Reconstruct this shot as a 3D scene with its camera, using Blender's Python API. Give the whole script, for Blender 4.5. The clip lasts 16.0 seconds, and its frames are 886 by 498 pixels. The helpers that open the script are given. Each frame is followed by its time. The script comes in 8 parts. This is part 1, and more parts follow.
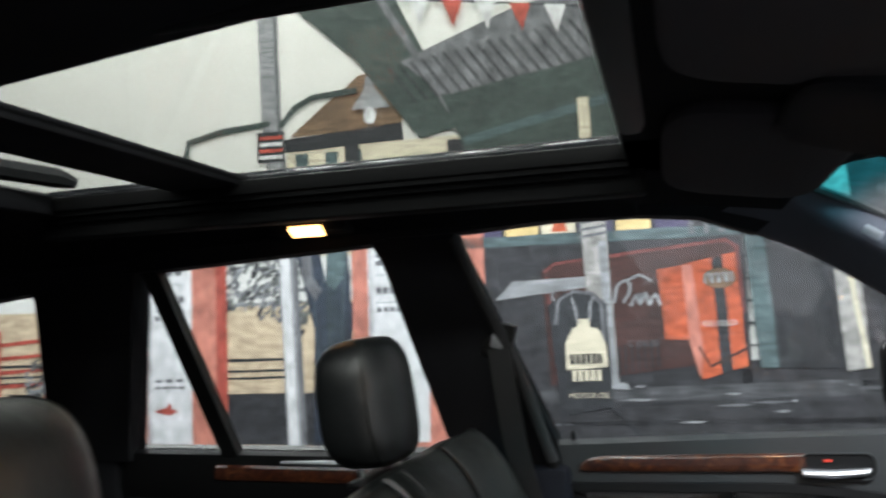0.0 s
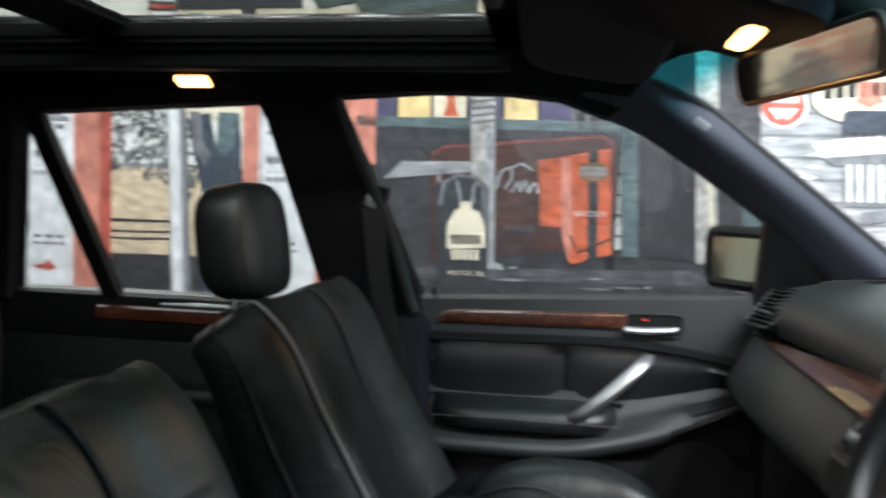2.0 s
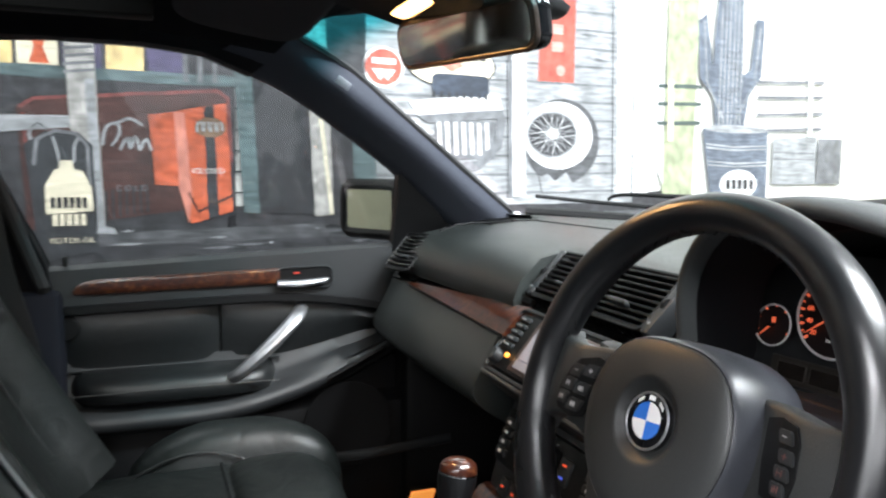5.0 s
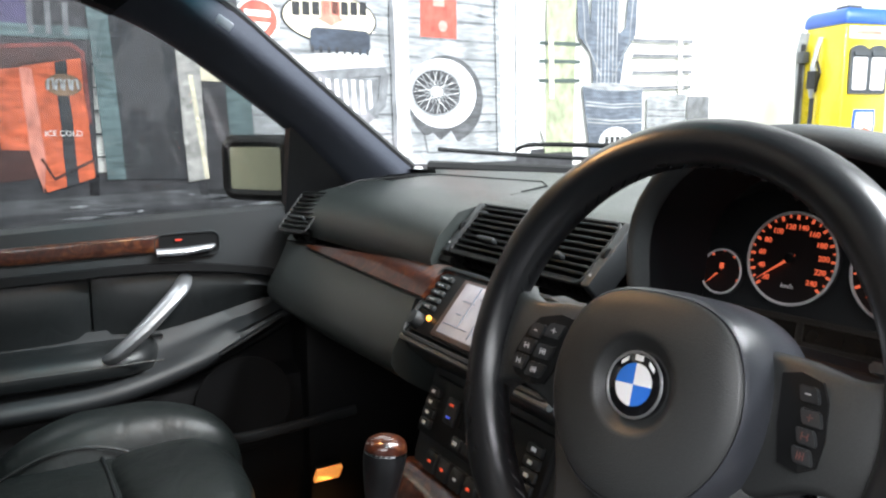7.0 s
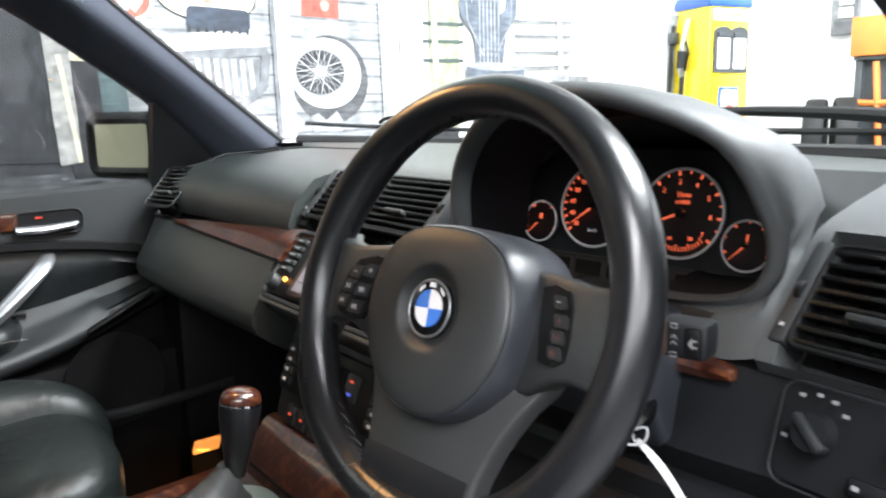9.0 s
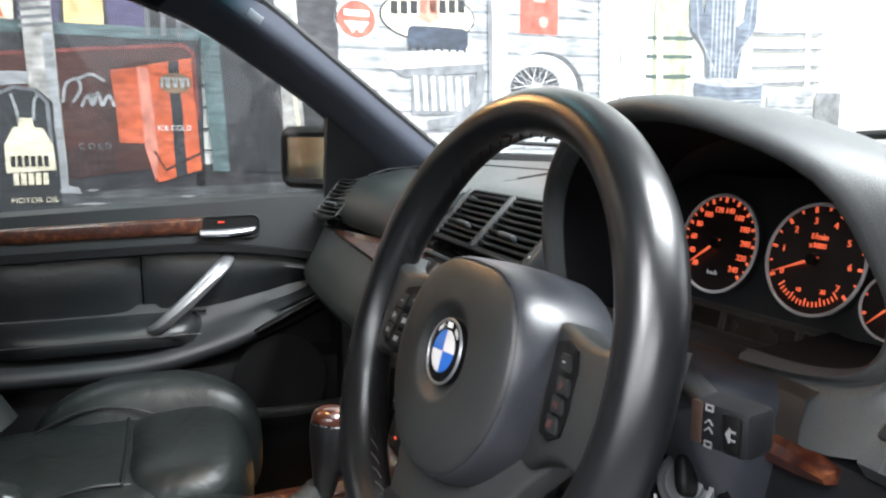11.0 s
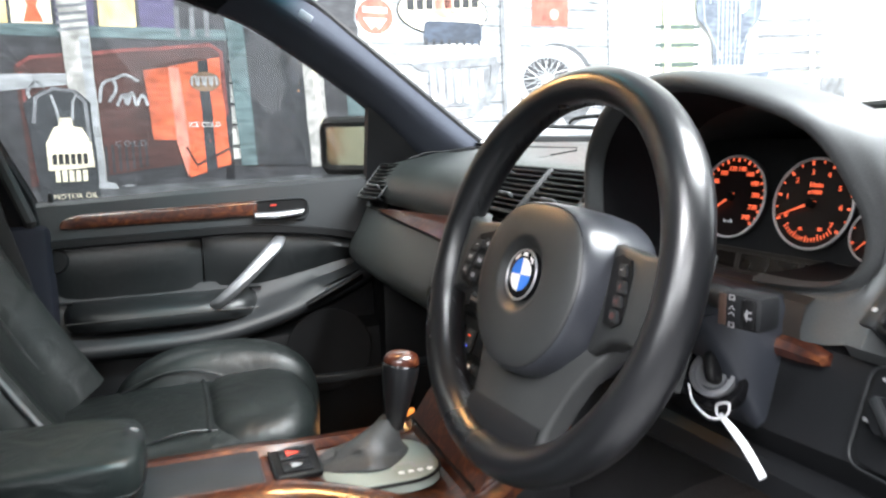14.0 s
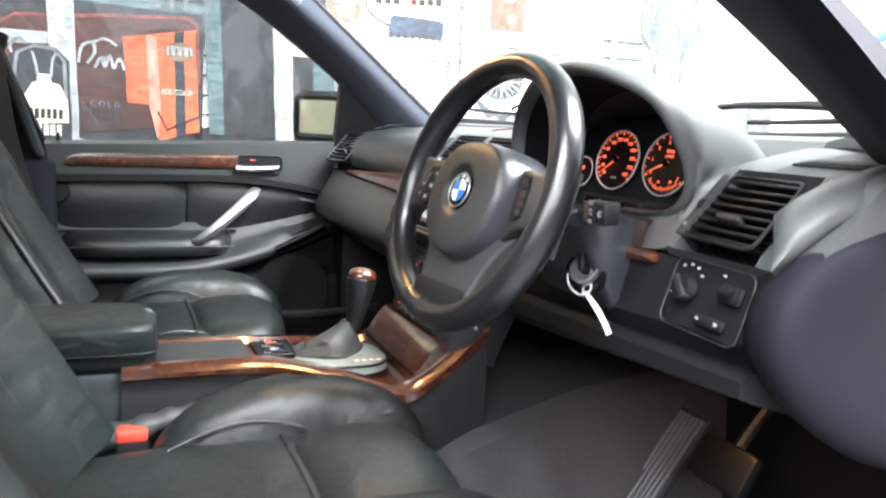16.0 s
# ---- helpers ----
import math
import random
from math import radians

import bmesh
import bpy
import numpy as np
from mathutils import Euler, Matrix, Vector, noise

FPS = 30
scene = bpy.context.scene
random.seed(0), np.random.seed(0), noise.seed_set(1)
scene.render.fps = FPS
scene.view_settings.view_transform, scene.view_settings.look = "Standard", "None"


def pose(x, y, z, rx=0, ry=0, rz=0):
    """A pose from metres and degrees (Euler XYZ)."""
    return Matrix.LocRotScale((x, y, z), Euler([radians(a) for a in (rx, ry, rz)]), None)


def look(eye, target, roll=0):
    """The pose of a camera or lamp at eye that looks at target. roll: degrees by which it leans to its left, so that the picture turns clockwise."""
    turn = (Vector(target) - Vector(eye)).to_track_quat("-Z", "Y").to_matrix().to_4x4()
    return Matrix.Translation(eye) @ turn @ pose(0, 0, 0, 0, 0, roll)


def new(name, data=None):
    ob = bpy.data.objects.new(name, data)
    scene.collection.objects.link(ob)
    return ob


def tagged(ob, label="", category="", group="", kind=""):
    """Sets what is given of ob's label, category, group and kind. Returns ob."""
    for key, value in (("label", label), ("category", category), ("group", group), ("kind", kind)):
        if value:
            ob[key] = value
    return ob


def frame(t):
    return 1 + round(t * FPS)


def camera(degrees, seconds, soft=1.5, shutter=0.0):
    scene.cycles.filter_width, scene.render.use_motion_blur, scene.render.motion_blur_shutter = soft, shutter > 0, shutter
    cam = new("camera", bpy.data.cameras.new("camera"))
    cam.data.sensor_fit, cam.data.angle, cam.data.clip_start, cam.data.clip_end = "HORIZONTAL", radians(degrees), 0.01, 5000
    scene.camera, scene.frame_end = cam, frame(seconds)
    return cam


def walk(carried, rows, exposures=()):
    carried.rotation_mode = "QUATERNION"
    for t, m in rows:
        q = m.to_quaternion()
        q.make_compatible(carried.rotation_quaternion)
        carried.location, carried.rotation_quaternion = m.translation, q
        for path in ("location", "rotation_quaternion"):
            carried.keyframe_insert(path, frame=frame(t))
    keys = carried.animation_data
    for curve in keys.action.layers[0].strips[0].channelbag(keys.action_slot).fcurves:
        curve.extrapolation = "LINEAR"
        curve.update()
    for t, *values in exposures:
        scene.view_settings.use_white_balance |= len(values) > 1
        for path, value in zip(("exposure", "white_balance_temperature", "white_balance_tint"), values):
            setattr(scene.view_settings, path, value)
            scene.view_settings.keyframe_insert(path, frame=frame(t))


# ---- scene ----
cam = camera(60.4, 16.0, soft=2.2, shutter=0.8)
PATH = [
    (0, (0.094, -0.715, 1.336), (-0.466, 1.197, 1.51), -2.2),
    (0.5, (0.072, -0.727, 1.33), (-0.599, 1.15, 1.486), -2.6),
    (1, (0.093, -0.759, 1.308), (-0.53, 1.14, 1.379), -0.7),
    (1.5, (0.129, -0.794, 1.307), (-0.381, 1.14, 1.292), 0.4),
    (2, (0.162, -0.816, 1.281), (-0.141, 1.157, 1.166), 1.8),
    (2.5, (0.168, -0.867, 1.291), (0.131, 1.13, 1.179), 1.8),
    (3, (0.137, -0.92, 1.288), (0.354, 1.064, 1.148), 1.2),
    (5.5, (0.064, -0.776, 1.277), (0.91, 1.023, 1.053), -0.5),
    (6, (0.068, -0.728, 1.265), (1.064, 0.99, 1.029), -1.0),
    (6.5, (0.071, -0.709, 1.256), (1.107, 0.975, 0.954), 0.7),
    (7, (0.062, -0.711, 1.257), (1.052, 1.0, 0.956), -0.3),
    (7.5, (0.071, -0.726, 1.258), (1.077, 0.979, 0.972), -0.6),
    (8, (0.092, -0.74, 1.251), (1.2, 0.898, 0.954), -0.3),
    (8.5, (0.092, -0.758, 1.246), (1.266, 0.828, 0.921), -0.9),
    (9, (0.082, -0.801, 1.236), (1.28, 0.762, 0.89), -1.0),
    (9.5, (0.084, -0.825, 1.24), (1.243, 0.778, 0.946), -0.8),
    (10, (0.139, -0.819, 1.24), (1.056, 0.934, 0.947), 0.1),
    (12.5, (0.272, -0.809, 1.226), (0.845, 1.085, 0.933), -0.5),
    (13, (0.269, -0.823, 1.228), (0.799, 1.085, 0.945), -1.0),
    (13.5, (0.225, -0.859, 1.218), (0.826, 1.026, 0.925), -1.2),
    (14, (0.137, -0.925, 1.217), (0.791, 0.939, 0.907), -1.4),
    (14.5, (0.075, -1.006, 1.213), (0.833, 0.823, 0.926), 1.8),
    (15, (0.07, -1.061, 1.213), (0.874, 0.741, 0.884), 1.7),
    (15.5, (0.065, -1.145, 1.203), (0.839, 0.67, 0.876), 2.8),
    (16, (0.026, -1.191, 1.168), (0.813, 0.621, 0.858), 3.4),
]
walk(cam, [(t, look(eye, target, roll)) for t, eye, target, roll in PATH], [(0, -0.74), (2, -0.78), (3, -0.88), (5.5, -0.51), (7, -0.50), (9, -0.25), (10, -0.30), (12.5, -0.10), (13.5, 0.10), (15, 0.27), (16, 0.54)])

# ---- light ----
world = bpy.data.worlds.new("world")
scene.world = world
world.use_nodes = True
world.node_tree.nodes["Background"].inputs[0].default_value = (0.9, 0.95, 1.0, 1)
world.node_tree.nodes["Background"].inputs[1].default_value = 0.3
scene.view_settings.exposure = 0.0


def area_lamp(name, eye, target, sx, sy, power, colour):
    data = bpy.data.lights.new(name, "AREA")
    data.shape, data.size, data.size_y, data.energy, data.color = "RECTANGLE", sx, sy, power, colour
    ob = new(name, data)
    ob.matrix_world = look(eye, target)
    return ob


COOL = (0.95, 0.962, 1.0)
# unseen lamps above, beside and in front of the car, placed to light it
area_lamp("unseen_strip_lamp", (-1.5, 1.5, 3.7), (-1.5, 2.4, 1.0), 3.0, 0.5, 225, COOL)
area_lamp("unseen_strip_lamp", (3.0, 1.2, 3.7), (3.4, 2.6, 1.0), 3.0, 0.5, 112, COOL)
area_lamp("unseen_strip_lamp", (5.2, 0.4, 3.7), (6.4, 1.4, 0.8), 3.0, 0.6, 470, COOL)
for k in range(5):
    area_lamp("ceiling_panel_light", (-2.2 + 0.9 * k, -2.5, 3.7), (-1.0 + 0.72 * k, -0.5, 1.0), 0.42, 0.42, 118, COOL)
# fill strips beyond the driver's door, added to light hub, dials and hood flank
area_lamp("unseen_strip_lamp", (-2.6, -2.4, 2.4), (0.65, -0.4, 1.15), 2.0, 0.6, 78, COOL)
area_lamp("unseen_strip_lamp", (-1.2, -5.6, 3.2), (0.65, -0.5, 1.15), 4.0, 1.0, 290, COOL)
# panels over the bonnet, added to brighten the driver's dash top
for k in range(3):
    area_lamp("ceiling_panel_light", (1.5 + 0.9 * k, -1.4, 3.7), (0.6 + 0.3 * k, -0.6, 1.1), 0.45, 0.45, 290, COOL)
# added strip that brightens the wall for the dash to reflect
area_lamp("unseen_strip_lamp", (6.2, -2.2, 3.7), (8.4, -2.4, 1.4), 3.0, 0.6, 690, COOL)

# ---- materials ----
MATS = {}


def mat(name, colour, rough=0.5, metal=0.0, grain=0.0, grain_scale=200.0, bump=0.0, vary=0.15, spread=6.0, coat=0.0, spec=0.5, emit=None, power=0.0, stretch=None, crease=0.0):
    """A surface with tone variation at two scales and a fine relief."""
    if name in MATS:
        return MATS[name]
    m = bpy.data.materials.new(name)
    m.use_nodes = True
    t = m.node_tree
    b = t.nodes["Principled BSDF"]
    b.inputs["Roughness"].default_value, b.inputs["Metallic"].default_value = rough, metal
    b.inputs["Coat Weight"].default_value, b.inputs["Specular IOR Level"].default_value = coat, spec
    co = t.nodes.new("ShaderNodeTexCoord")
    big, fine = t.nodes.new("ShaderNodeTexNoise"), t.nodes.new("ShaderNodeTexNoise")
    big.inputs["Scale"].default_value, big.inputs["Detail"].default_value = spread, 4
    fine.inputs["Scale"].default_value, fine.inputs["Detail"].default_value = grain_scale, 2
    for n in (big, fine):
        t.links.new(co.outputs["Object"], n.inputs["Vector"])
    if stretch:
        mp = t.nodes.new("ShaderNodeMapping")
        mp.inputs["Scale"].default_value = stretch
        t.links.new(co.outputs["Object"], mp.inputs["Vector"])
        t.links.new(mp.outputs[0], fine.inputs["Vector"])
        fine.inputs["Detail"].default_value = 6
    ramp = t.nodes.new("ShaderNodeMapRange")
    ramp.inputs["From Min"].default_value, ramp.inputs["From Max"].default_value = 0.25, 0.75
    ramp.inputs["To Min"].default_value, ramp.inputs["To Max"].default_value = 1 - vary, 1 + vary
    t.links.new(big.outputs["Fac"], ramp.inputs["Value"])
    ramp2 = t.nodes.new("ShaderNodeMapRange")
    ramp2.inputs["From Min"].default_value, ramp2.inputs["From Max"].default_value = 0.25, 0.75
    ramp2.inputs["To Min"].default_value, ramp2.inputs["To Max"].default_value = 1 - grain, 1 + grain
    t.links.new(fine.outputs["Fac"], ramp2.inputs["Value"])
    mul = t.nodes.new("ShaderNodeMath")
    mul.operation = "MULTIPLY"
    t.links.new(ramp.outputs[0], mul.inputs[0])
    t.links.new(ramp2.outputs[0], mul.inputs[1])
    hue = t.nodes.new("ShaderNodeHueSaturation")
    hue.inputs["Color"].default_value = (*colour, 1)
    t.links.new(mul.outputs[0], hue.inputs["Value"])
    t.links.new(hue.outputs[0], b.inputs["Base Color"])
    rr = t.nodes.new("ShaderNodeMapRange")
    rr.inputs["To Min"].default_value, rr.inputs["To Max"].default_value = max(rough - 0.08, 0.02), min(rough + 0.08, 1)
    t.links.new(big.outputs["Fac"], rr.inputs["Value"])
    t.links.new(rr.outputs[0], b.inputs["Roughness"])
    if bump:
        bp = t.nodes.new("ShaderNodeBump")
        bp.inputs["Strength"].default_value, bp.inputs["Distance"].default_value = bump, 0.001
        t.links.new(fine.outputs["Fac"], bp.inputs["Height"])
        t.links.new(bp.outputs[0], b.inputs["Normal"])
    if crease:
        wr = t.nodes.new("ShaderNodeTexNoise")
        wr.inputs["Scale"].default_value, wr.inputs["Detail"].default_value, wr.inputs["Distortion"].default_value = 16, 3, 1.2
        t.links.new(co.outputs["Object"], wr.inputs["Vector"])
        b2 = t.nodes.new("ShaderNodeBump")
        b2.inputs["Strength"].default_value, b2.inputs["Distance"].default_value = crease, 0.006
        t.links.new(wr.outputs["Fac"], b2.inputs["Height"])
        if bump:
            t.links.new(b2.outputs[0], bp.inputs["Normal"])
        else:
            t.links.new(b2.outputs[0], b.inputs["Normal"])
    if emit:
        b.inputs["Emission Color"].default_value = (*emit, 1)
        b.inputs["Emission Strength"].default_value = power
    MATS[name] = m
    return m


def glass(name, tint, gloss=0.03):
    """A thin pane: tinted see-through with a weak mirror."""
    m = bpy.data.materials.new(name)
    m.use_nodes = True
    t = m.node_tree
    t.nodes.remove(t.nodes["Principled BSDF"])
    a, g, mix = (t.nodes.new(k) for k in ("ShaderNodeBsdfTransparent", "ShaderNodeBsdfGlossy", "ShaderNodeMixShader"))
    a.inputs[0].default_value = (*tint, 1)
    g.inputs["Roughness"].default_value = 0.02
    mix.inputs[0].default_value = gloss
    t.links.new(a.outputs[0], mix.inputs[1])
    t.links.new(g.outputs[0], mix.inputs[2])
    t.links.new(mix.outputs[0], t.nodes["Material Output"].inputs[0])
    MATS[name] = m
    return m


def burl(name):
    m = bpy.data.materials.new(name)
    m.use_nodes = True
    t = m.node_tree
    b = t.nodes["Principled BSDF"]
    b.inputs["Roughness"].default_value, b.inputs["Coat Weight"].default_value, b.inputs["Coat Roughness"].default_value = 0.3, 1.0, 0.025
    co, n1, n2, ramp = (t.nodes.new(k) for k in ("ShaderNodeTexCoord", "ShaderNodeTexNoise", "ShaderNodeTexNoise", "ShaderNodeValToRGB"))
    n1.inputs["Scale"].default_value, n1.inputs["Detail"].default_value, n1.inputs["Distortion"].default_value = 34, 6, 2.4
    n2.inputs["Scale"].default_value = 110
    t.links.new(co.outputs["Object"], n1.inputs["Vector"])
    t.links.new(co.outputs["Object"], n2.inputs["Vector"])
    mix = t.nodes.new("ShaderNodeMath")
    mix.operation = "MULTIPLY_ADD"
    mix.inputs[1].default_value, mix.inputs[2].default_value = 0.2, -0.1
    t.links.new(n2.outputs["Fac"], mix.inputs[0])
    add = t.nodes.new("ShaderNodeMath")
    t.links.new(n1.outputs["Fac"], add.inputs[0])
    t.links.new(mix.outputs[0], add.inputs[1])
    e = ramp.color_ramp.elements
    e[0].position, e[0].color = 0.32, (0.014, 0.003, 0.0015, 1)
    e[1].position, e[1].color = 0.74, (0.125, 0.042, 0.015, 1)
    mid = e.new(0.52)
    mid.color = (0.045, 0.011, 0.005, 1)
    t.links.new(add.outputs[0], ramp.inputs[0])
    t.links.new(ramp.outputs[0], b.inputs["Base Color"])
    MATS[name] = m
    return m


LEATHER = mat("leather_charcoal", (0.0074, 0.0093, 0.0090), 0.40, spec=0.31, crease=0.6, grain=0.25, grain_scale=900, bump=0.25, vary=0.2, spread=5)
LEATHER_DK = mat("leather_dark", (0.007, 0.008, 0.0085), 0.38, spec=0.42, crease=0.3, grain=0.25, grain_scale=900, bump=0.25, vary=0.2, spread=5)
RIM = mat("rim_leather", (0.0065, 0.0068, 0.0078), 0.29, spec=0.65, grain=0.3, grain_scale=1100, bump=0.10, vary=0.06, spread=8)
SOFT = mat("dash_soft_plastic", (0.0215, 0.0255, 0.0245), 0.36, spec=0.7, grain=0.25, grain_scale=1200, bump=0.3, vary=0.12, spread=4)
# paler copy of the dash plastic, for the stronger light on the driver's side
SOFT_LIT = mat("dash_plastic_lit", (0.046, 0.049, 0.050), 0.52, spec=0.45, grain=0.25, grain_scale=1200, bump=0.3, vary=0.12, spread=4)
RAILM = mat("rail_black", (0.0028, 0.0028, 0.0031), 0.7, spec=0.15, grain=0.2, grain_scale=900, bump=0.1)
# visor cloth made paler than the lining for the map lamp shining on it
VISOR_LIT = mat("visor_cloth_lit", (0.020, 0.0185, 0.022), 0.85, spec=0.2, grain=0.4, grain_scale=1500, bump=0.3, vary=0.15)
PIPING = mat("seat_piping", (0.060, 0.057, 0.066), 0.5, spec=0.4, grain=0.2, grain_scale=900, bump=0.2)
HARD = mat("hard_plastic", (0.0125, 0.0138, 0.0152), 0.5, grain=0.2, grain_scale=1100, bump=0.2, vary=0.15)
# black trim plastic; also stands for the shade in footwells and low on the door
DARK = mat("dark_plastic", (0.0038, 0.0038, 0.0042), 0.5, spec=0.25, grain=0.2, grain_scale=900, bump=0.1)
GLOSSBLACK = mat("gloss_black", (0.006, 0.006, 0.007), 0.12, vary=0.1)
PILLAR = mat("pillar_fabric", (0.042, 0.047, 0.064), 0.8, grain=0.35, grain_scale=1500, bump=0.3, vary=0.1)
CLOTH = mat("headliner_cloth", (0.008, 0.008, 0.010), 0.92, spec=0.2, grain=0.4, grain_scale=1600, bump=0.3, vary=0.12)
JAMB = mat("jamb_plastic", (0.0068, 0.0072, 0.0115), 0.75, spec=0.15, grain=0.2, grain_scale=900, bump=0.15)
DISPLAY = mat("display_brown", (0.012, 0.0095, 0.008), 0.25, vary=0.1)
HUB = mat("hub_plastic", (0.0215, 0.0226, 0.0226), 0.47, grain=0.2, grain_scale=1000, bump=0.25, vary=0.15)
BRONZE = mat("bronze_plastic", (0.045, 0.028, 0.022), 0.35, grain=0.1, vary=0.1)
PIPING = mat("grey_piping", (0.13, 0.135, 0.14), 0.4, vary=0.1)
# hard plastic darkened for the shade low on the dash; also other dark trim
SHADED_DARK = mat("shaded_dark_plastic", (0.0056, 0.0061, 0.0072), 0.58, spec=0.28, grain=0.2, grain_scale=1000, bump=0.2, vary=0.15)
CARPET = mat("carpet", (0.0310, 0.0310, 0.0331), 0.97, grain=0.6, grain_scale=700, bump=0.8, vary=0.25)
RUBBER = mat("rubber", (0.012, 0.012, 0.013), 0.7, grain=0.2, grain_scale=300, bump=0.2)
SILVER = mat("satin_silver", (0.42, 0.43, 0.45), 0.42, 0.9, grain=0.05, grain_scale=500, vary=0.06)
DIALRING = mat("dial_ring", (0.6, 0.6, 0.6), 0.45, 0.0, vary=0.05)
CHROME = mat("chrome", (0.75, 0.76, 0.78), 0.08, 1.0, vary=0.03)
WOOD = burl("burl_wood")
WHITEP = mat("white_print", (0.75, 0.76, 0.78), 0.5, vary=0.05)
BELT = mat("belt_webbing", (0.010, 0.010, 0.011), 0.7, grain=0.4, grain_scale=900, bump=0.4)
RED = mat("buckle_red", (0.55, 0.05, 0.03), 0.45, vary=0.1)
CARPAINT = mat("car_paint", (0.03, 0.032, 0.036), 0.25, 0.3, coat=1.0, vary=0.05)
GLASS_SIDE = glass("side_glass", (0.66, 0.68, 0.68), 0.06)
GLASS_FRONT = glass("windscreen_glass", (0.82, 0.86, 0.855), 0.05)
GLASS_ROOF = glass("roof_glass", (0.47, 0.48, 0.46))
GLASS_BAND = glass("band_glass", (0.82, 0.86, 0.855), 0.05)
nt = GLASS_BAND.node_tree
fader, blend = nt.nodes.new("ShaderNodeAttribute"), nt.nodes.new("ShaderNodeMix")
fader.attribute_name = "tint"
blend.data_type = "RGBA"
blend.inputs[6].default_value, blend.inputs[7].default_value = (0.82, 0.86, 0.855, 1), (0.04, 0.34, 0.38, 1)
nt.links.new(fader.outputs["Fac"], blend.inputs[0])
nt.links.new(blend.outputs[2], next(n for n in nt.nodes if n.type == "BSDF_TRANSPARENT").inputs[0])
MIRROR = mat("mirror_silver", (0.86, 0.88, 0.86), 0.02, 1.0, vary=0.0)
# silver tinted yellowish and darker to give the tone of the reflected mural
MIRROR_TINTED = mat("door_mirror_tinted", (0.46, 0.45, 0.33), 0.05, 1.0, vary=0.04)

# ---- mesh helpers ----
WORLD_OF = {}


def thing(name, base=(0, 0, 0), label="", category="", group="", kind="", m=None):
    ob = new(name)
    ob.empty_display_size = 0.05
    ob.matrix_world = m if m is not None else Matrix.Translation(base)
    WORLD_OF[ob.name] = ob.matrix_world.copy()
    return tagged(ob, label, category, group, kind)


def part(name, bm, material, parent=None, label="", local=False, smooth=40, kind=""):
    """Links a bmesh as one mesh object under parent. Its points are world places, or the parent's own with local."""
    if parent is not None and not local:
        bmesh.ops.transform(bm, matrix=WORLD_OF[parent.name].inverted(), verts=bm.verts)
    bmesh.ops.recalc_face_normals(bm, faces=bm.faces)
    data = bpy.data.meshes.new(name)
    bm.to_mesh(data)
    bm.free()
    for m in material if isinstance(material, (list, tuple)) else (material,):
        data.materials.append(m)
    if smooth:
        data.polygons.foreach_set("use_smooth", [True] * len(data.polygons))
        data.set_sharp_from_angle(angle=radians(smooth))
    ob = new(name, data)
    if parent is not None:
        ob.parent = parent
        WORLD_OF[ob.name] = WORLD_OF[parent.name].copy()
    else:
        WORLD_OF[ob.name] = Matrix.Identity(4)
    return tagged(ob, label, kind=kind)


def solid(name, bm, material, label="", category="", group="", kind="", smooth=40):
    ob = part(name, bm, material, smooth=smooth)
    return tagged(ob, label, category, group, kind)


def box(x0, x1, y0, y1, z0, z1, bevel=0.0, seg=2, bm=None):
    bm = bm or bmesh.new()
    m = Matrix.Translation(((x0 + x1) / 2, (y0 + y1) / 2, (z0 + z1) / 2)) @ Matrix.Diagonal((abs(x1 - x0), abs(y1 - y0), abs(z1 - z0), 1))
    got = bmesh.ops.create_cube(bm, size=1, matrix=m)
    if bevel:
        edges = list({e for v in got["verts"] for e in v.link_edges})
        bmesh.ops.bevel(bm, geom=edges, offset=bevel, segments=seg, affect="EDGES", profile=0.5)
    return bm


def loft(rows, ring=False, ends=False, bm=None):
    """A skin over rows of equally many points; ring closes each row, ends caps the first and the last."""
    bm = bm or bmesh.new()
    vs = [[bm.verts.new(p) for p in row] for row in rows]
    n = len(vs[0])
    for a, b in zip(vs, vs[1:]):
        for i in range(n if ring else n - 1):
            j = (i + 1) % n
            try:
                bm.faces.new((a[i], a[j], b[j], b[i]))
            except ValueError:
                pass
    if ends:
        bm.faces.new(vs[0])
        bm.faces.new(vs[-1])
    return bm


def curve(points, n):
    """n + 1 places along a smooth line through the points."""
    p = [Vector(q) for q in points]
    p = [2 * p[0] - p[1], *p, 2 * p[-1] - p[-2]]
    out = []
    spans = len(p) - 3
    for k in range(n + 1):
        s = min(k / n * spans, spans - 1e-6)
        i, f = int(s), s - int(s)
        a, b, c, d = p[i : i + 4]
        out.append(0.5 * (2 * b + (c - a) * f + (2 * a - 5 * b + 4 * c - d) * f * f + (3 * b - a - 3 * c + d) * f**3))
    return out


def tube(points, radius, n=10, flat=1.0, up=(0, 0, 1), closed=False, bm=None):
    """A round or flattened rod along the points; radius may be a list."""
    pts = [Vector(p) for p in points]
    rows = []
    for i, p in enumerate(pts):
        a, b = (pts[i - 1], pts[(i + 1) % len(pts)]) if closed else (pts[max(i - 1, 0)], pts[min(i + 1, len(pts) - 1)])
        d = (b - a).normalized()
        s = d.cross(Vector(up)).normalized()
        u = s.cross(d)
        r = radius[i] if isinstance(radius, (list, tuple)) else radius
        rows.append([p + r * (math.cos(q) * s + flat * math.sin(q) * u) for q in [2 * math.pi * k / n for k in range(n)]])
    if closed:
        bm = loft(rows + [rows[0]], ring=True, bm=bm)
        bmesh.ops.remove_doubles(bm, verts=bm.verts, dist=1e-6)
        return bm
    return loft(rows, ring=True, ends=True, bm=bm)


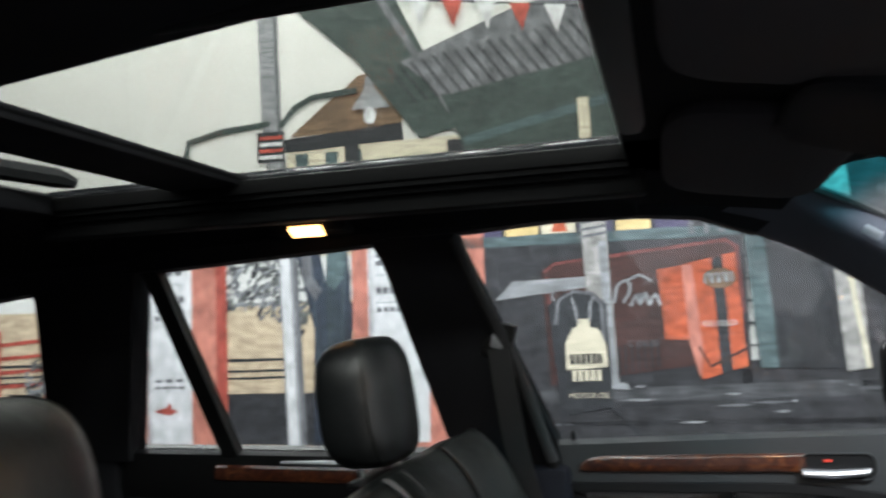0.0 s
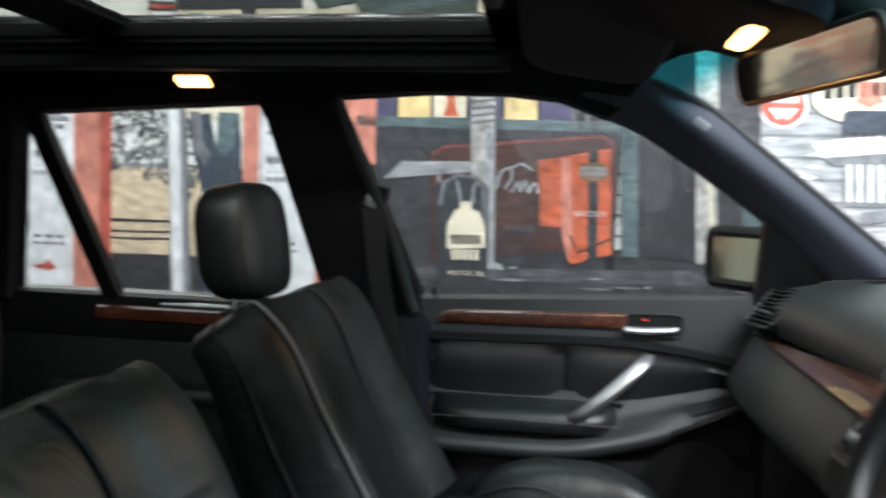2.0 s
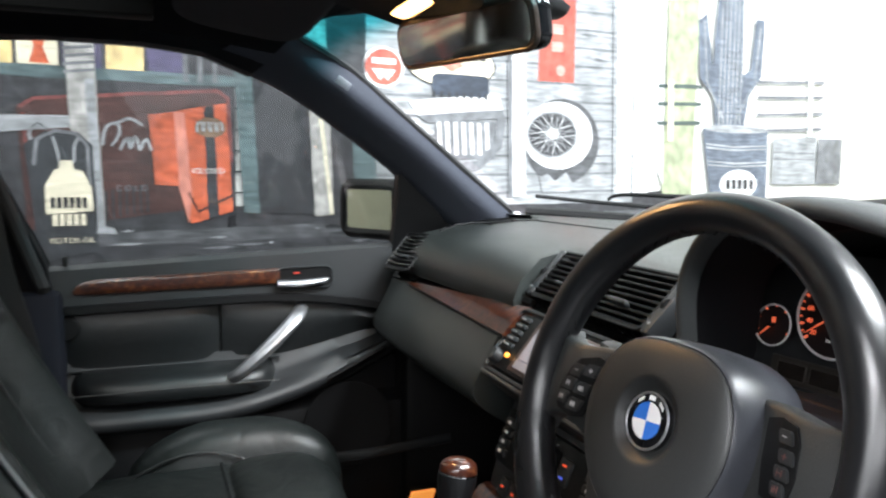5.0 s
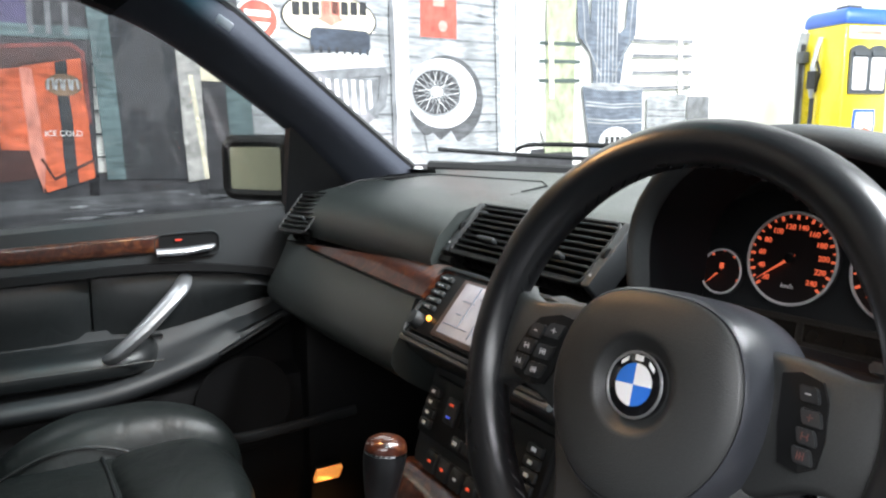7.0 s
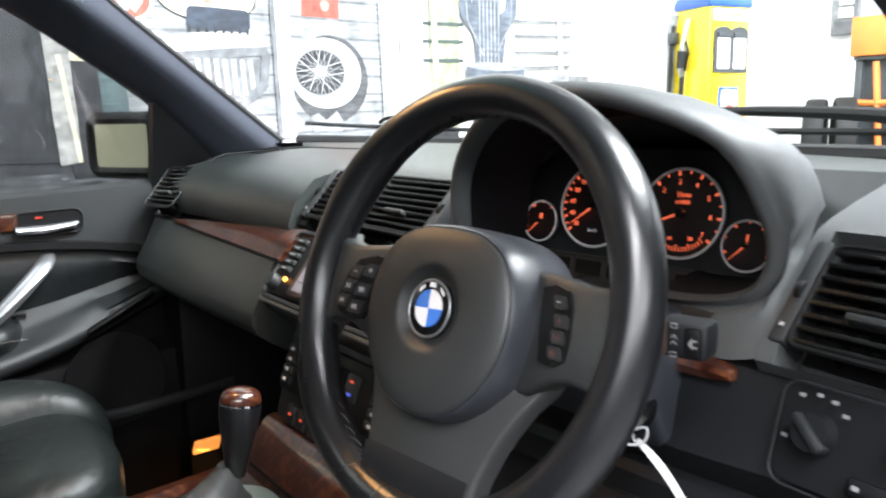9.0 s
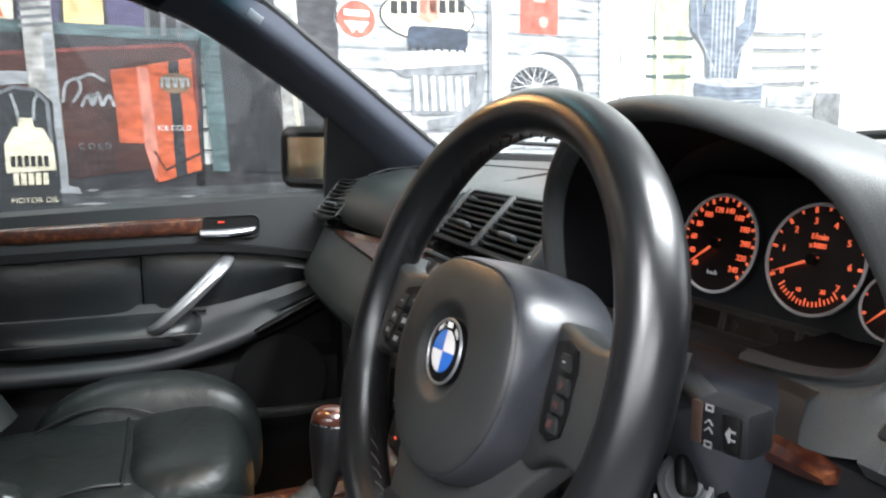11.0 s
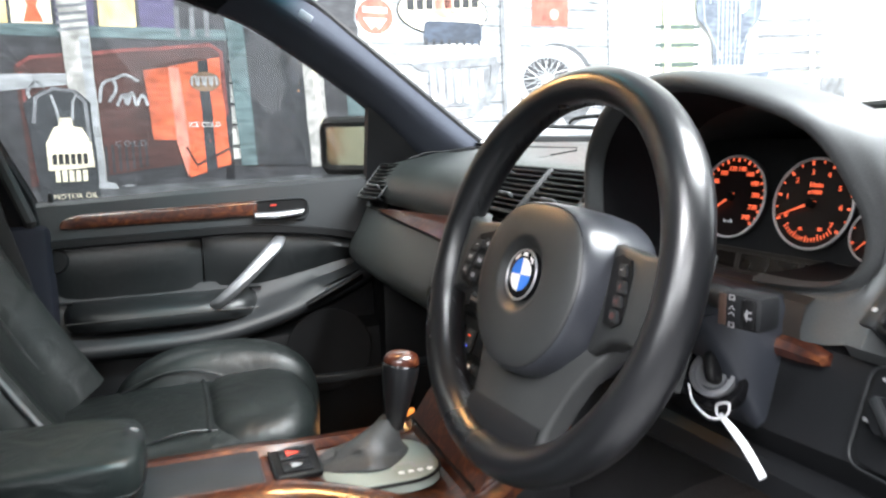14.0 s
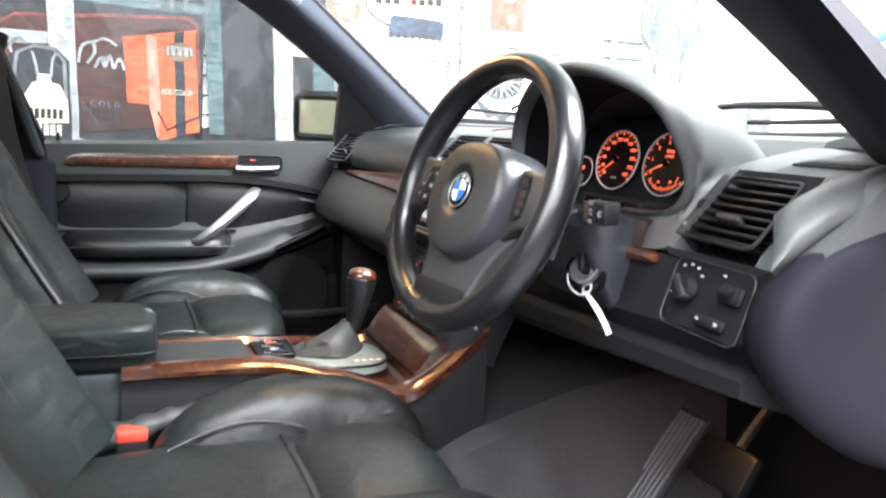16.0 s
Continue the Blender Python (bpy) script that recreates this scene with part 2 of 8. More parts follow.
def prism(poly, thick, put, bm=None):
    """A plate: poly of flat points (a, b), laid by put(a, b, depth) at depth 0 and thick."""
    bm = bm or bmesh.new()
    f = [bm.verts.new(put(a, b, 0)) for a, b in poly]
    g = [bm.verts.new(put(a, b, thick)) for a, b in poly]
    bm.faces.new(f)
    bm.faces.new(g[::-1])
    for i in range(len(f)):
        j = (i + 1) % len(f)
        bm.faces.new((f[i], g[i], g[j], f[j]))
    return bm


def disc(cx, cy, rx, ry=None, n=32, a0=0.0, a1=360.0):
    ry = ry or rx
    k = n if a1 - a0 >= 360 else n + 1
    return [(cx + rx * math.cos(radians(a0 + (a1 - a0) * i / n)), cy + ry * math.sin(radians(a0 + (a1 - a0) * i / n))) for i in range(k)]


def rect(a0, b0, a1, b1, r=0.0, n=4):
    if not r:
        return [(a0, b0), (a1, b0), (a1, b1), (a0, b1)]
    out = []
    for cx, cy, s in ((a1 - r, b0 + r, -90), (a1 - r, b1 - r, 0), (a0 + r, b1 - r, 90), (a0 + r, b0 + r, 180)):
        out += [(cx + r * math.cos(radians(s + 90 * i / n)), cy + r * math.sin(radians(s + 90 * i / n))) for i in range(n + 1)]
    return out


def lathe(profile, n=32, bm=None):
    """A turned body round its own z from (radius, height) pairs."""
    rows = [[(r * math.cos(2 * math.pi * k / n), r * math.sin(2 * math.pi * k / n), z) for k in range(n)] for r, z in profile]
    return loft(rows, ring=True, ends=True, bm=bm)


def moved(bm, m):
    bmesh.ops.transform(bm, matrix=m, verts=bm.verts)
    return bm


def spow(v, e):
    return math.copysign(abs(v) ** e, v)


def cushion(w, d, h, e=0.45, n=28, k=14, shape=None):
    """A padded block w x d x h round the origin with soft edges; shape(p) bends each point."""
    bm = bmesh.new()
    rows = []
    for j in range(k + 1):
        f = -math.pi / 2 + math.pi * (j + 0.001) / (k + 0.002)
        row = []
        for i in range(n):
            a = 2 * math.pi * i / n
            p = Vector((w / 2 * spow(math.cos(f), e) * spow(math.cos(a), e), d / 2 * spow(math.cos(f), e) * spow(math.sin(a), e), h / 2 * spow(math.sin(f), e)))
            row.append(shape(p) if shape else p)
        rows.append(row)
    return loft(rows, ring=True, ends=True, bm=bm)


def lettering(text, size, m, material, parent, name="lettering", spacing=1.0):
    """Raised letters in the built-in font, centred on the pose m, in the parent's own space."""
    c = bpy.data.curves.new(name, "FONT")
    c.body, c.size, c.align_x, c.align_y, c.extrude, c.resolution_u, c.space_character = text, size, "CENTER", "CENTER", 0.0004, 3, spacing
    tmp = bpy.data.objects.new(name, c)
    data = bpy.data.meshes.new_from_object(tmp)
    bpy.data.objects.remove(tmp)
    data.transform(m)
    data.materials.append(material)
    data.name = name
    ob = new(name, data)
    ob.parent = parent
    WORLD_OF[ob.name] = WORLD_OF[parent.name].copy()
    return ob


# ---- the showroom round the car ----
def paint(name, colour, rough=0.7, vary=0.22, grain=0.2, spread=5.0):
    return mat("mural_" + name, colour, rough, grain=grain + 0.35 * vary + 0.12, grain_scale=1.0, bump=0.03, vary=vary, spread=spread, stretch=(9.0 + 6 * (len(MATS) % 3), 1.0, 60.0 - 22 * (len(MATS) % 3)))


P_SKY = paint("sky", (0.80, 0.805, 0.755), vary=0.08, grain=-0.10, spread=1.2)
P_DARK = paint("dark", (0.030, 0.032, 0.036), vary=0.4)
P_STONE = paint("stone", (0.036, 0.036, 0.040), vary=0.5, spread=14)
P_GREY = paint("grey", (0.16, 0.165, 0.175), vary=0.35, spread=9)
P_LGREY = paint("light_grey", (0.29, 0.30, 0.31), vary=0.3, spread=9)
P_WOODG = paint("weathered_wood", (0.36, 0.35, 0.33), vary=0.4, spread=16)
P_WHITE = paint("white", (0.70, 0.71, 0.71), vary=0.1)
P_CREAM = paint("cream", (0.72, 0.66, 0.50), vary=0.12)
P_TAN = paint("tan", (0.62, 0.50, 0.34), vary=0.12)
P_RED = paint("red", (0.42, 0.085, 0.06), vary=0.35)
P_DRED = paint("dark_red", (0.060, 0.026, 0.023), vary=0.4)
P_ORANGE = paint("orange", (0.50, 0.105, 0.045), vary=0.4)
P_PALERED = paint("pale_red", (0.55, 0.21, 0.155), vary=0.35)
P_TEAL = paint("teal", (0.085, 0.125, 0.13), vary=0.45)
P_GREEN = paint("dull_green", (0.055, 0.075, 0.068), vary=0.3)
P_PGREEN = paint("pale_green", (0.31, 0.34, 0.22), vary=0.25)
P_BLUE = paint("blue_grey", (0.11, 0.128, 0.16), vary=0.35, spread=12)
P_NIGHT = paint("night_blue", (0.035, 0.045, 0.065), vary=0.4)
P_YELLOW = paint("lamplight", (0.72, 0.55, 0.25), vary=0.2)
P_BROWN = paint("brown", (0.20, 0.13, 0.08), vary=0.3)
P_PURPLE = paint("purple", (0.07, 0.06, 0.12), vary=0.3)
P_TREE = paint("foliage", (0.13, 0.14, 0.13), vary=0.6, spread=30)
P_TYRE = paint("tyre_grey", (0.075, 0.077, 0.082), vary=0.5, spread=12)
P_BOARD = paint("board_pink_grey", (0.20, 0.165, 0.16), vary=0.2)
P_MRED = paint("dull_red", (0.17, 0.048, 0.042), vary=0.4)
P_PINK = paint("faded_pink", (0.50, 0.27, 0.23), vary=0.25)
P_INK = paint("ink", (0.02, 0.02, 0.022), vary=0.2)

floor_mat = mat("sealed_concrete", (0.13, 0.13, 0.132), 0.35, grain=0.15, grain_scale=60, bump=0.05, vary=0.2, spread=1.5)
solid("floor", box(-30, 30, -30, 30, -0.2, 0.0), floor_mat, "grey sealed concrete showroom floor under the car", "floor", kind="structure", smooth=0)
wall_white = mat("white_wall_paint", (0.80, 0.81, 0.82), 0.7, grain=0.04, grain_scale=80, vary=0.04, spread=1.0)
solid("wall_east", box(8.6, 8.8, -7, 3.6, 0, 4.2), wall_white, "plain bright white showroom wall ahead of the car", "wall", kind="structure", smooth=0)
# walls and ceiling out of view, darkened to keep bounced light off the cabin
wall_grey = mat("unseen_wall_grey", (0.17, 0.172, 0.178), 0.75, grain=0.06, grain_scale=80, vary=0.08, spread=1.0)
solid("wall_south", box(-7, 8.8, -7.2, -7, 0, 4.2), wall_grey, "unseen showroom wall, toned grey to cut bounced light", "wall", kind="structure", smooth=0)
solid("wall_west", box(-7.2, -7, -7.2, 2.6, 0, 4.2), wall_grey, "unseen wall behind the car, toned grey to cut bounced light", "wall", kind="structure", smooth=0)
solid("ceiling", box(-7.2, 8.8, -7.2, 4.2, 4.2, 4.4), wall_grey, "unseen showroom ceiling, toned grey to cut bounced light", "ceiling", kind="structure", smooth=0)

MURAL = pose(0, 2.55, 0, 0, 0, 6.84)
wall = thing("wall_north", label="showroom wall with a painted roadside filling station mural", category="wall", kind="structure", m=MURAL)
part("plaster", box(-7.3, 8.9, 0.0, 0.2, 0, 4.2), P_SKY, wall, "pale painted sky on plaster", local=True, smooth=0)


brush = random.Random(11)


def daub(name, poly, material, layer=1, label=""):
    """A flat painted shape on the mural wall."""
    out = []
    for i, (a, b) in enumerate(poly):
        c, d = poly[(i + 1) % len(poly)]
        n = max(1, int(math.hypot(c - a, d - b) / 0.10))
        for k in range(n):
            w = 0.0022 if n > 1 else 0.0
            out.append((a + (c - a) * k / n + brush.uniform(-w, w), b + (d - b) * k / n + brush.uniform(-w, w)))
    return part(name, prism(out, 0.0008, lambda a, b, d: (a, -0.0016 * layer - d, b)), material, wall, label, local=True, smooth=0)


def stroke(name, points, width, material, layer=1):
    """A painted line of even width."""
    pts = [Vector((*p, 0)) for p in points]
    left, right = [], []
    for i, p in enumerate(pts):
        d = (pts[min(i + 1, len(pts) - 1)] - pts[max(i - 1, 0)]).normalized()
        s = Vector((-d.y, d.x, 0)) * width / 2
        left.append((p + s)[:2])
        right.append((p - s)[:2])
    return daub(name, left + right[::-1], material, layer)


# street behind the rear windows
daub("painted_field", rect(-3.4, 0.75, -0.8, 1.42), P_TAN, 1)
daub("painted_hedge", rect(-3.4, 0.0, -0.8, 1.02), P_STONE, 2)
for z in (1.12, 1.17, 1.09):
    stroke("painted_fence_rail", [(-3.3, z), (-1.5, z)], 0.012, P_DARK, 2)
rng = random.Random(4)


def foliage(cu, cv, ru, rv, n, sizes, droop, layer):
    """A painted crown of many small dabs, one mesh for each tone."""
    for k, m in enumerate((P_TREE, P_STONE, P_GREY, P_TREE, P_LGREY)):
        bm = bmesh.new()
        for _ in range(n // 5):
            a, r = rng.uniform(0, 6.28), math.sqrt(rng.random())
            u, v, s = cu + ru * r * math.cos(a), cv + rv * r * math.sin(a) - droop * max(0.0, r * math.cos(a)) * rng.random(), rng.uniform(*sizes)
            t = rng.uniform(0.2, 1.4)
            poly = [(u + s * math.cos(q) * math.cos(t) - 0.4 * s * math.sin(q) * math.sin(t), v + s * math.cos(q) * math.sin(t) + 0.4 * s * math.sin(q) * math.cos(t)) for q in [i * 1.047 for i in range(6)]]
            prism(poly, 0.0002, lambda p, q, d, w=0.0002 * k: (p, -0.0016 * layer - w - d, q), bm)
        part("painted_foliage", bm, m, wall, local=True, smooth=0)


foliage(-1.72, 1.56, 0.28, 0.17, 420, (0.008, 0.028), 0.25, 3)
stroke("painted_pole", [(-1.63, 2.75), (-1.615, 2.24), (-1.55, 1.63), (-1.49, 0.0)], 0.085, P_LGREY, 4)
stroke("painted_pole_edge", [(-1.585, 2.75), (-1.575, 2.24), (-1.512, 1.63), (-1.452, 0.0)], 0.02, P_GREY, 5)
stroke("painted_pole_light", [(-1.585, 1.82), (-1.560, 1.63), (-1.503, 0.0)], 0.045, P_WHITE, 6)
daub("painted_pole_sign", rect(-1.68, 2.06, -1.55, 2.20), P_DARK, 5)
for k, c in enumerate((P_WHITE, P_RED, P_WHITE, P_RED)):
    daub("painted_sign_bar", rect(-1.67, 2.075 + 0.03 * k, -1.56, 2.092 + 0.03 * k), c, 6)
stroke("painted_bracket", [(-1.62, 2.24), (-1.85, 2.22), (-2.02, 2.18), (-2.03, 2.10)], 0.03, P_GREEN, 5)
stroke("painted_lamp_arm", [(-1.57, 2.22), (-1.50, 2.30), (-1.41, 2.345), (-1.2, 2.36)], 0.028, P_GREEN, 6)
daub("painted_gable", [(-1.53, 2.17), (-1.20, 2.43), (-1.0, 2.46), (-1.0, 2.19)], P_BROWN, 1)
daub("painted_eave", [(-1.55, 2.10), (-1.55, 2.16), (-1.0, 2.20), (-1.0, 2.12)], P_DARK, 2)
daub("painted_house_wall", rect(-1.54, 1.62, -0.7, 2.12), P_CREAM, 1)
for u in (-1.50, -1.36, -1.25):
    daub("painted_shutter", rect(u, 1.7, u + 0.06, 2.09), P_TEAL, 2)
daub("painted_door_frame", rect(-1.27, 1.7, -1.20, 2.12), P_DARK, 3)
daub("painted_lamp_shade", [(-1.23, 2.27), (-1.17, 2.36), (-1.16, 2.42), (-1.13, 2.42), (-1.12, 2.36), (-1.05, 2.27)], P_LGREY, 7)
daub("painted_bulb", disc(-1.145, 2.24, 0.028, 0.04, 16), P_WHITE, 8)
daub("painted_beam", [(-1.50, 2.78), (-1.02, 2.78), (-0.72, 2.16), (-0.92, 2.12), (-1.2, 2.49)], P_GREEN, 8)
stroke("painted_beam_edge", [(-1.10, 2.80), (-0.74, 2.17)], 0.035, P_GREY, 9)
# dark upright tree between the pumps
daub("painted_trunk", [(-1.44, 0.8), (-1.43, 1.3), (-1.50, 1.62), (-1.40, 1.66), (-1.37, 1.5), (-1.33, 1.66), (-1.27, 1.66), (-1.25, 1.3), (-1.32, 0.8)], P_NIGHT, 4)
for k in range(9):
    u = -1.42 + 0.016 * k + rng.uniform(-0.004, 0.004)
    stroke("painted_bark_line", [(u, 0.85 + rng.uniform(0, 0.2)), (u + 0.004, 1.2), (u - 0.01 + 0.006 * k, 1.45 + rng.uniform(0, 0.2))], 0.004, rng.choice((P_STONE, P_GREEN, P_TEAL)), 5)
daub("painted_branch", [(-1.49, 1.66), (-1.47, 1.50), (-1.42, 1.42), (-1.39, 1.47), (-1.43, 1.53), (-1.44, 1.66)], P_GREY, 5)
daub("painted_branch", [(-1.36, 1.66), (-1.37, 1.50), (-1.33, 1.46), (-1.29, 1.52), (-1.27, 1.66)], P_TEAL, 5)
daub("painted_branch", [(-1.27, 1.40), (-1.20, 1.44), (-1.18, 1.50), (-1.17, 1.44), (-1.19, 1.36), (-1.27, 1.30)], P_NIGHT, 5)
stroke("painted_branch", [(-1.24, 1.66), (-1.21, 1.54), (-1.19, 1.47)], 0.012, P_CREAM, 5)

# two painted filling pumps
for u0, wide in ((-2.30, 0.46), (-1.25, 0.50)):
    daub("painted_pump_side", rect(u0, 0.5, u0 + 0.075, 1.72), P_PALERED, 6)
    daub("painted_pump_front", rect(u0 + 0.07, 0.5, u0 + wide - 0.17, 1.70), P_WHITE, 6)
    daub("painted_pump_edge", rect(u0 + wide - 0.17, 0.5, u0 + wide, 1.70), P_PALERED, 6)
    daub("painted_pump_shade", rect(u0 + wide - 0.05, 0.5, u0 + wide, 1.70), P_RED, 7)
    daub("painted_pump_arch", disc(u0 + 0.19, 1.60, 0.085, 0.035, 20, 0, 180), P_LGREY, 7)
    for v, n, h in ((1.565, 3, 0.022), (1.52, 6, 0.006), (1.44, 5, 0.030), (1.40, 6, 0.006), (1.36, 5, 0.022), (1.08, 3, 0.014), (1.05, 4, 0.012)):
        for k in range(n):
            w = 0.15 / n
            daub("painted_label_bar", rect(u0 + 0.11 + w * k, v, u0 + 0.11 + w * (k + 0.7), v + h), P_GREY if h > 0.01 else P_LGREY, 7)
    stroke("painted_pump_line", [(u0 + 0.085, 0.8), (u0 + 0.085, 1.69)], 0.006, P_GREY, 7)
    daub("painted_pump_star", [(u0 + 0.10, 0.95), (u0 + 0.16, 0.965), (u0 + 0.18, 0.99), (u0 + 0.19, 0.96), (u0 + 0.22, 0.95), (u0 + 0.18, 0.93)], P_RED, 7)
    daub("painted_pump_band", rect(u0 + 0.06, 0.5, u0 + wide - 0.16, 0.80), P_PALERED, 7)
for k in range(4):
    stroke("painted_red_rail", [(-3.5, 1.06 + 0.06 * k), (-2.62, 1.09 + 0.07 * k)], 0.018, P_RED, 4)
for u in (-3.3, -3.0, -2.75):
    stroke("painted_red_post", [(u, 0.9), (u, 1.34)], 0.022, P_RED, 5)
foliage(-2.66, 1.10, 0.20, 0.16, 160, (0.01, 0.03), 0.0, 6)
# station porch
daub("painted_porch_wall", rect(-0.80, 0.9, 0.40, 2.10), P_STONE, 9)
daub("painted_porch_board", [(-0.82, 2.32), (0.9, 2.62), (0.9, 2.0), (-0.72, 2.04)], P_GREEN, 10)
daub("painted_tin_roof", [(-1.0, 2.47), (-0.80, 2.30), (0.9, 2.60), (0.9, 2.95), (-0.5, 2.66)], P_GREY, 11)
for k in range(34):
    u = -0.93 + 0.05 * k
    stroke("painted_roof_rib", [(u, 2.30 + 0.175 * (u + 0.8)), (u - 0.12, 2.47 + 0.175 * (u + 0.8))], 0.010, P_STONE, 12)
stroke("painted_bunting_cord", [(-1.0, 2.76), (-0.4, 2.67), (0.35, 2.56)], 0.01, P_DARK, 12)
for k in range(9):
    u = -0.95 + 0.15 * k
    v = 2.755 - 0.15 * (u + 0.95)
    daub("painted_pennant", [(u, v), (u + 0.09, v - 0.012), (u + 0.05, v - 0.13)], P_RED if k % 2 else P_WHITE, 13)
daub("painted_porch_post_light", rect(-0.23, 2.0, -0.185, 2.24), P_CREAM, 12)
stroke("painted_porch_rail", [(-0.72, 2.09), (-0.05, 2.24), (0.5, 2.34)], 0.04, P_TEAL, 11)
for k, c in enumerate((P_PURPLE, P_YELLOW, P_CREAM, P_PURPLE, P_YELLOW, P_PURPLE)):
    u = -0.72 + 0.155 * k
    daub("painted_window_pane", rect(u, 1.655, u + 0.14, 1.98), c, 10)
daub("painted_window_lamp", [(-0.37, 1.67), (-0.30, 1.67), (-0.32, 1.73), (-0.30, 1.80), (-0.37, 1.80), (-0.35, 1.73)], P_ORANGE, 11)
stroke("painted_window_ledge", [(-0.75, 1.64), (0.42, 1.64)], 0.045, P_TEAL, 11)
daub("painted_red_shutter", rect(-0.80, 1.45, -0.66, 1.98), P_PALERED, 11)
for u in (0.20, 0.26, 0.32):
    stroke("painted_bottle", [(u, 1.63), (u, 1.75)], 0.02, P_GREY, 12)
for k in range(6):
    stroke("painted_wall_course", [(-0.80, 1.08 + 0.09 * k), (0.45, 1.08 + 0.09 * k)], 0.008, P_DARK, 10)
daub("painted_plank", [(-0.62, 1.39), (-0.54, 1.47), (-0.24, 1.475), (-0.24, 1.43)], P_LGREY, 13)
daub("painted_cooler", [(-0.40, 1.03), (-0.42, 1.50), (-0.38, 1.53), (0.34, 1.60), (0.37, 1.56), (0.38, 1.12)], P_DRED, 11)
stroke("painted_cooler_lip", [(-0.41, 1.50), (-0.36, 1.535), (0.33, 1.60), (0.37, 1.57), (0.38, 1.3)], 0.014, P_MRED, 12)
stroke("painted_cooler_side", [(-0.40, 1.48), (-0.37, 1.05)], 0.012, P_MRED, 12)
SCRIPT = ([(-0.125, 1.36), (-0.11, 1.43), (-0.07, 1.45), (-0.06, 1.41), (-0.09, 1.36)], [(-0.07, 1.45), (-0.02, 1.47), (0.03, 1.445)], [(-0.06, 1.345), (-0.035, 1.39), (-0.02, 1.35), (0.0, 1.40), (0.015, 1.345)], [(0.015, 1.345), (0.04, 1.39), (0.06, 1.345)], [(-0.36, 1.36), (-0.38, 1.40), (-0.35, 1.44), (-0.32, 1.42)], [(-0.37, 1.37), (-0.34, 1.345), (-0.31, 1.36)])
for line in SCRIPT:
    stroke("painted_script_curl", [tuple(q)[:2] for q in curve([(a, b, 0) for a, b in line], 4 * len(line))], 0.012, P_LGREY, 13)
for k in range(14):
    stroke("painted_grille_bar", [(-0.30 + 0.026 * k, 1.04 + 0.004 * k), (-0.30 + 0.026 * k, 1.155 + 0.004 * k)], 0.010, P_DARK, 12)
lettering("COLD", 0.035, MURAL and pose(-0.02, -0.0235, 1.19, 90, 0, 0), P_GREY, wall, "painted_word", 1.5)
daub("painted_fridge_side", [(0.05, 1.49), (0.15, 1.505), (0.17, 1.2), (0.07, 1.205)], P_ORANGE, 13)
daub("painted_fridge", [(0.15, 1.505), (0.36, 1.55), (0.385, 1.09), (0.21, 1.04), (0.165, 1.19)], P_ORANGE, 13)
daub("painted_fridge_edge", [(0.15, 1.505), (0.19, 1.50), (0.215, 1.15), (0.20, 1.04), (0.165, 1.19)], P_PALERED, 14)
stroke("painted_fridge_seam", [(0.20, 1.17), (0.24, 1.09), (0.385, 1.16)], 0.012, P_DRED, 14)
daub("painted_fridge_band", [(0.27, 1.53), (0.31, 1.54), (0.325, 1.07), (0.28, 1.06)], P_DARK, 14)
daub("painted_fridge_roundel", disc(0.295, 1.445, 0.065, 0.042, 18), P_BROWN, 15)
for k in range(4):
    stroke("painted_script_curl", [(0.24 + 0.028 * k, 1.425), (0.243 + 0.028 * k, 1.462), (0.258 + 0.028 * k, 1.468), (0.262 + 0.028 * k, 1.43)], 0.009, P_LGREY, 16)
lettering("ICE COLD", 0.031, pose(0.283, -0.0275, 1.262, 90, 0, 0), P_WHITE, wall, "painted_word", 0.95)
daub("painted_wood_post", [(-0.26, 2.0), (-0.15, 2.0), (-0.125, 1.02), (-0.22, 1.02)], P_WOODG, 15)
daub("painted_post_edge", [(-0.18, 1.62), (-0.145, 1.62), (-0.125, 1.02), (-0.165, 1.02)], P_LGREY, 16)
for k in range(6):
    stroke("painted_rope_turn", [(-0.255, 1.64 + 0.03 * k), (-0.145, 1.655 + 0.03 * k)], 0.012, P_GREY, 16)
daub("painted_post_foot", [(-0.16, 1.01), (-0.08, 1.005), (-0.09, 1.03), (-0.15, 1.045)], P_LGREY, 17)
# oil sign standing on the pavement
daub("painted_sign_board", [(-0.36, 0.90), (-0.40, 1.36), (-0.33, 1.41), (-0.21, 1.41), (-0.16, 1.36), (-0.15, 0.94)], P_DARK, 17)
stroke("painted_sign_arch", [(-0.37, 1.28), (-0.355, 1.38), (-0.29, 1.415), (-0.22, 1.405), (-0.18, 1.36), (-0.175, 1.2)], 0.014, P_GREY, 18)
daub("painted_oil_can", [(-0.335, 1.09), (-0.335, 1.20), (-0.30, 1.265), (-0.285, 1.265), (-0.28, 1.30), (-0.235, 1.30), (-0.23, 1.265), (-0.20, 1.26), (-0.17, 1.20), (-0.165, 1.10)], P_CREAM, 18)
for v, w, h, n, c in ((1.115, 0.135, 0.042, 6, P_INK), (1.045, 0.125, 0.045, 5, P_CREAM)):
    for k in range(n):
        daub("painted_label_bar", rect(-0.25 - w / 2 + k * w / n, v, -0.25 - w / 2 + (k + 0.72) * w / n, v + h), c, 19)
lettering("MOTOR OIL", 0.030, pose(-0.245, -0.0315, 0.985, 90, 0, 0), P_CREAM, wall, "painted_word")
stroke("painted_sign_arch", [(-0.30, 1.39), (-0.285, 1.33), (-0.28, 1.28)], 0.010, P_LGREY, 18)
stroke("painted_sign_arch", [(-0.23, 1.29), (-0.225, 1.36), (-0.21, 1.39)], 0.010, P_LGREY, 18)
stroke("painted_sign_leg", [(-0.35, 0.92), (-0.37, 0.80)], 0.012, P_DARK, 18)
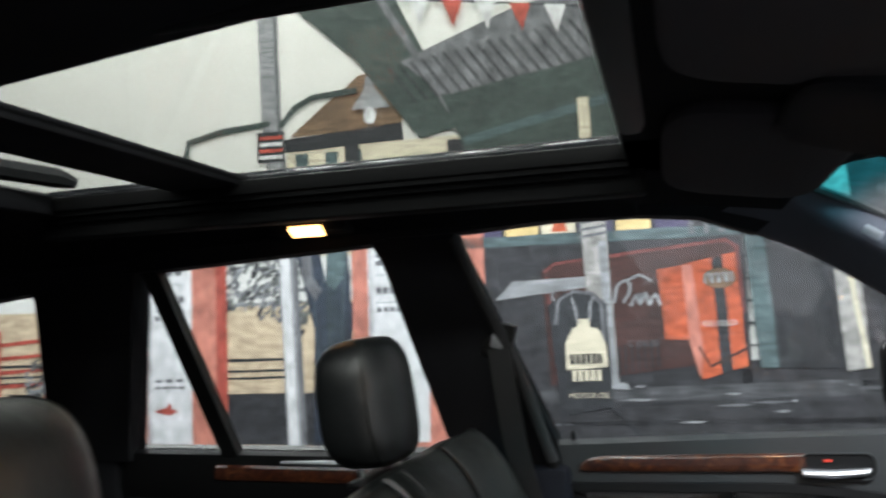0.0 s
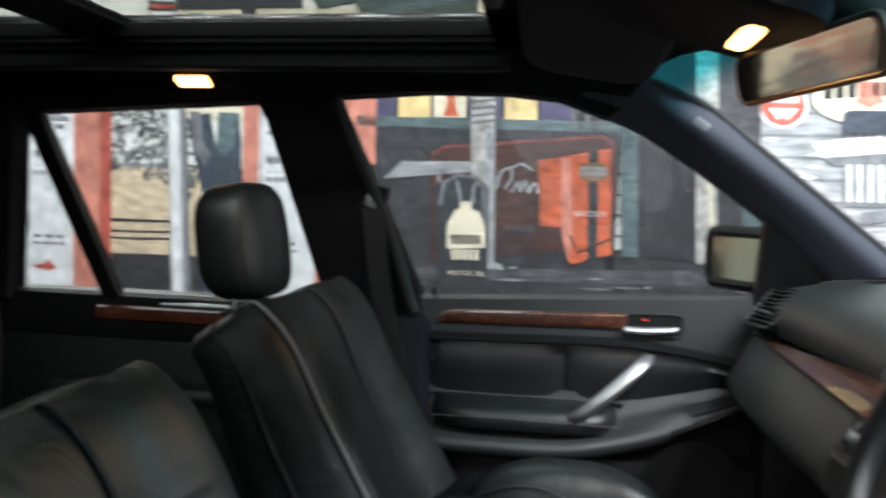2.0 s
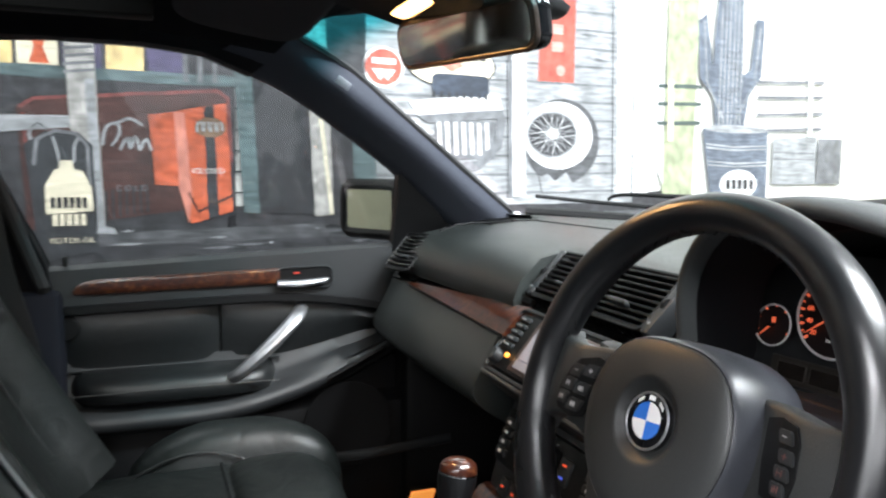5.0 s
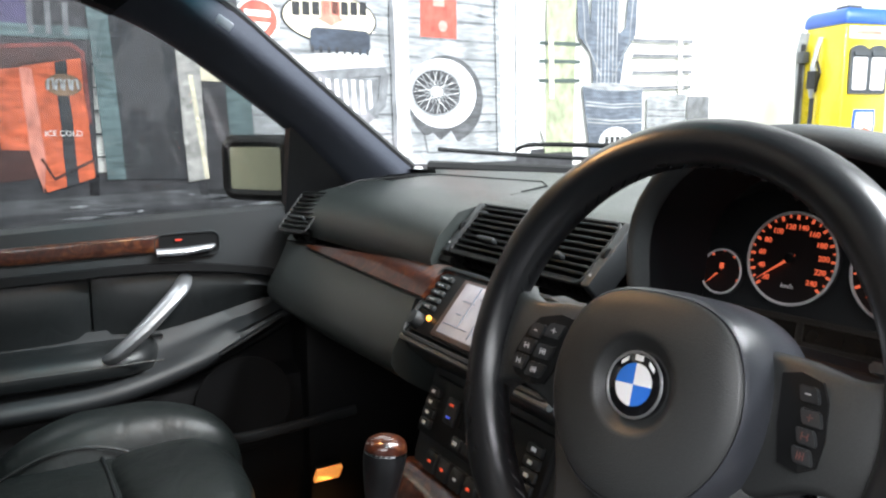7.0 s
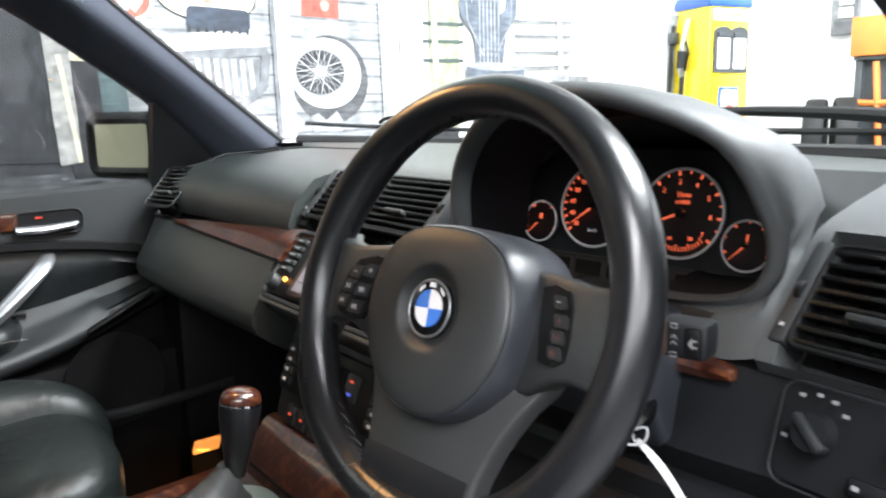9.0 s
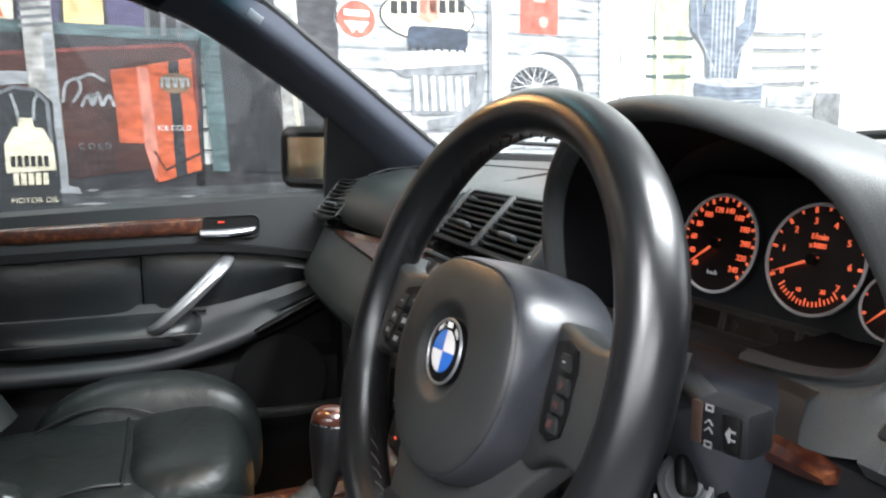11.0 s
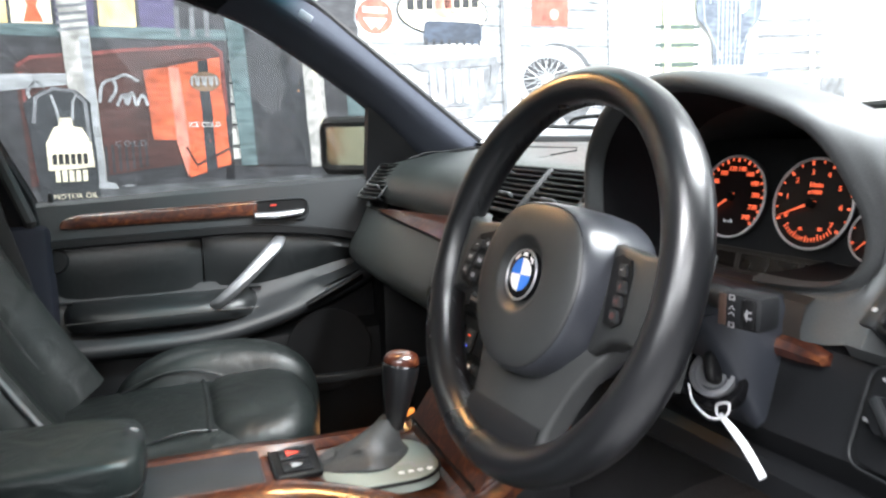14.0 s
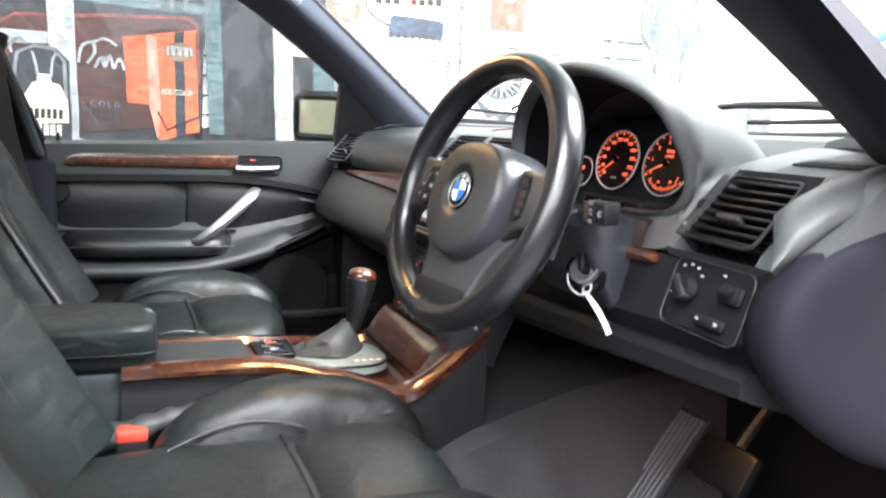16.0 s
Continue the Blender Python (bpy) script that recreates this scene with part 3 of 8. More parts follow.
stroke("painted_sign_leg", [(-0.17, 0.95), (-0.05, 0.83)], 0.012, P_DARK, 18)
# door bay and pavement
daub("painted_teal_post", [(0.38, 2.0), (0.46, 2.0), (0.50, 1.08), (0.43, 1.08)], P_TEAL, 14)
daub("painted_doorway", [(0.46, 2.1), (0.74, 2.1), (0.76, 1.07), (0.49, 1.08)], P_DARK, 13)
for k in range(5):
    stroke("painted_door_board", [(0.51 + 0.05 * k, 2.0), (0.52 + 0.05 * k, 1.09)], 0.008, P_STONE, 14)
daub("painted_grey_post", [(0.70, 2.1), (0.80, 2.1), (0.84, 1.07), (0.75, 1.06)], P_WOODG, 15)
stroke("painted_post_edge", [(0.78, 1.5), (0.83, 1.07)], 0.02, P_CREAM, 16)
daub("painted_wall_panel", rect(0.80, 1.0, 1.0, 2.2), P_STONE, 12)
daub("painted_pavement", [(0.36, 1.11), (3.08, 1.17), (3.08, 0.95), (0.36, 0.95)], P_STONE, 9)
daub("painted_side_post", [(0.93, 1.5), (1.04, 1.5), (1.06, 1.1), (0.95, 1.1)], P_TEAL, 13)
daub("painted_lintel", rect(0.80, 1.48, 1.0, 1.56), P_CREAM, 14)
daub("painted_kerb_top", [(-0.8, 1.00), (6.5, 1.12), (6.5, 1.0), (-0.8, 0.93)], P_TYRE, 12)
daub("painted_kerb_face", [(-0.8, 0.95), (6.5, 1.02), (6.5, 0.85), (-0.8, 0.86)], P_STONE, 13)
daub("painted_street", rect(-0.8, 0.0, 6.5, 0.88), P_STONE, 13)
for k in range(60):
    u, v = rng.uniform(-0.8, 3.0), rng.uniform(0.86, 1.02)
    w = rng.uniform(0.03, 0.16)
    daub("painted_kerb_stroke", [(u, v), (u + w * 0.5, v + 0.006), (u + w, v + 0.002), (u + w * 0.6, v - 0.006)], rng.choice((P_STONE, P_GREY, P_DARK, P_LGREY)), 14)
# workshop front with signs, seen through the windscreen
daub("painted_siding", rect(0.95, 1.1, 2.62, 2.6), P_LGREY, 10)
for k in range(15):
    stroke("painted_board_joint", [(1.0, 1.15 + 0.095 * k), (2.60, 1.17 + 0.095 * k)], 0.012, P_GREY, 11)
for k in range(70):
    u, v = rng.uniform(0.98, 2.5), rng.uniform(1.15, 2.5)
    w = rng.uniform(0.04, 0.2)
    daub("painted_board_stroke", [(u, v), (u + w * 0.5, v + 0.010), (u + w, v + 0.004), (u + w * 0.6, v - 0.008)], rng.choice((P_GREY, P_LGREY, P_GREY, P_WHITE, P_STONE)), 11)
daub("painted_round_sign", disc(1.09, 1.75, 0.105, 0.095, 28), P_WHITE, 12)
daub("painted_round_sign_face", disc(1.09, 1.75, 0.092, 0.083, 28), P_RED, 13)
daub("painted_label_bar", rect(1.03, 1.765, 1.15, 1.79), P_WHITE, 14)
daub("painted_sign_wing", [(1.03, 1.74), (1.15, 1.74), (1.11, 1.69), (1.09, 1.71), (1.07, 1.69)], P_WHITE, 14)
daub("painted_oval_sign", disc(1.45, 1.785, 0.25, 0.115, 36), P_INK, 12)
daub("painted_oval_face", disc(1.45, 1.785, 0.24, 0.107, 36), P_CREAM, 13)
for k in range(8):
    daub("painted_label_bar", rect(1.255 + 0.05 * k, 1.785 + 0.004 * k, 1.292 + 0.05 * k, 1.845 + 0.004 * k), P_INK, 14)
daub("painted_sign_arrow", [(1.40, 1.86), (1.50, 1.865), (1.50, 1.79), (1.52, 1.785), (1.45, 1.75), (1.38, 1.78), (1.40, 1.79)], P_PALERED, 14)
daub("painted_truck_cab", rect(1.34, 1.635, 1.66, 1.74, 0.03), P_NIGHT, 15)
for k in range(8):
    stroke("painted_cab_bar", [(1.35 + 0.042 * k, 1.655), (1.35 + 0.042 * k, 1.625)], 0.014, P_DARK, 16)
daub("painted_bench_top", [(1.22, 1.60), (1.72, 1.66), (1.74, 1.58), (1.26, 1.535)], P_WHITE, 14)
daub("painted_bench_shade", [(1.26, 1.535), (1.74, 1.58), (1.76, 1.54), (1.32, 1.50)], P_GREY, 15)
daub("painted_grille", rect(1.36, 1.33, 1.70, 1.52), P_GREY, 14)
for k in range(7):
    stroke("painted_grille_bar", [(1.39 + 0.045 * k, 1.35), (1.38 + 0.045 * k, 1.51)], 0.02, P_WHITE, 15)
stroke("painted_fender", [(1.45, 1.28), (1.60, 1.30), (1.72, 1.40), (1.74, 1.55)], 0.05, P_GREY, 16)
daub("painted_white_post", [(1.75, 2.6), (1.86, 2.6), (1.89, 1.14), (1.80, 1.14)], P_WHITE, 16)
stroke("painted_post_shade", [(1.76, 2.6), (1.80, 1.14)], 0.025, P_GREY, 17)
daub("painted_tall_poster", rect(1.96, 1.74, 2.19, 2.5), P_RED, 12)
for k in range(-1, 5):
    daub("painted_label_bar", rect(2.04, 1.985 + 0.09 * k, 2.11, 2.035 + 0.09 * k), P_PINK, 13)
daub("painted_poster_badge", disc(2.10, 1.80, 0.028, 0.028, 16), P_PINK, 13)
daub("painted_shelf", [(1.90, 1.66), (2.30, 1.72), (2.50, 1.70), (2.0, 1.62)], P_LGREY, 12)
daub("painted_tyre", disc(2.125, 1.43, 0.243, 0.225, 40), P_TYRE, 13)
daub("painted_tyre_wall", disc(2.095, 1.46, 0.225, 0.178, 40), P_WHITE, 14)
daub("painted_rim", disc(2.055, 1.465, 0.165, 0.125, 36), P_LGREY, 15)
daub("painted_rim_centre", disc(2.055, 1.465, 0.15, 0.112, 36), P_STONE, 16)
for k in range(36):
    a = radians(10 * k)
    e = 0.7 if k % 2 else -0.7
    stroke("painted_spoke", [(2.055 + 0.035 * math.cos(a + e), 1.465 + 0.026 * math.sin(a + e)), (2.055 + 0.145 * math.cos(a), 1.465 + 0.108 * math.sin(a))], 0.0032, P_LGREY if k % 3 else P_WHITE, 17)
daub("painted_hub", disc(2.055, 1.468, 0.035, 0.026, 18), P_WHITE, 18)
daub("painted_cloth", [(2.0, 1.16), (1.98, 1.24), (2.03, 1.26), (2.08, 1.22), (2.15, 1.27), (2.2, 1.2), (2.18, 1.16)], P_LGREY, 15)
daub("painted_pale_post", [(2.44, 2.6), (2.58, 2.6), (2.60, 1.14), (2.49, 1.14)], P_WHITE, 15)
stroke("painted_post_shade", [(2.44, 2.6), (2.49, 1.14)], 0.03, P_LGREY, 16)
daub("painted_gable_siding", [(2.59, 2.6), (2.80, 2.6), (2.84, 1.2), (2.80, 1.28), (2.72, 1.14), (2.62, 1.14)], P_WHITE, 14)
for k in range(14):
    stroke("painted_board_joint", [(2.62, 1.2 + 0.09 * k), (2.80, 1.2 + 0.09 * k)], 0.006, P_LGREY, 15)
daub("painted_green_strip", rect(2.84, 1.14, 3.08, 2.6), P_PGREEN, 13)
stroke("painted_fence_post", [(2.87, 1.80), (2.885, 1.45)], 0.04, P_CREAM, 17)
for v in (1.55, 1.66, 1.76):
    stroke("painted_fence_slot", [(2.78, v), (3.12, v + 0.012)], 0.022, P_GREEN, 15)
# cactus, drums and ranch fence
daub("painted_cactus", [(3.24, 1.50), (3.22, 1.72), (3.10, 1.82), (3.07, 2.15), (3.14, 2.2), (3.20, 1.9), (3.24, 2.5), (3.44, 2.5), (3.46, 1.86), (3.52, 1.9), (3.55, 2.2), (3.63, 2.2), (3.62, 1.86), (3.52, 1.74), (3.48, 1.50)], P_BLUE, 14)
for k in range(6):
    stroke("painted_cactus_rib", [(3.27 + 0.035 * k, 1.52), (3.26 + 0.035 * k, 2.45)], 0.010, P_LGREY, 15)
stroke("painted_cactus_rib", [(3.30, 1.6), (3.16, 1.80), (3.12, 2.15)], 0.010, P_LGREY, 15)
stroke("painted_cactus_rib", [(3.42, 1.6), (3.56, 1.82), (3.59, 2.15)], 0.010, P_LGREY, 15)
for v in (1.53, 1.63, 1.735, 1.83):
    stroke("painted_ranch_rail", [(3.60, v), (4.22, v + 0.03)], 0.022, P_GREY, 13)
stroke("painted_ranch_post", [(4.08, 1.92), (4.10, 1.5)], 0.04, P_WHITE, 14)
daub("painted_drum", [(3.14, 1.53), (3.40, 1.56), (3.70, 1.54), (3.71, 1.1), (3.23, 1.1)], P_BLUE, 16)
daub("painted_drum_top", disc(3.42, 1.535, 0.28, 0.024, 28), P_LGREY, 17)
for v in (1.44, 1.42, 1.34, 1.32):
    stroke("painted_drum_ring", [(3.17, v), (3.42, v - 0.012), (3.71, v)], 0.010, P_LGREY, 17)
daub("painted_drum_label", disc(3.46, 1.20, 0.16, 0.09, 28), P_WHITE, 17)
for k in range(5):
    daub("painted_label_bar", rect(3.35 + 0.05 * k, 1.17, 3.385 + 0.05 * k, 1.23), P_INK, 18)
daub("painted_keg", [(3.75, 1.49), (4.17, 1.51), (4.17, 1.2), (3.76, 1.2)], P_LGREY, 15)
for v in (1.36, 1.40):
    stroke("painted_drum_ring", [(3.75, v), (4.17, v)], 0.008, P_GREY, 16)
daub("painted_crate", rect(4.18, 1.2, 4.43, 1.50), P_GREY, 15)

# yellow filling pump standing in front of the wall
Y_PUMP = mat("pump_yellow", (0.85, 0.66, 0.02), 0.3, vary=0.08, coat=0.5)
B_PUMP = mat("pump_blue", (0.03, 0.10, 0.42), 0.35, vary=0.1)
pump = thing("petrol_pump", label="yellow retro petrol pump with blue top and hanging nozzle", category="petrol pump", m=pose(5.13, 2.58, 0, 0, 0, -14))
PUMPGREY = mat("pump_frame_grey", (0.045, 0.05, 0.055), 0.4, vary=0.15)
CABG = mat("rack_sheet_grey", (0.055, 0.062, 0.068), 0.45, vary=0.3)
PW, PD = 0.195, 0.19


def pump_row(z, s):
    return [(a * PW * s, -0.06 + b * PD * s, z) for a, b in rect(-1, -1, 1, 1, 0.14, 3)]


part("body", loft([pump_row(z, s) for z, s in ((0.0, 1.02), (0.9, 1.0), (1.4, 0.98), (1.94, 0.95), (1.965, 0.93))], ring=True, ends=True), Y_PUMP, pump, local=True)
part("top", loft([pump_row(z, s) for z, s in ((1.95, 1.0), (1.965, 1.03), (2.00, 1.02), (2.03, 0.96), (2.05, 0.86), (2.056, 0.6))], ring=True, ends=True), B_PUMP, pump, "rounded blue cap", local=True)
part("cap_knob", loft([pump_row(z, k) for z, k in ((2.05, 0.30), (2.085, 0.30), (2.09, 0.26))], ring=True, ends=True), PUMPGREY, pump, local=True)
part("name_plate", box(-0.155, 0.155, -0.246, -0.232, 1.855, 1.935, 0.006), P_WHITE, pump, "white plate with red print", local=True)
part("print_bar", box(-0.10, 0.10, -0.250, -0.2455, 1.882, 1.908), P_PALERED, pump, local=True, smooth=0)
dial = part("dial_frame", prism([(-0.150, 1.50), (0.150, 1.50), (0.150, 1.77)] + disc(0.075, 1.77, 0.075, 0.045, 12, 0, 180) + disc(-0.075, 1.77, 0.075, 0.045, 12, 0, 180), 0.028, lambda p, q, d: (p, -0.234 - d, q)), PUMPGREY, pump, "dark grey frame round two price windows", local=True, smooth=30)
for a in (-0.073, 0.073):
    part("dial_face", prism(rect(a - 0.055, 1.525, a + 0.055, 1.735, 0.012), 0.006, lambda p, q, d: (p, -0.262 - d, q)), P_WHITE, dial, "white price window", local=True, smooth=0)
    part("dial_hood", prism(rect(a - 0.055, 1.745, a + 0.055, 1.775, 0.010), 0.012, lambda p, q, d: (p, -0.262 - d, q)), CABG, dial, local=True, smooth=0)
badge = part("badge", prism([(-0.085, 1.40), (0.085, 1.40), (0.095, 1.30), (0.075, 1.21), (0.0, 1.19), (-0.075, 1.21), (-0.095, 1.30)], 0.008, lambda a, b, d: (a, -0.244 - d, b)), B_PUMP, pump, "blue and white company shield", local=True, smooth=0)
part("badge_face", prism([(-0.066, 1.38), (0.066, 1.38), (0.074, 1.30), (0.058, 1.225), (0.0, 1.21), (-0.058, 1.225), (-0.074, 1.30)], 0.006, lambda a, b, d: (a, -0.252 - d, b)), P_WHITE, badge, local=True, smooth=0)
part("badge_flame", prism([(-0.05, 1.25), (0.0, 1.28), (0.06, 1.26), (0.04, 1.235), (-0.03, 1.23)], 0.006, lambda a, b, d: (a, -0.258 - d, b)), P_ORANGE, badge, local=True, smooth=0)
nz = part("nozzle", tube([(-0.205, -0.05, 1.88), (-0.225, -0.045, 1.80), (-0.232, -0.03, 1.68), (-0.230, -0.02, 1.56), (-0.222, -0.02, 1.48)], [0.016, 0.018, 0.024, 0.030, 0.018], 10), SILVER, pump, "metal nozzle on its hook", local=True)
part("trigger", tube([(-0.232, -0.06, 1.72), (-0.240, -0.10, 1.64), (-0.235, -0.06, 1.52)], 0.009, 8), DARK, nz, local=True)
part("grip", tube([(-0.232, -0.025, 1.66), (-0.232, -0.02, 1.54)], 0.034, 10), RUBBER, nz, local=True)
part("hose", tube(curve([(-0.222, -0.02, 1.48), (-0.225, -0.01, 1.2), (-0.24, 0.0, 0.8), (-0.25, 0.05, 0.35), (-0.24, 0.10, 0.7), (-0.22, 0.11, 1.6), (-0.21, 0.10, 1.85)], 40), 0.016, 8), RUBBER, pump, local=True)
part("back_post", tube([(-0.20, 0.135, 0.0), (-0.20, 0.135, 1.80), (-0.19, 0.11, 1.93)], 0.034, 12), P_LGREY, pump, "pale round post behind the pump", local=True)
part("bracket", box(-0.25, -0.19, 0.06, 0.12, 1.72, 1.80, 0.01), PUMPGREY, pump, local=True)

# rack, tool box and tyres further off
ORG = mat("rack_orange", (0.80, 0.24, 0.05), 0.4, vary=0.15)
rack = thing("storage_rack", (7.2, 1.9, 0), "dark sheet steel rack with orange cross braces", "rack")
part("back_sheet", box(7.10, 7.14, 1.30, 2.36, 0.0, 1.64, 0.01), CABG, rack)
for y in (1.32, 2.34):
    part("upright", box(7.04, 7.50, y - 0.03, y + 0.03, 0, 1.66, 0.006), CABG, rack)
for z in (0.40, 1.02, 1.64):
    part("shelf", box(7.02, 7.52, 1.28, 2.38, z, z + 0.03, 0.005), CABG, rack)
for p, q in (((7.02, 2.08, 0.45), (7.02, 2.19, 1.62)), ((7.02, 2.34, 1.28), (7.02, 1.60, 1.26)), ((7.02, 1.62, 0.45), (7.02, 1.70, 1.62))):
    part("brace", tube([p, q], 0.028, 8), ORG, rack, "orange brace")
solid("tool_box", box(6.98, 7.30, 2.06, 2.40, 1.672, 2.00, 0.015), ORG, "orange steel box on the dark rack", "tool box")
stand = thing("tyre_stand", (6.85, 2.45, 0), "low grey steel stand carrying tyres", "stand")
for y in (2.16, 2.74):
    part("leg", box(6.72, 6.96, y - 0.02, y + 0.02, 0, 0.62, 0.004), CABG, stand)
part("shelf", box(6.64, 7.00, 2.12, 2.78, 0.62, 0.66, 0.006), CABG, stand)
for k, (y, r) in enumerate(((2.57, 0.33), (2.33, 0.335))):
    solid("loose_tyre", moved(lathe([(r * 0.55, -0.075), (r * 0.9, -0.085), (r * 0.97, -0.078), (r, -0.055), (r, 0.055), (r * 0.97, 0.078), (r * 0.9, 0.085), (r * 0.55, 0.075), (r * 0.5, 0.0)], 36), pose(6.82, y, 0.66 + r, 90, 0, 22 + 8 * k)), RUBBER, "black rubber tyre standing on the low stand", "tyre", "tyres by the rack")
# wall telephone unit by the corner
unit = thing("wall_unit", (8.58, 3.17, 2.0), "grey wall unit with white panes", "wall unit")
part("back_plate", box(8.54, 8.60, 3.06, 3.34, 2.0, 2.75, 0.01), P_LGREY, unit)
part("dark_foot", box(8.44, 8.545, 3.07, 3.27, 2.0, 2.15, 0.02), P_GREY, unit, "grey lower housing")
for z in (2.17, 2.30, 2.43):
    part("pane", box(8.50, 8.545, 3.09, 3.25, z, z + 0.11, 0.006), P_WHITE, unit)
part("edge_strip", box(8.49, 8.545, 3.068, 3.088, 2.15, 2.56, 0.004), P_GREY, unit)

ws_ = thing("wall_board", (8.57, 3.81, 2.41), "faded pinkish-grey board fixed to the white wall", "wall board")
part("board", box(8.545, 8.59, 3.685, 3.945, 2.41, 2.95, 0.012), P_BOARD, ws_)
part("board_edge", box(8.535, 8.546, 3.675, 3.70, 2.41, 2.95, 0.004), P_GREY, ws_)

# ---- the car: shell, glass and trim ----
def side(z):
    """Half-width of the cabin at height z, at the glass."""
    return 0.755 if z < 1.09 else 0.755 - (z - 1.09) * 0.27


def on_side(s, skin=0.0):
    """Lays flat (x, z) points on the left (s = 1) or right (s = -1) side of the cabin; depth goes outward."""
    return lambda a, b, d: (a, s * (side(b) + skin + d), b)


def strip(name, poly, material, s, thick=0.05, skin=0.0, label="", category="", parent=None, bevel=0.006):
    bm = prism(poly, thick, on_side(s, skin))
    if bevel:
        bmesh.ops.bevel(bm, geom=[e for e in bm.edges if len(e.link_faces) == 2 and e.calc_face_angle(0) > 0.6], offset=bevel, segments=2, affect="EDGES")
    if parent is not None:
        return part(name, bm, material, parent, label)
    return solid(name, bm, material, label, category, kind="structure")


BPIL = [(-0.115, 1.04), (-0.125, 1.10), (-0.275, 1.47), (-0.29, 1.53), (-0.47, 1.53), (-0.425, 1.44), (-0.335, 1.10), (-0.335, 1.04)]
CPIL = [(-1.075, 1.04), (-1.075, 1.08), (-0.99, 1.44), (-0.96, 1.53), (-1.30, 1.53), (-1.255, 1.40), (-1.285, 1.08), (-1.285, 1.04)]
DPIL = [(-1.78, 1.04), (-1.74, 1.16), (-1.62, 1.30), (-1.45, 1.40), (-1.25, 1.42), (-1.25, 1.53), (-2.0, 1.53), (-2.15, 1.04)]
DIVID = [(-0.808, 1.05), (-0.940, 1.46), (-0.980, 1.46), (-0.848, 1.05)]
HEAD = [(-1.0, 1.448), (-0.45, 1.475), (-0.41, 1.485), (-0.30, 1.485), (-0.1, 1.497), (0.05, 1.495), (0.15, 1.485), (0.24, 1.452), (0.30, 1.50), (0.10, 1.58), (-1.0, 1.58)]
for s in (1, -1):
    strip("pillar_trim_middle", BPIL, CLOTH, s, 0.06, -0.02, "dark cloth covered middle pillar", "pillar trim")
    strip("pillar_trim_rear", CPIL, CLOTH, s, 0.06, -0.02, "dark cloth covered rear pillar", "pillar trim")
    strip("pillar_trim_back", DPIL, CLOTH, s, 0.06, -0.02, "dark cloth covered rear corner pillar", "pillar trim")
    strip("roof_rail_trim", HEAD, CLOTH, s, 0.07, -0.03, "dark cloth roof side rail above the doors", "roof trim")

TAG = mat("tag_grey", (0.30, 0.31, 0.34), 0.5, vary=0.05)
# front pillars: a broad band between door glass and windscreen
LOW = [(0.17, 0.640, 1.482), (0.24, 0.653, 1.455), (0.324, 0.665, 1.417), (0.456, 0.69, 1.332), (0.545, 0.705, 1.268), (0.63, 0.722, 1.195), (0.70, 0.735, 1.13)]
HIGH = [(0.315, 0.560, 1.512), (0.41, 0.60, 1.472), (0.50, 0.615, 1.405), (0.60, 0.63, 1.33), (0.69, 0.645, 1.262), (0.80, 0.66, 1.180), (0.90, 0.672, 1.115)]
for s in (1, -1):
    rows = []
    for a, b in zip(curve(LOW, 20), curve(HIGH, 20)):
        if s < 0:
            k = (b.x - 0.02 - 0.35) / 0.5
            b = Vector((b.x - 0.02, 0.570 + 0.027 * k, 1.424 - 0.273 * k))
        mid = (a + b) / 2 + Vector((-0.01, -0.035, 0.012))
        out = (a + b) / 2 + Vector((0.03, 0.06, 0.01))
        ring = curve([a, mid, b], 8) + [b + Vector((0.02, 0.03, 0.0)), out, a + Vector((0.0, 0.04, 0))]
        rows.append([(p.x, s * p.y, p.z) for p in ring])
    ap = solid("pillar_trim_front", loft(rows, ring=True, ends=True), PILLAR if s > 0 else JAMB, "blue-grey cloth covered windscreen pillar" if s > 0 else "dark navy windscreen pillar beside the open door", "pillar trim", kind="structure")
    part("airbag_tag", moved(box(-0.014, 0.014, -0.001, 0.001, -0.0075, 0.0075, 0.0008), pose(0.398, s * 0.579, 1.437, s * 18, 36, s * -16)), TAG, ap, "small embossed grey tag", local=True)
    gasket = tube([(p[0], s * (p[1] + 0.004), p[2]) for p in curve(HIGH, 16)], 0.007, 6)
    part("gasket", gasket, RUBBER, ap)

# roof: liner with a long glass opening
RO_X0, RO_XM0, RO_XM1, RO_X1, RO_Y0, RO_Y1, RO_Z = -0.95, -0.70, -0.565, 0.052, -0.29, 0.375, 1.568


def liner(x0, x1, y0, y1, name="ceiling_liner"):
    rows = []
    for i in range(13):
        row = []
        for j in range(17):
            y = y0 + (y1 - y0) * j / 16
            e = x1 - (0.09 * (y / 0.56) ** 2 if x1 > 0.3 else 0.0)
            x = x0 + (e - x0) * i / 12
            row.append((x, y, crown(x, y)))
        rows.append(row)
    bm = loft(rows)
    bmesh.ops.solidify(bm, geom=bm.faces[:], thickness=-0.02)
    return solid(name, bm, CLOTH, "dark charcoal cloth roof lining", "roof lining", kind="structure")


def crown(x, y):
    z = 1.545 - 0.35 * max(abs(y) - 0.45, 0) - 0.02 * max(-x - 0.5, 0)
    if x > 0.04:
        z -= 0.17 * (x - 0.04) ** 1.25
    if y < -0.2:
        z = min(z, max(1.49, 1.548 + 0.09 * min(0.0, x - 0.04)) - 0.35 * max(abs(y) - 0.45, 0))
    return min(z, 1.535) if y > 0.2 else z


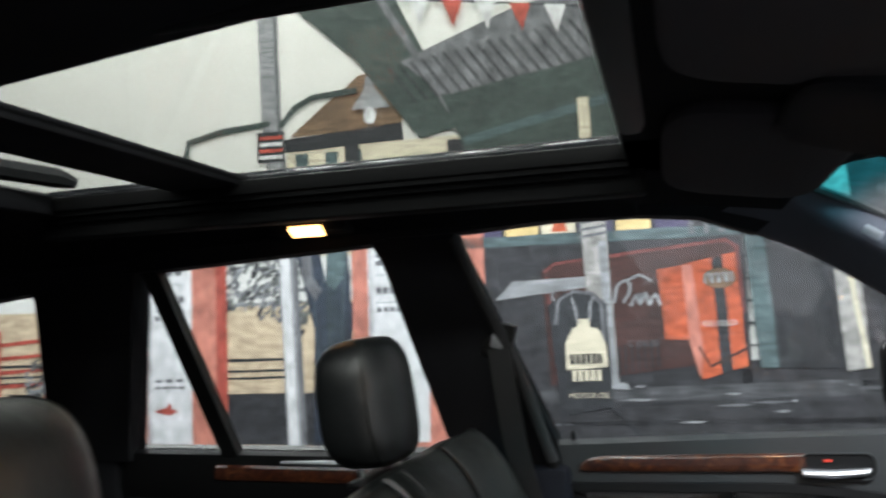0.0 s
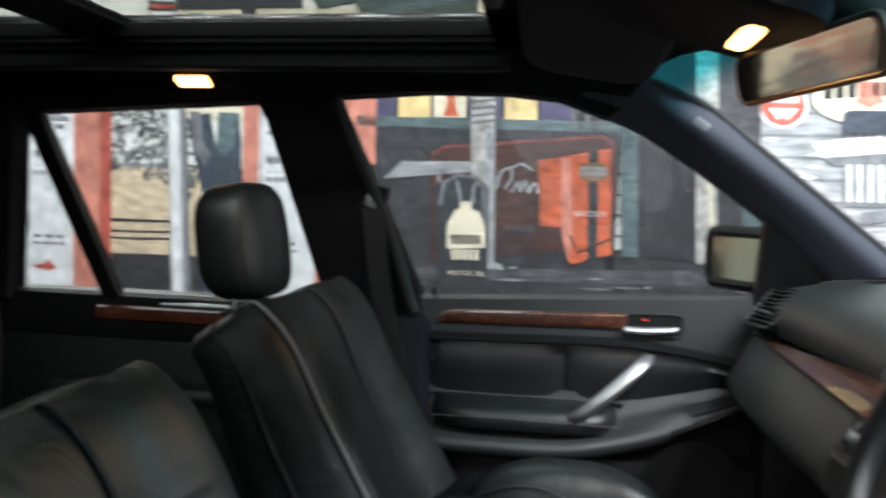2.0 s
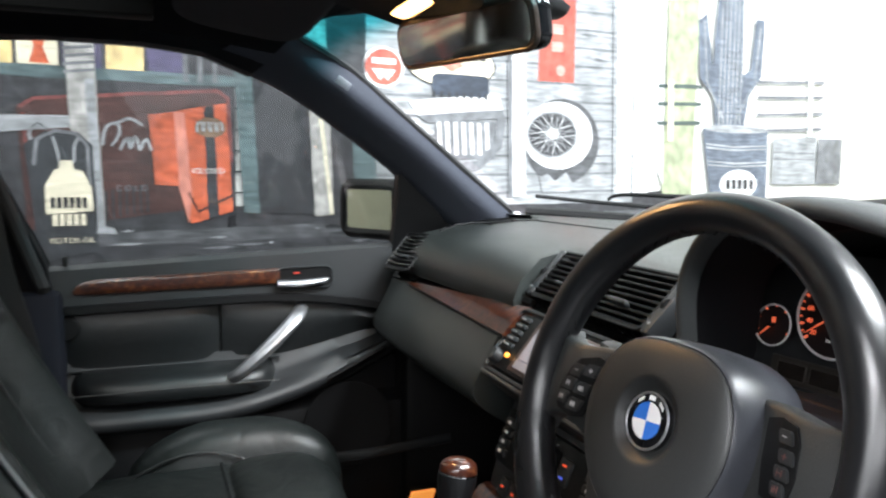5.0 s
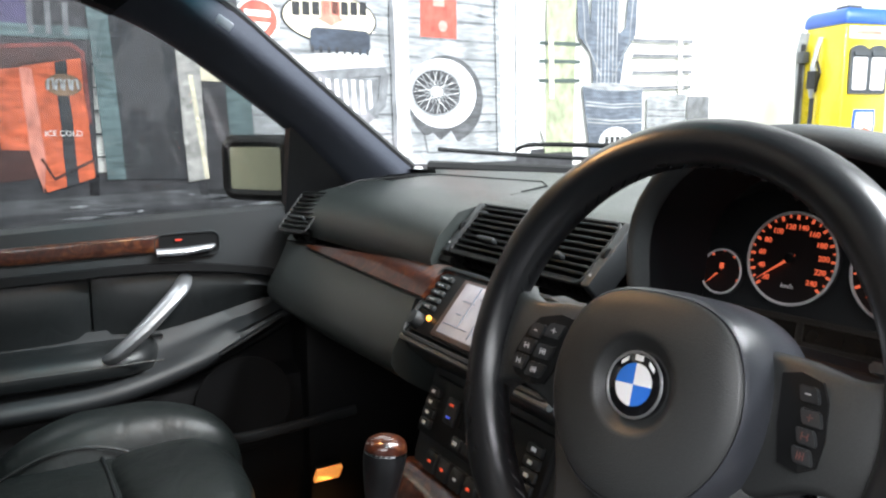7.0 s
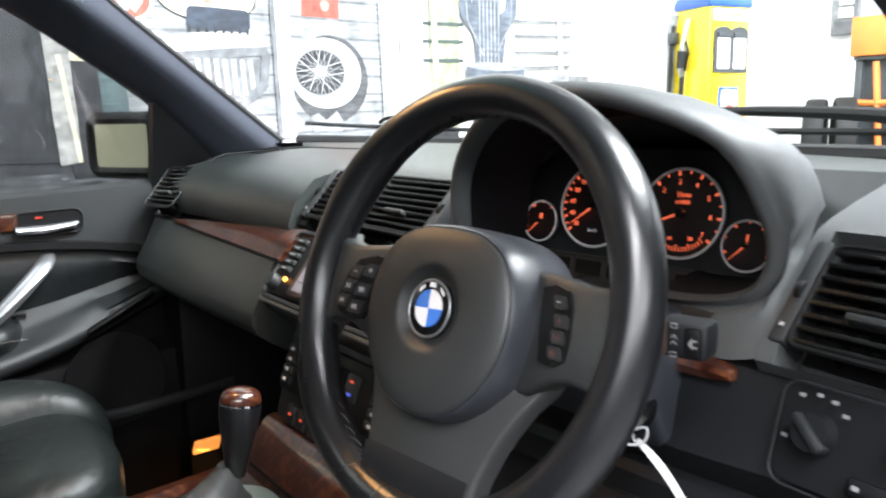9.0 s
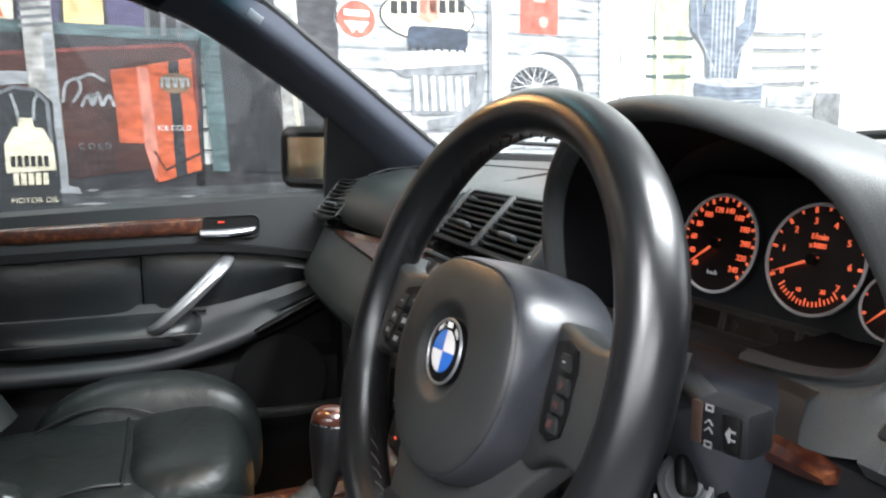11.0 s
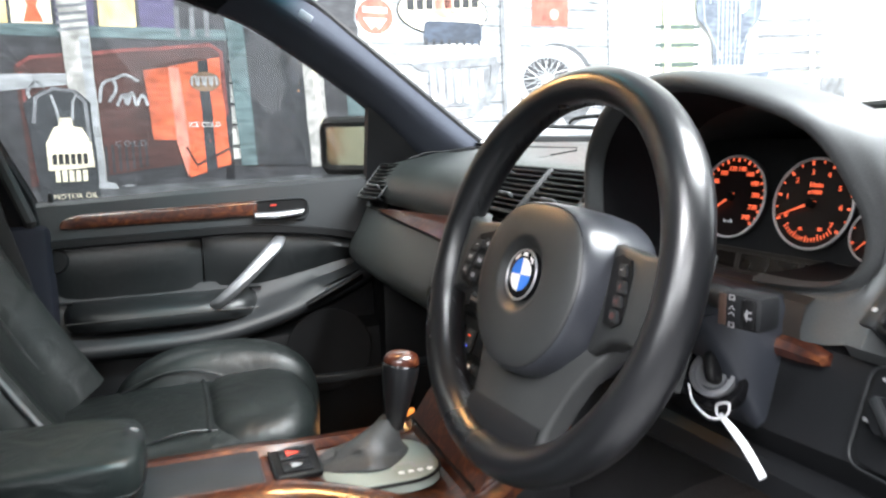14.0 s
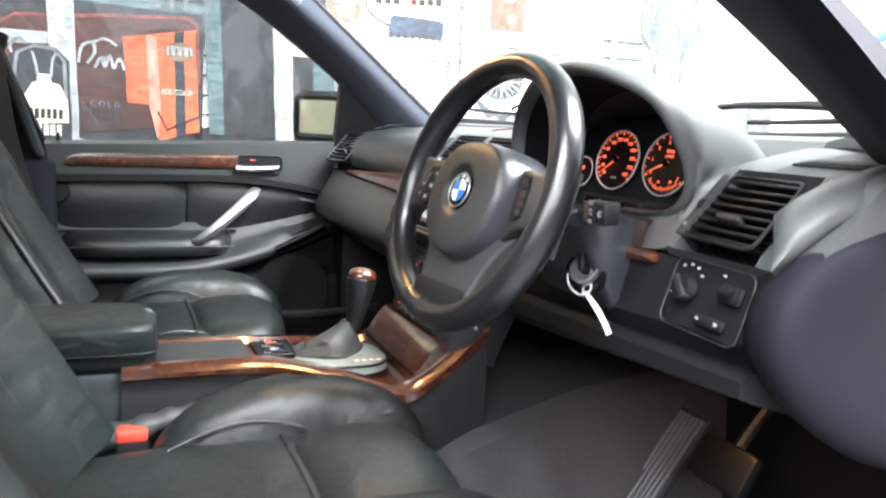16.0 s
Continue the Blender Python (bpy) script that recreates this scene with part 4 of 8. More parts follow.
liner(RO_X0, RO_X1, RO_Y1, 0.60)
liner(RO_X0, RO_X1, -0.60, RO_Y0)
liner(RO_X1, 0.36, -0.56, 0.56)
liner(-2.1, RO_X0, -0.66, 0.66)
roof = thing("sunroof", (-0.4, 0.0, RO_Z), "long glass sunroof in a black frame with sliding rails", "sunroof", kind="structure")
part("glass_panel", box(RO_XM1, RO_X1, RO_Y0, RO_Y1 + 0.012, RO_Z, RO_Z + 0.005), GLASS_ROOF, roof, "clear greenish roof glass", smooth=0)
part("glass_panel", box(RO_X0, RO_XM0, RO_Y0, RO_Y1 + 0.012, RO_Z, RO_Z + 0.005), GLASS_ROOF, roof, "clear greenish roof glass", smooth=0)
part("cross_bar", box(RO_XM0, RO_XM1, RO_Y0 - 0.03, RO_Y1 + 0.03, RO_Z - 0.008, RO_Z + 0.012, 0.006), CLOTH, roof)
for k, (dy, dz) in enumerate(((0.0, -0.012), (0.008, -0.021), (0.016, -0.031))):
    for y in (RO_Y1 + dy, RO_Y0 - dy):
        part("rail", box(RO_X0, RO_X1, y - 0.006, y + 0.006, RO_Z + dz - 0.012, RO_Z + dz + 0.012, 0.003), RAILM if k != 1 else DARK, roof)
part("front_frame", box(RO_X1 - 0.004, RO_X1 + 0.03, RO_Y0 - 0.03, RO_Y1 + 0.03, RO_Z - 0.03, RO_Z + 0.006, 0.008), HARD, roof, "grey front edge of the opening")
for y0, y1, z0 in ((RO_Y1 + 0.022, RO_Y1 + 0.07, 1.50), (RO_Y0 - 0.07, RO_Y0 - 0.022, 1.55)):
    part("side_frame", box(RO_X0 - 0.04, RO_X1 + 0.02, y0, y1, z0, 1.571, 0.004), RAILM, roof)
part("rear_frame", box(RO_X0 - 0.04, RO_X0 + 0.01, RO_Y0 - 0.03, RO_Y1 + 0.03, RO_Z - 0.03, RO_Z + 0.006, 0.008), CLOTH, roof)
part("wind_deflector", tube([(-0.94, 0.10, 1.60), (-0.93, 0.25, 1.60), (-0.90, 0.34, 1.597), (-0.885, 0.365, 1.59)], [0.016, 0.018, 0.018, 0.010], 8), HARD, roof)
# outer roof skin round the glass and the bonnet ahead, closing the car
outer = thing("estate_car", (0, 0, 0.3), "dark metallic body shell of a large estate car", "car")
part("roof_skin", box(RO_X0 - 1.1, RO_X0 - 0.04, -0.66, 0.66, 1.572, 1.590, 0.006), CARPAINT, outer)
part("roof_skin", box(RO_X1 + 0.02, 0.34, -0.60, 0.60, 1.572, 1.588, 0.006), CARPAINT, outer)
for y0, y1 in ((RO_Y1 + 0.03, 0.66), (-0.66, RO_Y0 - 0.03)):
    part("roof_skin", box(RO_X0 - 0.04, RO_X1 + 0.02, y0, y1, 1.572, 1.590, 0.006), CARPAINT, outer)
rows = []
for i in range(11):
    x = 1.06 + 0.11 * i
    rows.append([(x - 0.25 * abs(y / 0.8) ** 2 * (1 - i / 10), y, 1.085 - 0.10 * (i / 10) ** 1.6 - 0.10 * abs(y / 0.8) ** 3) for y in [0.8 * (j / 8 - 1) for j in range(17)]])
bm = loft(rows)
bmesh.ops.solidify(bm, geom=bm.faces[:], thickness=0.03)
part("bonnet", bm, CARPAINT, outer, "dark bonnet beyond the windscreen")
part("nose", box(2.1, 2.25, -0.78, 0.78, 0.35, 0.97, 0.05, 3), CARPAINT, outer)
for s in (1, -1):
    part("front_wing", box(0.78, 2.15, s * 0.80 - 0.03, s * 0.80 + 0.03, 0.42, 0.98, 0.03), CARPAINT, outer)
    part("sill_panel", box(-1.2, 0.8, s * 0.76, s * 0.86, 0.30, 0.45, 0.02), CARPAINT, outer)
    part("rear_wing", box(-2.2, -1.15, s * 0.80 - 0.03, s * 0.80 + 0.03, 0.42, 1.06, 0.03), CARPAINT, outer)
part("tail_panel", box(-2.25, -2.18, -0.8, 0.8, 0.4, 1.62, 0.02), CARPAINT, outer)
part("rear_door_skin", box(-1.14, -0.14, 0.82, 0.87, 0.42, 1.06, 0.02), CARPAINT, outer)
part("underfloor", box(-2.2, 1.3, -0.80, 0.80, 0.28, 0.42, 0.02), HARD, outer)
part("firewall", box(1.22, 1.27, -0.76, 0.76, 0.42, 1.10, 0.01), CARPET, outer)
for x in (1.45, -1.38):
    for y in (0.72, -0.72):
        wheel = part("wheel", moved(lathe([(0.20, -0.11), (0.33, -0.12), (0.36, -0.08), (0.36, 0.08), (0.33, 0.12), (0.20, 0.11)], 40), pose(x, y, 0.36, 90, 0, 0)), RUBBER, outer)
        part("rim", moved(lathe([(0.05, -0.12), (0.2, -0.115), (0.205, 0.11), (0.05, 0.1)], 32), pose(x, y, 0.36, 90, 0, 0)), SILVER, wheel)
solid("floor_carpet", box(-2.1, 1.22, -0.75, 0.75, 0.425, 0.46, 0.008), CARPET, "dark grey looped carpet on the car floor", "carpet", kind="structure")
solid("floor_carpet", loft([[(x, -0.20, 0.46), (x, -0.172, h - 0.02), (x, -0.15, h), (x, 0.15, h), (x, 0.172, h - 0.02), (x, 0.20, 0.46)] for x, h in ((-0.3, 0.60), (0.3, 0.62), (0.45, 0.66), (0.60, 0.71), (0.75, 0.75), (1.2, 0.80))], ring=True, ends=True), CARPET, "carpeted transmission tunnel", "carpet", kind="structure")

# windscreen with a teal shade band along its top
def screen(y, f):
    """A place on the windscreen: y across, f from 0 at the base to 1 at the top."""
    q = (y / 0.66) ** 2
    bx, bz, tx, tz = 1.02 - 0.20 * q, 1.186 + 0.008 * q, 0.40 - 0.19 * q, 1.508 + 0.05 * q
    return (bx + (tx - bx) * f, y * (1 - 0.14 * f), bz + (tz - bz) * f + 0.03 * math.sin(math.pi * f))


ws = thing("window_front", (0.95, 0, 1.16), "large raked windscreen with a teal shade band", "windscreen", kind="structure")
part("pane", loft([[screen(-0.66 + 1.32 * j / 20, 0.60 * i / 8) for j in range(21)] for i in range(9)]), GLASS_FRONT, ws)
# the tint fades out downwards, and reaches lower towards the pillars
rows, fade = [], []
for i in range(29):
    f = 0.60 + 0.40 * i / 28
    rows.append([screen(-0.66 + 1.32 * j / 40, f) for j in range(41)])
    for j in range(41):
        q = abs(-0.66 + 1.32 * j / 40) / 0.62
        e = min(1.0, max(0.0, (f - (0.86 - 0.16 * q ** 3)) / 0.10))
        fade.append(e * e * (3 - 2 * e))
bm = loft(rows)
tint = bm.verts.layers.float.new("tint")
for v, e in zip(bm.verts, fade):
    v[tint] = e
part("shade_band", bm, GLASS_BAND, ws, "teal tinted band")
part("lower_gasket", tube([screen(-0.66 + 1.32 * j / 24, -0.01) for j in range(25)], 0.012, 8), RUBBER, ws)
part("print_border", tube([screen(-0.66 + 1.32 * j / 24, 1.0) for j in range(25)], 0.016, 8), DARK, ws)
cowl = solid("cowl_panel", loft([[(screen(y, 0)[0] + 0.02 + 0.11 * i / 3, y, 1.15 - 0.02 * i) for y in [-0.74 + 1.48 * j / 20 for j in range(21)]] for i in range(4)]), HARD, "black plastic cowl below the windscreen", "cowl", kind="structure")
OUT = Vector((0.016, 0, 0.012))
for blade, arm, r in (
        (((0.63, 0.044), (0.56, 0.036), (0.46, 0.030), (0.34, 0.024), (0.15, 0.018), (0.0, 0.016)), ((0.475, 0.045), (0.455, 0.062), (0.42, 0.073), (0.34, 0.077), (0.20, 0.072), (-0.02, 0.045), (-0.08, 0.01)), 0.0035),
        (((-0.20, 0.026), (-0.30, 0.024), (-0.42, 0.022), (-0.52, 0.020)), ((-0.15, 0.078), (-0.22, 0.080), (-0.32, 0.074), (-0.42, 0.062), (-0.50, 0.044), (-0.56, 0.02)), 0.0055)):
    w = thing("windscreen_wiper", Vector(screen(*blade[0])) + OUT, "black windscreen wiper parked on the glass", "wiper", "windscreen wipers")
    part("arm", tube(curve([Vector(screen(*q)) + OUT * 1.2 for q in arm], 24), [r * (1 + 0.9 * (n / 24) ** 2) for n in range(25)], 8), DARK, w)
    part("blade", tube(curve([Vector(screen(*q)) + OUT for q in blade], 20), 0.0045, 6), RUBBER, w)

# side glass
def pane(name, poly, s, label):
    return solid(name, prism(poly, 0.004, on_side(s, 0.02)), GLASS_SIDE, label, "window", kind="structure", smooth=0)


FRONTW = [(-0.125, 1.07), (-0.28, 1.49), (0.06, 1.50), (0.20, 1.475), (0.36, 1.395), (0.56, 1.26), (0.56, 1.07)]
REARW = [(-0.335, 1.05), (-0.43, 1.48), (-0.99, 1.46), (-1.08, 1.05)]
QUARTER = [(-1.25, 1.05), (-1.22, 1.43), (-1.80, 1.40), (-1.80, 1.05)]
for n, (poly, text) in enumerate(((FRONTW, "closed front passenger door window"), (REARW, "closed rear door window"), (QUARTER, "rear side window"))):
    pane(f"window_{n + 1}", poly, 1, text)
pane("window_4", REARW, -1, "closed rear door window")
pane("window_5", QUARTER, -1, "rear side window")
strip("window_divider", DIVID, DARK, 1, 0.03, -0.005, "black upright bar in the rear door window", "window trim")
strip("window_divider", DIVID, DARK, -1, 0.03, -0.005, "black upright bar in the rear door window", "window trim")
strip("quarter_patch", [(0.545, 1.10), (0.545, 1.275), (0.68, 1.17), (0.68, 1.08)], DARK, 1, 0.03, -0.006, "black triangular mirror cover in the window corner", "window trim")


# ---- doors ----
def front_door():
    d = thing("door_1", (0.2, 0.78, 0.45), "charcoal front door panel with wood strip and silver pull handle", "car door", kind="structure")
    xs = [-0.125 + 0.70 * i / 24 for i in range(25)]
    lift = lambda x: 0.030 * (x + 0.12) / 0.68
    dip = lambda x: -0.045 * max(0.0, (x - 0.22) / 0.33) ** 2
    top = []
    for x in xs:
        f = lift(x)
        top.append([(x, y, z) for y, z in ((0.81, 1.075 + f), (0.765, 1.092 + f), (0.748, 1.084 + f), (0.742, 1.03 + f * 0.6 + dip(x) * 0.5), (0.742, 1.014 + f * 0.5 + dip(x)), (0.80, 1.008 + f * 0.5 + dip(x)))])
    part("upper_trim", loft(top, ring=True, ends=True), HARD, d)
    part("dark_groove", loft([[(x, 0.765, 1.022 + lift(x) * 0.5 + dip(x)), (x, 0.735, 1.016 + lift(x) * 0.5 + dip(x)), (x, 0.735, 1.002 + lift(x) * 0.5 + dip(x)), (x, 0.765, 0.996 + lift(x) * 0.5 + dip(x))] for x in xs], ring=True, ends=True), DARK, d)
    # padded leather field in two pieces with a seam
    for x0, x1, m, text in ((-0.115, 0.182, LEATHER_DK, ""), (0.186, 0.54, LEATHER_DK, "")):
        rows = []
        for i in range(13):
            x = x0 + (x1 - x0) * i / 12
            puff = 0.012 * math.sqrt(max(0.0, 1 - (2 * i / 12 - 1) ** 6))
            zt = 1.008 + lift(x) * 0.5 + dip(x)
            zb = 0.855 + 0.09 * max(0.0, (x - 0.30) / 0.24) ** 1.3
            rows.append([(x, 0.80, zt), (x, 0.768 - puff * 0.3, zt), (x, 0.762 - puff, zt - 0.03), (x, 0.766 - puff, (zt + zb) / 2), (x, 0.772 - puff * 0.5, zb + 0.01), (x, 0.80, zb)])
        part("leather_field", loft(rows, ring=True, ends=True), m, d, text)
    # arm ledge
    rows = []
    for i in range(17):
        x = -0.10 + 0.40 * i / 16
        end = max(0.0, 1 - abs(2 * i / 16 - 1) ** 5) ** 0.6
        y = 0.765 - 0.075 * end
        rows.append([(x, 0.79, 0.888), (x, 0.75, 0.887), (x, y + 0.034, 0.883), (x, y + 0.014, 0.875), (x, y + 0.003, 0.862), (x, y, 0.848), (x, y + 0.006, 0.834), (x, y + 0.022, 0.826), (x, 0.79, 0.822)])
    arm = part("arm_ledge", loft(rows, ring=True, ends=True), LEATHER_DK, d, "padded dark arm ledge")
    part("piping", tube([(-0.09 + 0.38 * i / 12, 0.6915, 0.856) for i in range(13)], 0.0014, 6), LEATHER_DK, arm)
    # concave panel under the arm ledge, ending in a rounded lip that rises to the window switch
    rows = []
    for i in range(33):
        f = i / 32
        x = -0.11 + 0.675 * f
        z = 0.798 + 0.118 * max(0.0, (f - 0.35) / 0.65) ** 1.7
        y = 0.690 + 0.04 * max(0.0, (f - 0.5) / 0.5)
        top_ = max(z + 0.035, 0.905 + 0.035 * max(0.0, (f - 0.6) / 0.4))
        rows.append([(x, 0.79, top_), (x, 0.764, top_), (x, 0.757, z + 0.6 * (top_ - z)), (x, 0.745, z + 0.035), (x, 0.722, z + 0.020), (x, y + 0.010, z + 0.012), (x, y + 0.002, z + 0.004), (x, y, z - 0.006), (x, y + 0.006, z - 0.018), (x, y + 0.02, z - 0.028), (x, 0.79, z - 0.035)])
    part("pocket_lip", loft(rows, ring=True, ends=True), HARD, d, smooth=60)
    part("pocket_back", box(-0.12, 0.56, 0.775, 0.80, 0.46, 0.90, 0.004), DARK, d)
    # lower panel coloured near black for the shade under the arm ledge
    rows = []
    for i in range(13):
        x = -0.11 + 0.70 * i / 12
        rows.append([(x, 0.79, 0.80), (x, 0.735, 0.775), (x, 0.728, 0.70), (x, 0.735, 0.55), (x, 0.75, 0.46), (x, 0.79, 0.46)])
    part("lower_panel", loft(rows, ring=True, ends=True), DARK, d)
    part("pocket_rim", tube(curve([(0.312, 0.700, 0.745), (0.332, 0.690, 0.728), (0.362, 0.680, 0.692), (0.46, 0.678, 0.684), (0.66, 0.688, 0.692)], 18), 0.007, 8, 1.6), HARD, d, "grey plastic rim of the map pocket")
    grille = part("speaker_cover", moved(lathe([(0.0, 0.003), (0.085, 0.003), (0.090, 0.004), (0.094, 0.004), (0.096, 0.0)], 36), pose(0.44, 0.726, 0.735, 90, 0, 0)), DARK, d, "round dark speaker cover")
    part("ring", moved(tube([(0.095 * math.cos(a), 0.095 * math.sin(a), 0.004) for a in [2 * math.pi * i / 40 for i in range(40)]], 0.0010, 6, closed=True), pose(0.44, 0.726, 0.735, 90, 0, 0)), DARK, grille)
    # switch plate on the lip
    sw = part("switch_plate", moved(box(-0.07, 0.07, -0.022, 0.022, -0.004, 0.004, 0.003), pose(0.455, 0.705, 0.872, -28, -26, 0)), DARK, d)
    part("window_switch", moved(box(-0.016, 0.016, -0.012, 0.012, 0.003, 0.012, 0.003), pose(0.452, 0.704, 0.872, -28, -26, 0)), HARD, sw)
    part("switch_edge", moved(tube([(-0.07, -0.024, 0.004), (0.0, -0.026, 0.004), (0.07, -0.024, 0.004)], 0.002, 6), pose(0.455, 0.705, 0.872, -28, -26, 0)), HARD, sw)
    # wood strip
    rows = []
    for i in range(33):
        f = i / 32
        x = -0.082 + 0.383 * f ** 1.25
        z = 1.037 + 0.006 * f
        h = (0.028 + 0.005 * f) * max(0.06, 1 - (1 - min(1.0, f / 0.20)) ** 2.2) ** 0.5
        z += 0.004 * (1 - h / 0.03) if f < 0.1 else 0.0
        y = 0.741
        rows.append([(x, y, z + h), (x, y - 0.0035, z + 0.985 * h), (x, y - 0.0055, z + 0.92 * h), (x, y - 0.0062, z + 0.80 * h), (x, y - 0.0066, z + 0.45 * h), (x, y - 0.0062, z + 0.12 * h), (x, y - 0.004, z + 0.03 * h), (x, y, z)])
    part("wood_strip", loft(rows, ring=True, ends=True), WOOD, d, "glossy burl wood strip")
    HX = pose(0.352, 0.741, 1.055, 0, -1, 0)
    hs = part("handle_recess", moved(prism(rect(-0.056, -0.021, 0.056, 0.021, 0.014), 0.004, lambda a, b, q: (a, -q, b)), HX), DARK, d)
    part("recess_rim", moved(tube([(a, -0.005, b) for a, b in rect(-0.058, -0.022, 0.058, 0.022, 0.015)], 0.0020, 6, closed=True, up=(0, 1, 0)), HX), HARD, hs)
    part("door_lever", moved(tube([(-0.056, -0.008, -0.010), (-0.01, -0.012, -0.011), (0.040, -0.010, -0.008), (0.048, -0.006, -0.004)], [0.009, 0.0095, 0.008, 0.004], 10, 0.8), HX), SILVER, hs, "satin silver door lever")
    part("lock_mark", moved(box(-0.022, -0.010, -0.008, -0.004, 0.009, 0.012), HX), RED, hs)
    # pull handle
    pts = curve([(0.195, 0.715, 0.862), (0.215, 0.694, 0.876), (0.27, 0.688, 0.925), (0.325, 0.705, 0.975), (0.348, 0.755, 0.990)], 20)
    part("pull_handle", tube(pts, [0.013 + 0.006 * math.sin(math.pi * i / 20) for i in range(21)], 12, 0.7), SILVER, d, "satin silver pull handle")
    part("tweeter", moved(lathe([(0.0, 0.006), (0.022, 0.006), (0.026, 0.0), (0.0, 0.0)], 24), pose(-0.098, 0.75, 0.975, 90, 0, 0)), DARK, d)
    part("lock_pin", moved(lathe([(0.0045, 0.0), (0.005, 0.012), (0.003, 0.018), (0.0, 0.018)], 12), pose(-0.095, 0.755, 1.092)), DARK, d)
    part("outer_skin", box(-0.13, 0.80, 0.82, 0.87, 0.42, 1.07, 0.02), CARPAINT, d)
    part("door_seal", tube([(-0.14, 0.71, 0.50), (-0.135, 0.715, 0.8), (-0.13, 0.72, 1.06), (-0.19, 0.69, 1.25), (-0.285, 0.64, 1.48)], 0.012, 8), RUBBER, d, "black rubber door seal")
    return d


front_door()
rd = thing("door_2", (-0.6, 0.78, 0.45), "dark rear door panel with wood strip below the window", "car door", kind="structure")
part("upper_trim", loft([[(x, y, z) for y, z in ((0.81, 1.05), (0.77, 1.062), (0.752, 1.055), (0.745, 0.99), (0.76, 0.95), (0.80, 0.94))] for x in [-1.10 + 0.78 * i / 10 for i in range(11)]], ring=True, ends=True), DARK, rd)
part("lower_panel", box(-1.10, -0.33, 0.752, 0.80, 0.46, 0.96, 0.01), LEATHER_DK, rd)
part("wood_strip", loft([[(x, 0.748, 1.035), (x, 0.741, 1.03), (x, 0.739, 1.018), (x, 0.741, 1.005), (x, 0.748, 1.0)] for x in [-0.86 + 0.50 * i / 8 for i in range(9)]], ring=True, ends=True), WOOD, rd, "glossy burl wood strip")
part("door_lever", tube([(-0.70, 0.738, 1.043), (-0.60, 0.734, 1.045), (-0.44, 0.738, 1.043)], [0.006, 0.010, 0.006], 8, 0.6), SILVER, rd, "satin silver lever")
part("arm_ledge", box(-0.95, -0.42, 0.69, 0.76, 0.83, 0.87, 0.015), LEATHER_DK, rd)
solid("side_trim", box(-2.15, -1.11, 0.74, 0.80, 0.46, 1.06, 0.01), CLOTH, "dark luggage bay side trim", "side trim", kind="structure")
solid("side_trim", box(-2.15, -0.34, -0.80, -0.74, 0.46, 1.06, 0.01), CLOTH, "dark cabin side trim behind the driver", "side trim", kind="structure")
solid("trim_step", box(-0.36, -0.10, 0.70, 0.80, 0.46, 1.05, 0.015), JAMB, "dark plastic trim at the foot of the middle pillar", "pillar trim", kind="structure")
solid("trim_step", box(-0.42, -0.20, -0.80, -0.72, 0.46, 1.05, 0.015), JAMB, "dark plastic trim at the foot of the middle pillar", "pillar trim", kind="structure")
# kick panels coloured near black for the shade in the footwells
solid("kick_panel", box(0.56, 1.22, 0.70, 0.80, 0.46, 1.02, 0.02), DARK, "panel closing the footwell side, coloured near black for the shade", "side trim", kind="structure")
solid("kick_panel", box(0.92, 1.22, -0.80, -0.70, 0.46, 1.02, 0.02), DARK, "panel closing the footwell side, coloured near black for the shade", "side trim", kind="structure")

# reading lamp on the roof rail
lampm = mat("warm_lamp_lens", (1.0, 0.8, 0.5), 0.4, emit=(1.0, 0.52, 0.18), power=10.0)
rl = thing("reading_lamp", (-0.53, 0.56, 1.50), "small lit warm reading lamp on the roof rail", "lamp")
part("housing", box(-0.61, -0.45, 0.535, 0.60, 1.495, 1.53, 0.012), CLOTH, rl)
part("lens", moved(box(-0.032, 0.032, -0.014, 0.014, -0.005, 0.005, 0.003), pose(-0.53, 0.538, 1.498, -25, 0, 0)), lampm, rl, "glowing warm lens")
rc = thing("roof_console", (0.30, 0.0, 1.50), "roof console with lit warm map lamps", "lamp")
part("housing", moved(cushion(0.20, 0.22, 0.03, 0.35), pose(0.300, 0.0, 1.485, 0, 15, 0)), CLOTH, rc)
part("lens", moved(cushion(0.030, 0.14, 0.010, 0.5), pose(0.340, 0.005, 1.4635, 0, 15, 0)), lampm, rc, "glowing warm lens")
area_lamp("map_lamp", (0.33, -0.02, 1.452), (0.30, -0.03, 0.8), 0.14, 0.05, 1.8, (1.0, 0.55, 0.22))
# seat belt on the middle pillar
sb = thing("seat_belt", (-0.2, 0.70, 0.9), "black seat belt hanging from its pillar guide", "seat belt")
guide = part("guide", moved(box(-0.028, 0.028, -0.012, 0.012, -0.035, 0.035, 0.008), pose(-0.215, 0.69, 1.285, 0, 15, 0)), DARK, sb)
part("guide_slot", moved(box(-0.012, 0.012, -0.017, -0.010, -0.014, 0.014, 0.003), pose(-0.215, 0.69, 1.285, 0, 15, 0)), SILVER, guide)
part("webbing", loft([[(x - 0.022, y, z), (x + 0.022, y - 0.004, z), (x + 0.022, y + 0.001, z), (x - 0.022, y + 0.003, z)] for x, y, z in curve([(-0.212, 0.672, 1.27), (-0.19, 0.675, 1.10), (-0.155, 0.68, 0.95), (-0.13, 0.685, 0.75), (-0.12, 0.69, 0.50)], 16)], ring=True, ends=True), BELT, sb)
part("stop_button", box(-0.205, -0.195, 0.664, 0.674, 1.02, 1.035, 0.003), DARK, sb)

